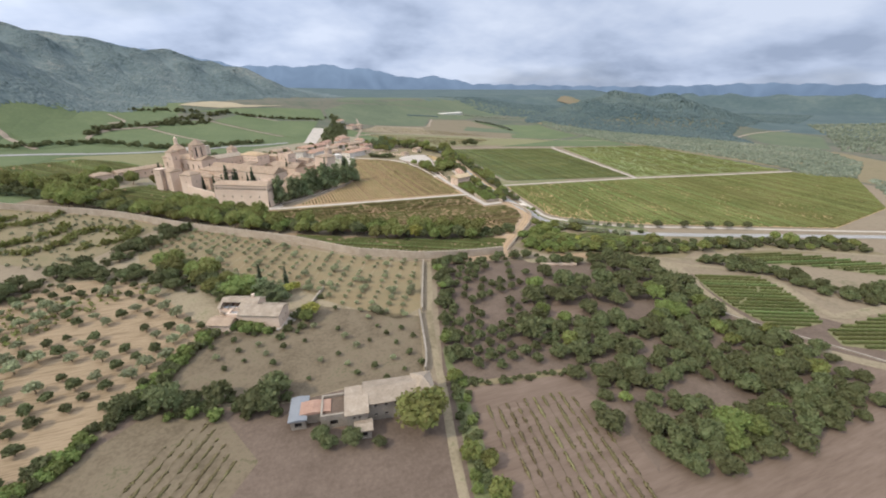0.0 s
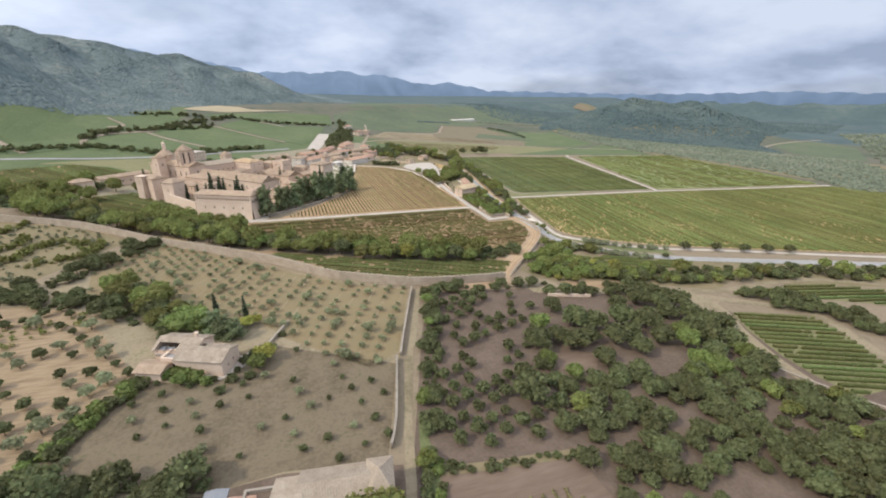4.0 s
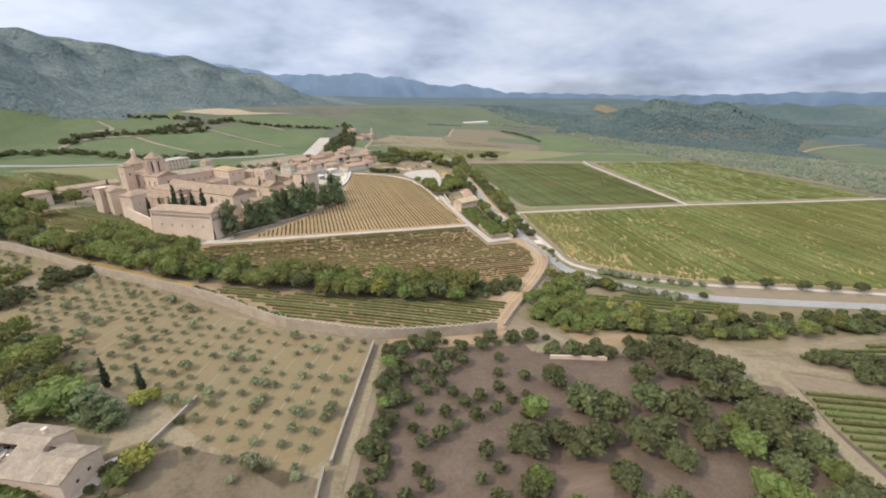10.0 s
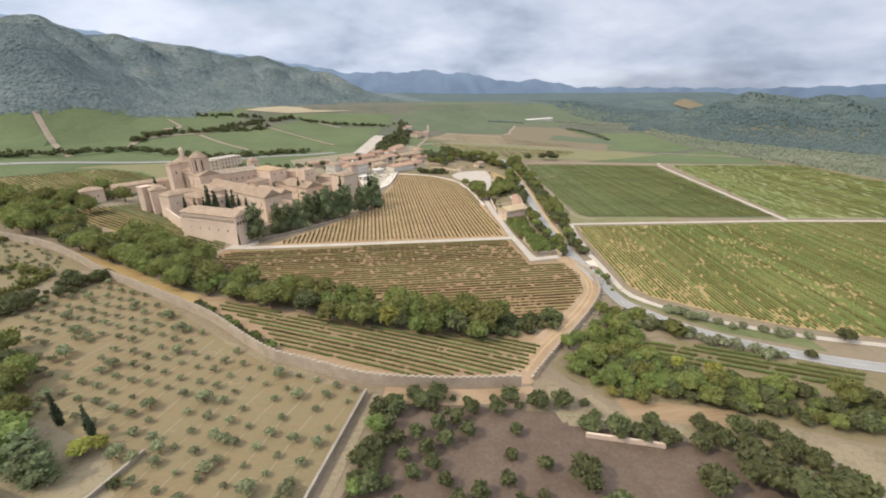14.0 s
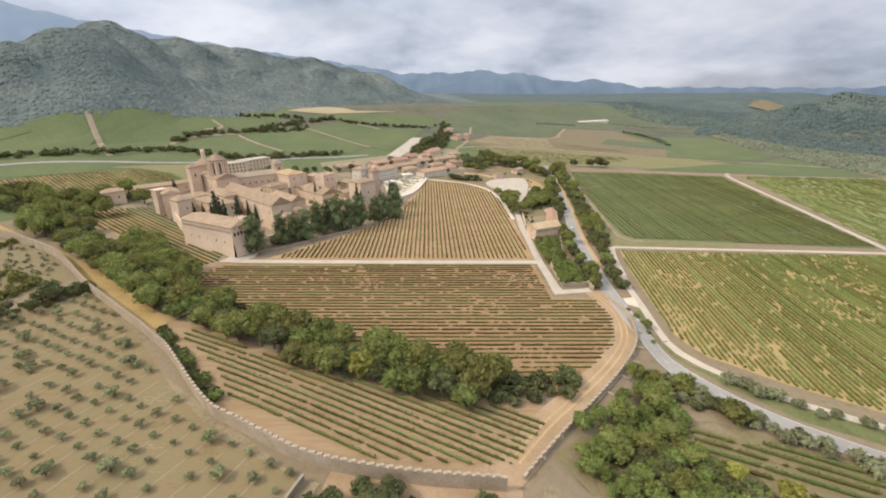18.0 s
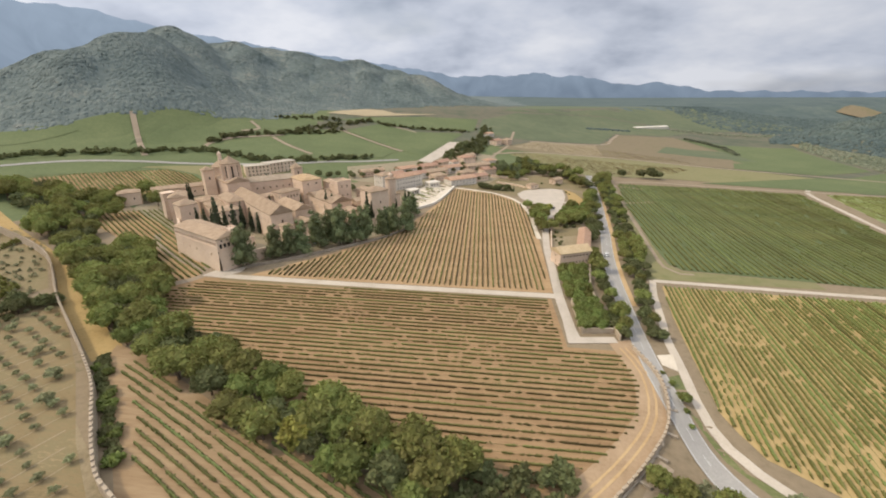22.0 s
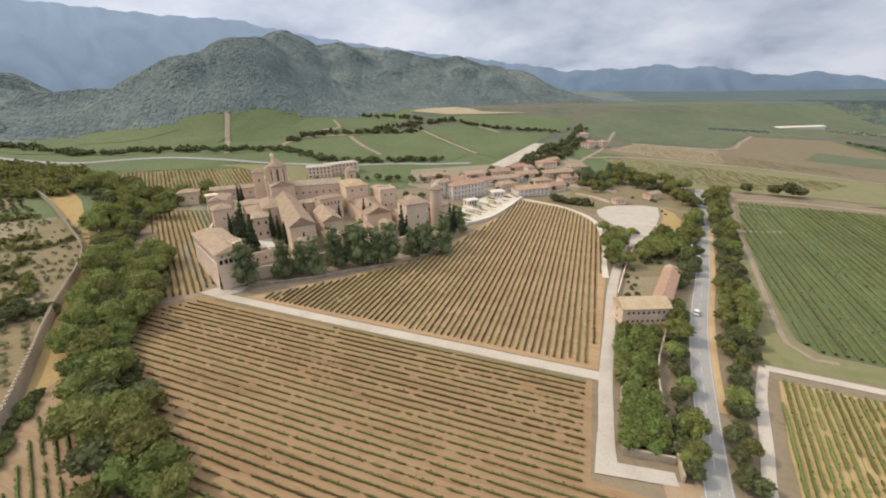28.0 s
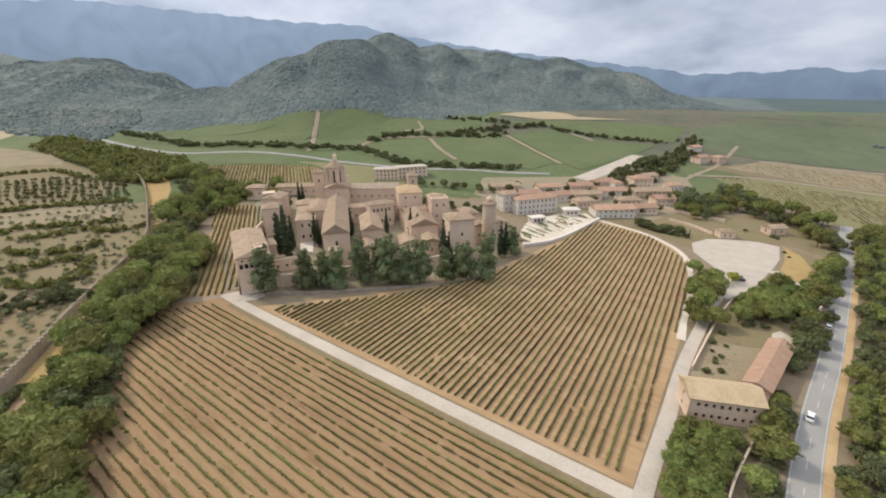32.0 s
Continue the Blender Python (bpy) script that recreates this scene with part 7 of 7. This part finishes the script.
# terraced garden of the hostel
patch("garden_terrace", [(56, 412), (64, 425), (70, 452), (74, 478), (66, 486), (52, 476), (42, 448), (46, 428)], M_SAND, 0.2, "pale paved garden terrace", "terrace")


def free_wall(name, pts, height, thick, mat, label, coping=None, merlon=0.0, step=4.0, category="wall"):
    """A standing wall along a line, over the ground; merlon: spacing of the upright coping stones."""
    c = smooth_line(pts, step)
    root = anchor(name, Matrix.Translation((c[0][0], c[0][1], ground_z(*c[0]))), label, category, "", "")
    d = np.gradient(c, axis=0)
    d /= np.linalg.norm(d, axis=1)[:, None]
    n = np.stack([-d[:, 1], d[:, 0]], 1) * thick / 2
    z = np.array([ground_z(*p) for p in c])
    o = np.array([c[0][0], c[0][1], z[0]])

    def strip(nm, half, lo, hi, m, lab=""):
        verts, faces = [], []
        for i in range(len(c)):
            for s, h in ((-1, lo), (1, lo), (1, hi), (-1, hi)):
                verts.append((c[i][0] + n[i][0] * s * half - o[0], c[i][1] + n[i][1] * s * half - o[1], z[i] + h - o[2]))
            if i:
                k = 4 * i
                for j in range(4):
                    faces.append((k - 4 + j, k - 4 + (j + 1) % 4, k + (j + 1) % 4, k + j))
        e = 4 * (len(c) - 1)
        faces += [(3, 2, 1, 0), (e, e + 1, e + 2, e + 3)]
        ob = mesh_object(nm, verts, faces, m, root)
        if lab:
            tagged(ob, lab)
    strip("wall_body", 1.0, -1.0, height, mat)
    if coping:
        strip("coping", 1.25, height, height + 0.2, coping)
    if merlon:
        fine = smooth_line(pts, merlon)
        me = bpy.data.meshes.new("coping_stone")
        bm = bmesh.new()
        box(bm, -merlon * 0.27, merlon * 0.27, -thick * 0.5, thick * 0.5, 0, 0.42, 0.05)
        bm.to_mesh(me)
        bm.free()
        me.materials.append(mat)
        for i in range(len(fine) - 1):
            p, q = fine[i], fine[i + 1]
            ob = new("coping_stone", me)
            ob.parent = root
            ob.matrix_local = pose(p[0] - o[0], p[1] - o[1], ground_z(*p) + height - o[2], 0, 0, math.degrees(math.atan2(q[1] - p[1], q[0] - p[0])))
    return root


free_wall("precinct_wall", [(-240, 348), (-208, 340), (-146, 316.5), (-99, 295.5), (-55, 260.6), (-30, 242.2), (-10.7, 228), (3, 217.2), (13.6, 206.6), (22.3, 198), (29.8, 191.6), (36.4, 188.2), (45, 183.6), (59, 177), (80, 172.8), (100, 171)], 3.9, 0.7, M_OLD_WALL, "long old precinct wall topped with upright coping stones", merlon=1.9)
free_wall("lane_wall", [(57.5, 173.5), (46, 141), (42, 129)], 1.6, 0.5, M_RUBBLE, "rubble stone wall along the farm lane", M_RUBBLE)
free_wall("lane_wall", [(40.5, 128), (34.5, 103), (31.5, 95)], 1.6, 0.5, M_RUBBLE, "rubble stone wall along the farm lane", M_RUBBLE)
free_wall("farm_wall", [(2, 145), (9, 160)], 1.2, 0.6, M_RUBBLE, "low rubble wall by the farm")
free_wall("terrace_wall", [(110, 152), (127, 146.5)], 1.3, 0.6, M_STONE_PALE, "low pale wall above the clearing")
free_wall("yard_wall", [(150.4, 262), (149.8, 270), (149, 279), (148.6, 291.5), (149.8, 305.3), (154.8, 328)], 2.0, 0.45, M_OLD_WALL, "stone yard wall beside the road")
free_wall("yard_wall", [(138.6, 266), (139, 287)], 2.2, 0.5, M_OLD_WALL, "stone yard wall beside the lane")
free_wall("yard_wall", [(138.6, 265.5), (149.3, 266.6)], 2.0, 0.5, M_OLD_WALL, "stone yard wall at the lane's end")
TRACK_WALL = [(153, 258), (156, 243), (152, 226), (142, 212), (129, 198.5), (115, 185), (104, 173.5)]
track_wall = free_wall("track_wall", TRACK_WALL, 1.2, 0.6, M_OLD_WALL, "brown stone parapet wall along the dirt track", merlon=1.9)


def buttresses():
    """Sloping stone piers against the outer face of the track's retaining wall."""
    c = smooth_line(TRACK_WALL, 6.2)
    o = track_wall.matrix_world.translation
    bm = bmesh.new()
    prof = ((0.0, -3.2), (1.9, -3.2), (1.7, -2.0), (0.45, 0.5), (0.0, 0.75))
    rings = [[bm.verts.new((sx, -y, z)) for y, z in prof] for sx in (-0.55, 0.55)]
    n = len(prof)
    for i in range(n):
        bm.faces.new((rings[0][i], rings[0][(i + 1) % n], rings[1][(i + 1) % n], rings[1][i]))
    bm.faces.new(rings[0][::-1])
    bm.faces.new(rings[1])
    bmesh.ops.recalc_face_normals(bm, faces=bm.faces)
    me = bpy.data.meshes.new("buttress")
    bm.to_mesh(me)
    bm.free()
    me.materials.append(M_OLD_WALL)
    for p, q in list(zip(c, c[1:]))[1:]:
        d = math.degrees(math.atan2(p[1] - q[1], p[0] - q[0]))
        ob = new("buttress", me)
        ob.parent = track_wall
        ob.matrix_local = pose(p[0] - o.x, p[1] - o.y, ground_z(*p) - o.z, 0, 0, d)
        tagged(ob, "sloping stone buttress")


buttresses()

wall_line = smooth_line([(154.4, 240), (151.6, 226.5), (142, 212), (129, 198.5), (120, 190)], 4.2)
wall_root = anchor("retaining_wall", Matrix.Identity(4), "stone retaining wall with buttresses below the dirt track", "wall")
verts, faces = [], []
for i, p in enumerate(wall_line):
    d = wall_line[min(i + 1, len(wall_line) - 1)] - wall_line[max(i - 1, 0)]
    d = d / np.linalg.norm(d)
    o = np.array([-d[1], d[0]]) * 0.55
    z = ground_z(*p)
    verts += [(p[0] + o[0] * k, p[1] + o[1] * k, z + h) for k, h in ((0.7, 0.3), (1.5, 0.3), (2.6, -4.0), (0.7, -4.0))]
    if i:
        for j in range(4):
            faces.append((4 * i - 4 + j, 4 * i - 4 + (j + 1) % 4, 4 * i + (j + 1) % 4, 4 * i + j))
    if i % 2 == 0:
        bm = bmesh.new()
        box(bm, -0.7, 0.7, -1.5, 1.5, -4.5, 0.2, 0.35)
        b = part("buttress", bm, M_RUBBLE, wall_root)
        b.matrix_world = pose(p[0] + o[0] * 3.6, p[1] + o[1] * 3.6, z, 0, 0, math.degrees(math.atan2(d[1], d[0])))
mesh_object("wall_face", verts, faces, M_RUBBLE, wall_root)
free_wall("park_wall", [(139, 346), (144, 385), (148, 405)], 1.5, 0.5, M_STONE, "stone wall along the lane")
free_wall("garden_wall", [(106, 528), (120, 524), (141, 522)], 2.2, 0.6, M_STONE, "stone garden wall before the village trees")
free_wall("garden_wall", [(112, 505), (126, 500), (136, 492)], 1.5, 0.5, M_STONE, "low stone wall above the footpath")
free_wall("barn_yard_wall", [(172, 402), (178, 425)], 2.2, 0.5, M_STONE, "stone wall behind the barn")
free_wall("terrace_edge", [(56, 410), (66, 426), (72, 452), (76, 479)], 1.6, 1.6, M_RENDER, "white curved garden wall")
free_wall("valley_wall", [(156.6, 139), (161.7, 135.4), (162.5, 129.6), (159.2, 124), (156.6, 118)], 0.45, 0.7, M_RUBBLE, "low pale stone edging by the valley track")
free_wall("valley_wall", [(158, 108), (152, 92), (158, 76), (166, 62), (176, 44)], 0.5, 0.7, M_RUBBLE, "low pale stone edging along the track")
# roadside barn
house("barn", 145.8, 330.2, 16.4, 8.6, 22, 6.4, "gable", 2.3, "old two-storey stone barn with a clay tile roof", "barn", M_STONE, M_TILE_STRAW, windows=(8, 1, 8, 1), storeys=2, win=(0.8, 1.1))
house("barn_wing", 157.2, 355.5, 30, 6.0, 77, 4.6, "gable", 1.5, "low barn wing with an orange tile roof", "barn", M_STONE, M_TILE_ORANGE, windows=(5, 1, 5, 1), win=(0.8, 1.0))
house("car_park_hut", 142, 493, 8, 6, 30, 3.4, "hip", 1.4, "small stone hut at the car park", "hut", M_STONE_PALE, M_TILE, windows=(2, 1, 2, 1))
house("ruined_chapel", 165, 517, 10, 7, 40, 4.0, "gable", 1.6, "small stone house among trees", "house", M_STONE, M_TILE, windows=(2, 1, 2, 1))
# stone farmhouse by the lane
AF = -9.0
house("stone_farmhouse", 18.2, 84.6, 13.0, 8.0, AF, 5.6, "gable", 1.5, "old rubble stone farmhouse with a weathered tile roof", "farmhouse", M_RUBBLE, M_TILE_GREY, windows=(4, 0, 4, 0), storeys=2, win=(0.75, 0.7), sill=1.6)
house("farmhouse_tower", 26.8, 83.2, 4.6, 8.4, AF, 6.2, "pyramid", 2.6, "taller end block with a pyramid tile roof", "farmhouse", M_RUBBLE, M_TILE_GREY, windows=(1, 1, 1, 0), win=(1.3, 0.6), storeys=2)
house("farmhouse_wing", 9.4, 84.2, 5.0, 9.6, AF, 5.2, "gable", 1.2, "projecting stone wing of the farmhouse", "farmhouse", M_RUBBLE, M_TILE_GREY, windows=(2, 0, 1, 0), storeys=2, win=(0.6, 0.7))
house("farm_porch", 9.8, 77.8, 3.6, 3.0, AF, 2.6, "gable", 0.5, "small ruined porch with a dark opening", "porch", M_RUBBLE, M_TILE_GREY, windows=(1, 1, 0, 0), win=(1.6, 1.5))
house("farm_ruin", 3.9, 86.2, 6.2, 7.6, AF, 3.0, "flat", 0.3, "roofless ruined stone shed", "ruin", M_RUBBLE, M_GROVE_BROWN, windows=(1, 0, 0, 0), win=(1.8, 1.5), parapet=True)
house("farm_shed", -1.0, 87.4, 3.6, 7.8, AF + 90, 3.1, "gable", 0.5, "stone shed with a red tile roof", "shed", M_RUBBLE, M_TILE_RED)
house("farm_shed", -4.4, 88.4, 7.8, 3.6, AF + 90, 2.9, "gable", 0.35, "stone shed with a grey sheet roof", "shed", M_RUBBLE, M_METAL, windows=(0, 0, 0, 1), win=(1.7, 1.3))
# second farm
AG = -24.0
def ruined_roof(root, lx, ly, h, rise, mat, holes, seed):
    """A gabled roof of uneven slabs; holes: where it has fallen in, as (side, along from, along to, down from, down to); beams show in the gaps."""
    rng = random.Random(seed)
    X, Y = lx / 2 + 0.4, ly / 2 + 0.45
    nx, ny = int(lx / 0.95), int(Y / 0.9)
    for side in (-1, 1):
        for i in range(nx):
            for j in range(ny):
                u0, u1, v0, v1 = i / nx, (i + 1) / nx, j / ny, (j + 1) / ny
                if any(sd == side and a < (u0 + u1) / 2 < b and c < (v0 + v1) / 2 < e for sd, a, b, c, e in holes):
                    continue
                bm, sag, vs = bmesh.new(), rng.uniform(-0.06, 0.05), []
                for dz in (0.0, 0.2):
                    for u, v in ((u0, v0), (u1, v0), (u1, v1), (u0, v1)):
                        vs.append(bm.verts.new((-X + 2 * X * u, side * Y * v, h + rise * (1 - v) + dz + sag)))
                for f in ((3, 2, 1, 0), (4, 5, 6, 7), (0, 1, 5, 4), (1, 2, 6, 5), (2, 3, 7, 6), (3, 0, 4, 7)):
                    bm.faces.new([vs[q] for q in f])
                uv_down(part("roof_panel", bm, mat, root))
    for side, a, b, c, e in holes:
        for k in range(3):
            bm = bmesh.new()
            x = -X + 2 * X * (a + (b - a) * (k + 0.5) / 3)
            z0, z1 = h + rise * (1 - c) - 0.1, h + rise * (1 - e) - 0.1
            vs = [bm.verts.new((x + dx, side * Y * v, z + dz)) for dx in (-0.09, 0.09) for v, z in ((c, z0), (e, z1)) for dz in (-0.16, 0.0)]
            bmesh.ops.convex_hull(bm, input=vs)
            part("beam", bm, M_BARK, root, "grey exposed roof beam")
        bm = bmesh.new()
        for k in range(16):
            x, y = -X + 2 * X * rng.uniform(a, b), side * Y * rng.uniform(c, e)
            w = rng.uniform(0.25, 0.6)
            box(bm, x - w, x + w, y - w * 0.7, y + w * 0.7, h - 1.8, h - 1.5 + rng.uniform(0, 0.6), 0.1)
        part("rubble", bm, M_RUBBLE, root, "fallen stones and tiles inside the roof")


def ruined_house(name, x, y, lx, ly, angle, h, rise, label, wall, tiles, openings, holes, seed):
    root = anchor(name, pose(x, y, ground_z(x, y), 0, 0, angle), label, "farmhouse")
    X, Y = lx / 2, ly / 2
    corners = [(-X, -Y, 0), (X, -Y, 0), (X, Y, 0), (-X, Y, 0)]
    bm, backs = bmesh.new(), []
    for i in range(4):
        backs += wall_side(bm, corners[i], corners[(i + 1) % 4], -1.5, h, openings.get(i, []))
        bm_in = [Vector(c) * 0.94 for c in (corners[(i + 1) % 4], corners[i])]
        wall_side(bm, (bm_in[0].x, bm_in[0].y, 0), (bm_in[1].x, bm_in[1].y, 0), -1.5, h, [])
    for sx in (-X, X):
        bm.faces.new([bm.verts.new(p) for p in ((sx, -Y, h), (sx, Y, h), (sx, 0, h + rise * 0.98))])
    part("wall", bm, wall, root)
    for k in backs:
        part("window", pane_bm(k), M_DARK, root)
    ruined_roof(root, lx, ly, h, rise, tiles, holes, seed)
    return root


ruined_house("farmhouse", -13.0, 141.2, 14, 8.6, AG, 4.6, 1.7, "stone farmhouse with a pale roof fallen in at one place", M_STONE, M_TILE_GREY, {1: [(2.6, 3.4, 1.4, 2.4), (5.2, 6.0, 1.8, 2.8)], 0: [(3, 4.2, 0, 2.1), (8, 9, 1.2, 2.2)]}, [(1, 0.16, 0.42, 0.1, 0.62)], 5)
back = ruined_house("farmhouse_wing", -20.2, 148.4, 13, 8.6, AG, 4.8, 1.9, "pale farmhouse wing with a half-fallen roof", M_STONE_PALE, M_TILE_GREY, {0: [(3, 3.9, 1.4, 2.5), (8, 8.9, 1.4, 2.5)], 3: [(3.8, 4.7, 1.4, 2.5)]}, [(-1, 0.05, 0.52, 0.35, 0.98)], 6)
bm = bmesh.new()
box(bm, 3.2, 4.0, 0.9, 1.7, 4.8, 7.6)
box(bm, 3.1, 4.1, 0.8, 1.8, 7.6, 7.8)
part("chimney", bm, M_STONE_PALE, back)
bm = bmesh.new()
for k in range(5):
    box(bm, -5.6 + k * 1.15, -4.6 + k * 1.15, -4.1, -1.9, 4.3 + 0.18 * (k % 2), 4.4 + 0.18 * (k % 2))
part("tarpaulin", bm, M_METAL, back, "grey sheeting laid over the broken roof")
house("farm_link", -21.5, 143.2, 6, 4.5, AG, 3.6, "flat", 0.3, "half-ruined link between the farm wings", "ruin", M_STONE_PALE, M_GRAVEL, windows=(1, 0, 0, 0), win=(2.2, 1.8), parapet=True)
house("farm_lean_to", -26.5, 141.0, 7.5, 5.5, AG, 2.6, "gable", 0.9, "low lean-to with a brownish tile roof", "shed", M_STONE, M_TILE)
patch("farm_yard", [(-16, 137), (-9, 133), (-3, 138), (-2, 145), (-6, 143), (-9, 137.5)], M_CONCRETE, 0.12, "pale rubble-strewn farm yard", "yard")
plant(LIGHT[1], -23, 164, 2.0, squash=0.7)
plant(OAK[0], -28, 160, 0.8)
plant(LIGHT[2], -19, 161, 1.0)
for x, y, k in ((-23.2, 138.6, 1.3), (-20.7, 138.4, 1.5), (-18.0, 136.6, 1.6), (-15.3, 134.6, 1.5), (-12.6, 132.4, 1.2), (-3.0, 139.7, 1.3), (-1.4, 131.8, 1.1), (-5.8, 131.6, 1.2), (-8.3, 127.4, 1.0)):
    plant(HEDGE[int(abs(x)) % 2] if x < -10 else BUSH[0], x, y, k, "bushes round the farmhouse")
for x, y, k in ((-11, 157, 1.0), (-7.5, 155, 0.9), (-14, 160, 1.05)):
    plant(PINE[int(-x) % 4], x, y, k, "spreading conifers behind the farmhouse", squash=0.62)
plant(YELLOW[0], -4.4, 161, 0.8, squash=0.75)
plant(CYPRESS[0], -15, 171, 0.95)
plant(CYPRESS[1], -5, 166, 0.95)
plant(LIGHT[0], -19, 134, 0.6)
plant(YELLOW[0], 2.4, 139.5, 1.0, squash=0.8)
plant(LIGHT[2], 0.5, 135.5, 0.8)
plant(BELT[2], 23.5, 75.0, 1.5, squash=0.85)
plant(OAK[2], 6.5, 75.5, 0.8)
plant(OAK[1], 0, 79.5, 0.7)
plant(OAK[3], 1.5, 76.5, 0.6)
plant(OAK[0], 12.5, 73, 0.5)
free_wall("abbey_wall", [(-5, 309), (4, 320), (16, 340), (30, 356), (40, 372)], 5.5, 0.8, M_STONE, "high stone precinct wall behind the conifers")
free_wall("abbey_wall", [(-4, 301), (12, 313), (32, 333), (48, 350), (60, 372)], 1.3, 0.6, M_RUBBLE, "low stone wall before the conifers")
free_wall("abbey_wall", [(-66, 341), (-52, 324), (-45, 315)], 7.5, 0.9, M_STONE_PALE, "high stone wall between tower and corner house")
plant(ROADSIDE[0], 156.6, 321, 1.1, squash=0.75)
plant(BUSH[0], 7, 152, 0.9)
plant(YELLOW[0], -1.5, 162.5, 0.55)


# ---- hostel garden ----
def hedge_block(x, y, lx, ly, angle, h, mat, name, label, category):
    rng = np.random.default_rng(int(abs(x * 31 + y * 17)))
    n = int((lx + ly) * 9)
    c = np.column_stack([rng.uniform(-lx / 2, lx / 2, n), rng.uniform(-ly / 2, ly / 2, n), rng.uniform(0.2, h, n)])
    ob = new(name, quads_mesh(name, leaf_quads(c, 0.5, rng), mat))
    ob.matrix_world = pose(x, y, ground_z(x, y), 0, 0, angle)
    return tagged(ob, label, category, "hedges of the garden terrace")


for i, (x, y) in enumerate(((52, 424), (56, 432), (58, 441), (61, 450), (63, 460), (66, 468), (50, 434), (53, 444), (55, 454), (57, 463))):
    hedge_block(x, y, 7.5, 1.4, 158, 1.1, M_LEAF, "garden_hedge", "clipped green hedge on the garden terrace", "hedge")
for i, q in enumerate(((54, 418), (50, 428), (55, 438), (52, 449), (60, 458), (57, 469), (66, 478))):
    patch("garden_bed", [(q[0] - 3.4, q[1] + 2.6), (q[0] + 3.6, q[1] + 0.2), (q[0] + 3.0, q[1] - 2.6), (q[0] - 4.0, q[1] - 0.2)], M_GRASS if i % 2 else M_GROVE_DRY, 0.55, "planted bed on the garden terrace", "garden bed", kind="")
for x, y in ((54, 428), (57, 437), (60, 446), (62, 455), (64.5, 464), (48, 440), (52, 450)):
    free_wall("garden_wall", [(x - 5, y + 1.8), (x + 4, y - 1.6)], 1.0, 0.4, M_RENDER, "low white garden wall")
house("garden_pavilion", 46, 452, 9, 6, 50, 3.4, "flat", 0.3, "white flat-roofed garden pavilion", "pavilion", M_RENDER, M_RENDER, windows=(3, 1, 3, 1), win=(1.4, 2.0))
house("garden_pavilion", 58, 478, 10, 7, 40, 4.0, "hip", 1.2, "white garden house with a pale roof", "pavilion", M_RENDER, M_RENDER, windows=(3, 1, 3, 1), win=(1.2, 1.6))


# ---- cars ----
def make_car(x, y, angle, paint, label):
    root = anchor("car", pose(x, y, ground_z(x, y) + 0.2, 0, 0, angle), label, "car", "cars")
    bm = bmesh.new()
    box(bm, -2.1, 2.1, -0.88, 0.88, 0.35, 0.95, 0.06)
    bmesh.ops.bevel(bm, geom=bm.edges[:], offset=0.12, segments=2, affect="EDGES")
    part("body", bm, paint, root)
    bm = bmesh.new()
    vs = box(bm, -1.6, 0.95, -0.8, 0.8, 0.93, 1.45, 0.0)
    for v, dx in zip(vs[4:], (0.35, -0.55, -0.55, 0.35)):
        v.co.x += dx
        v.co.y *= 0.85
    part("cabin", bm, M_GLASS, root)
    bm = bmesh.new()
    box(bm, -1.22, 0.38, -0.66, 0.66, 1.45, 1.5)
    part("roof", bm, paint, root)
    for wx in (-1.3, 1.3):
        for wy in (-0.8, 0.8):
            bm = bmesh.new()
            bmesh.ops.create_cone(bm, cap_ends=True, segments=14, radius1=0.32, radius2=0.32, depth=0.2, matrix=Matrix.Translation((wx, wy, 0.32)) @ Matrix.Rotation(math.pi / 2, 4, "X"))
            part("wheel", bm, M_RUBBER, root)
    return root


make_car(165.6, 341, 78, M_CARWHITE, "white car driving on the road")
for i, (x, y, a) in enumerate(((178.6, 415, 80), (181.6, 433, 80), (184.6, 448, 80), (190.8, 486, 81), (176, 400, 80))):
    make_car(x, y, a, (M_CARDARK, M_CARWHITE, M_CARDARK)[i % 3], ("dark", "white", "dark")[i % 3] + " car parked along the road")
make_car(150, 429, 20, M_CARDARK, "dark car in the gravel car park")
make_car(149, 432, 20, M_CARDARK, "dark car in the gravel car park")
for x, y, a in ((-3.6, 317.5, 55), (0.6, 321.6, 52), (3.8, 325.2, 50), (6.6, 329.6, 48), (10.6, 333.4, 46), (13.6, 336.6, 46), (17.5, 341, 46)):
    make_car(x, y, a + 90, M_CARWHITE, "white car parked under the conifers")
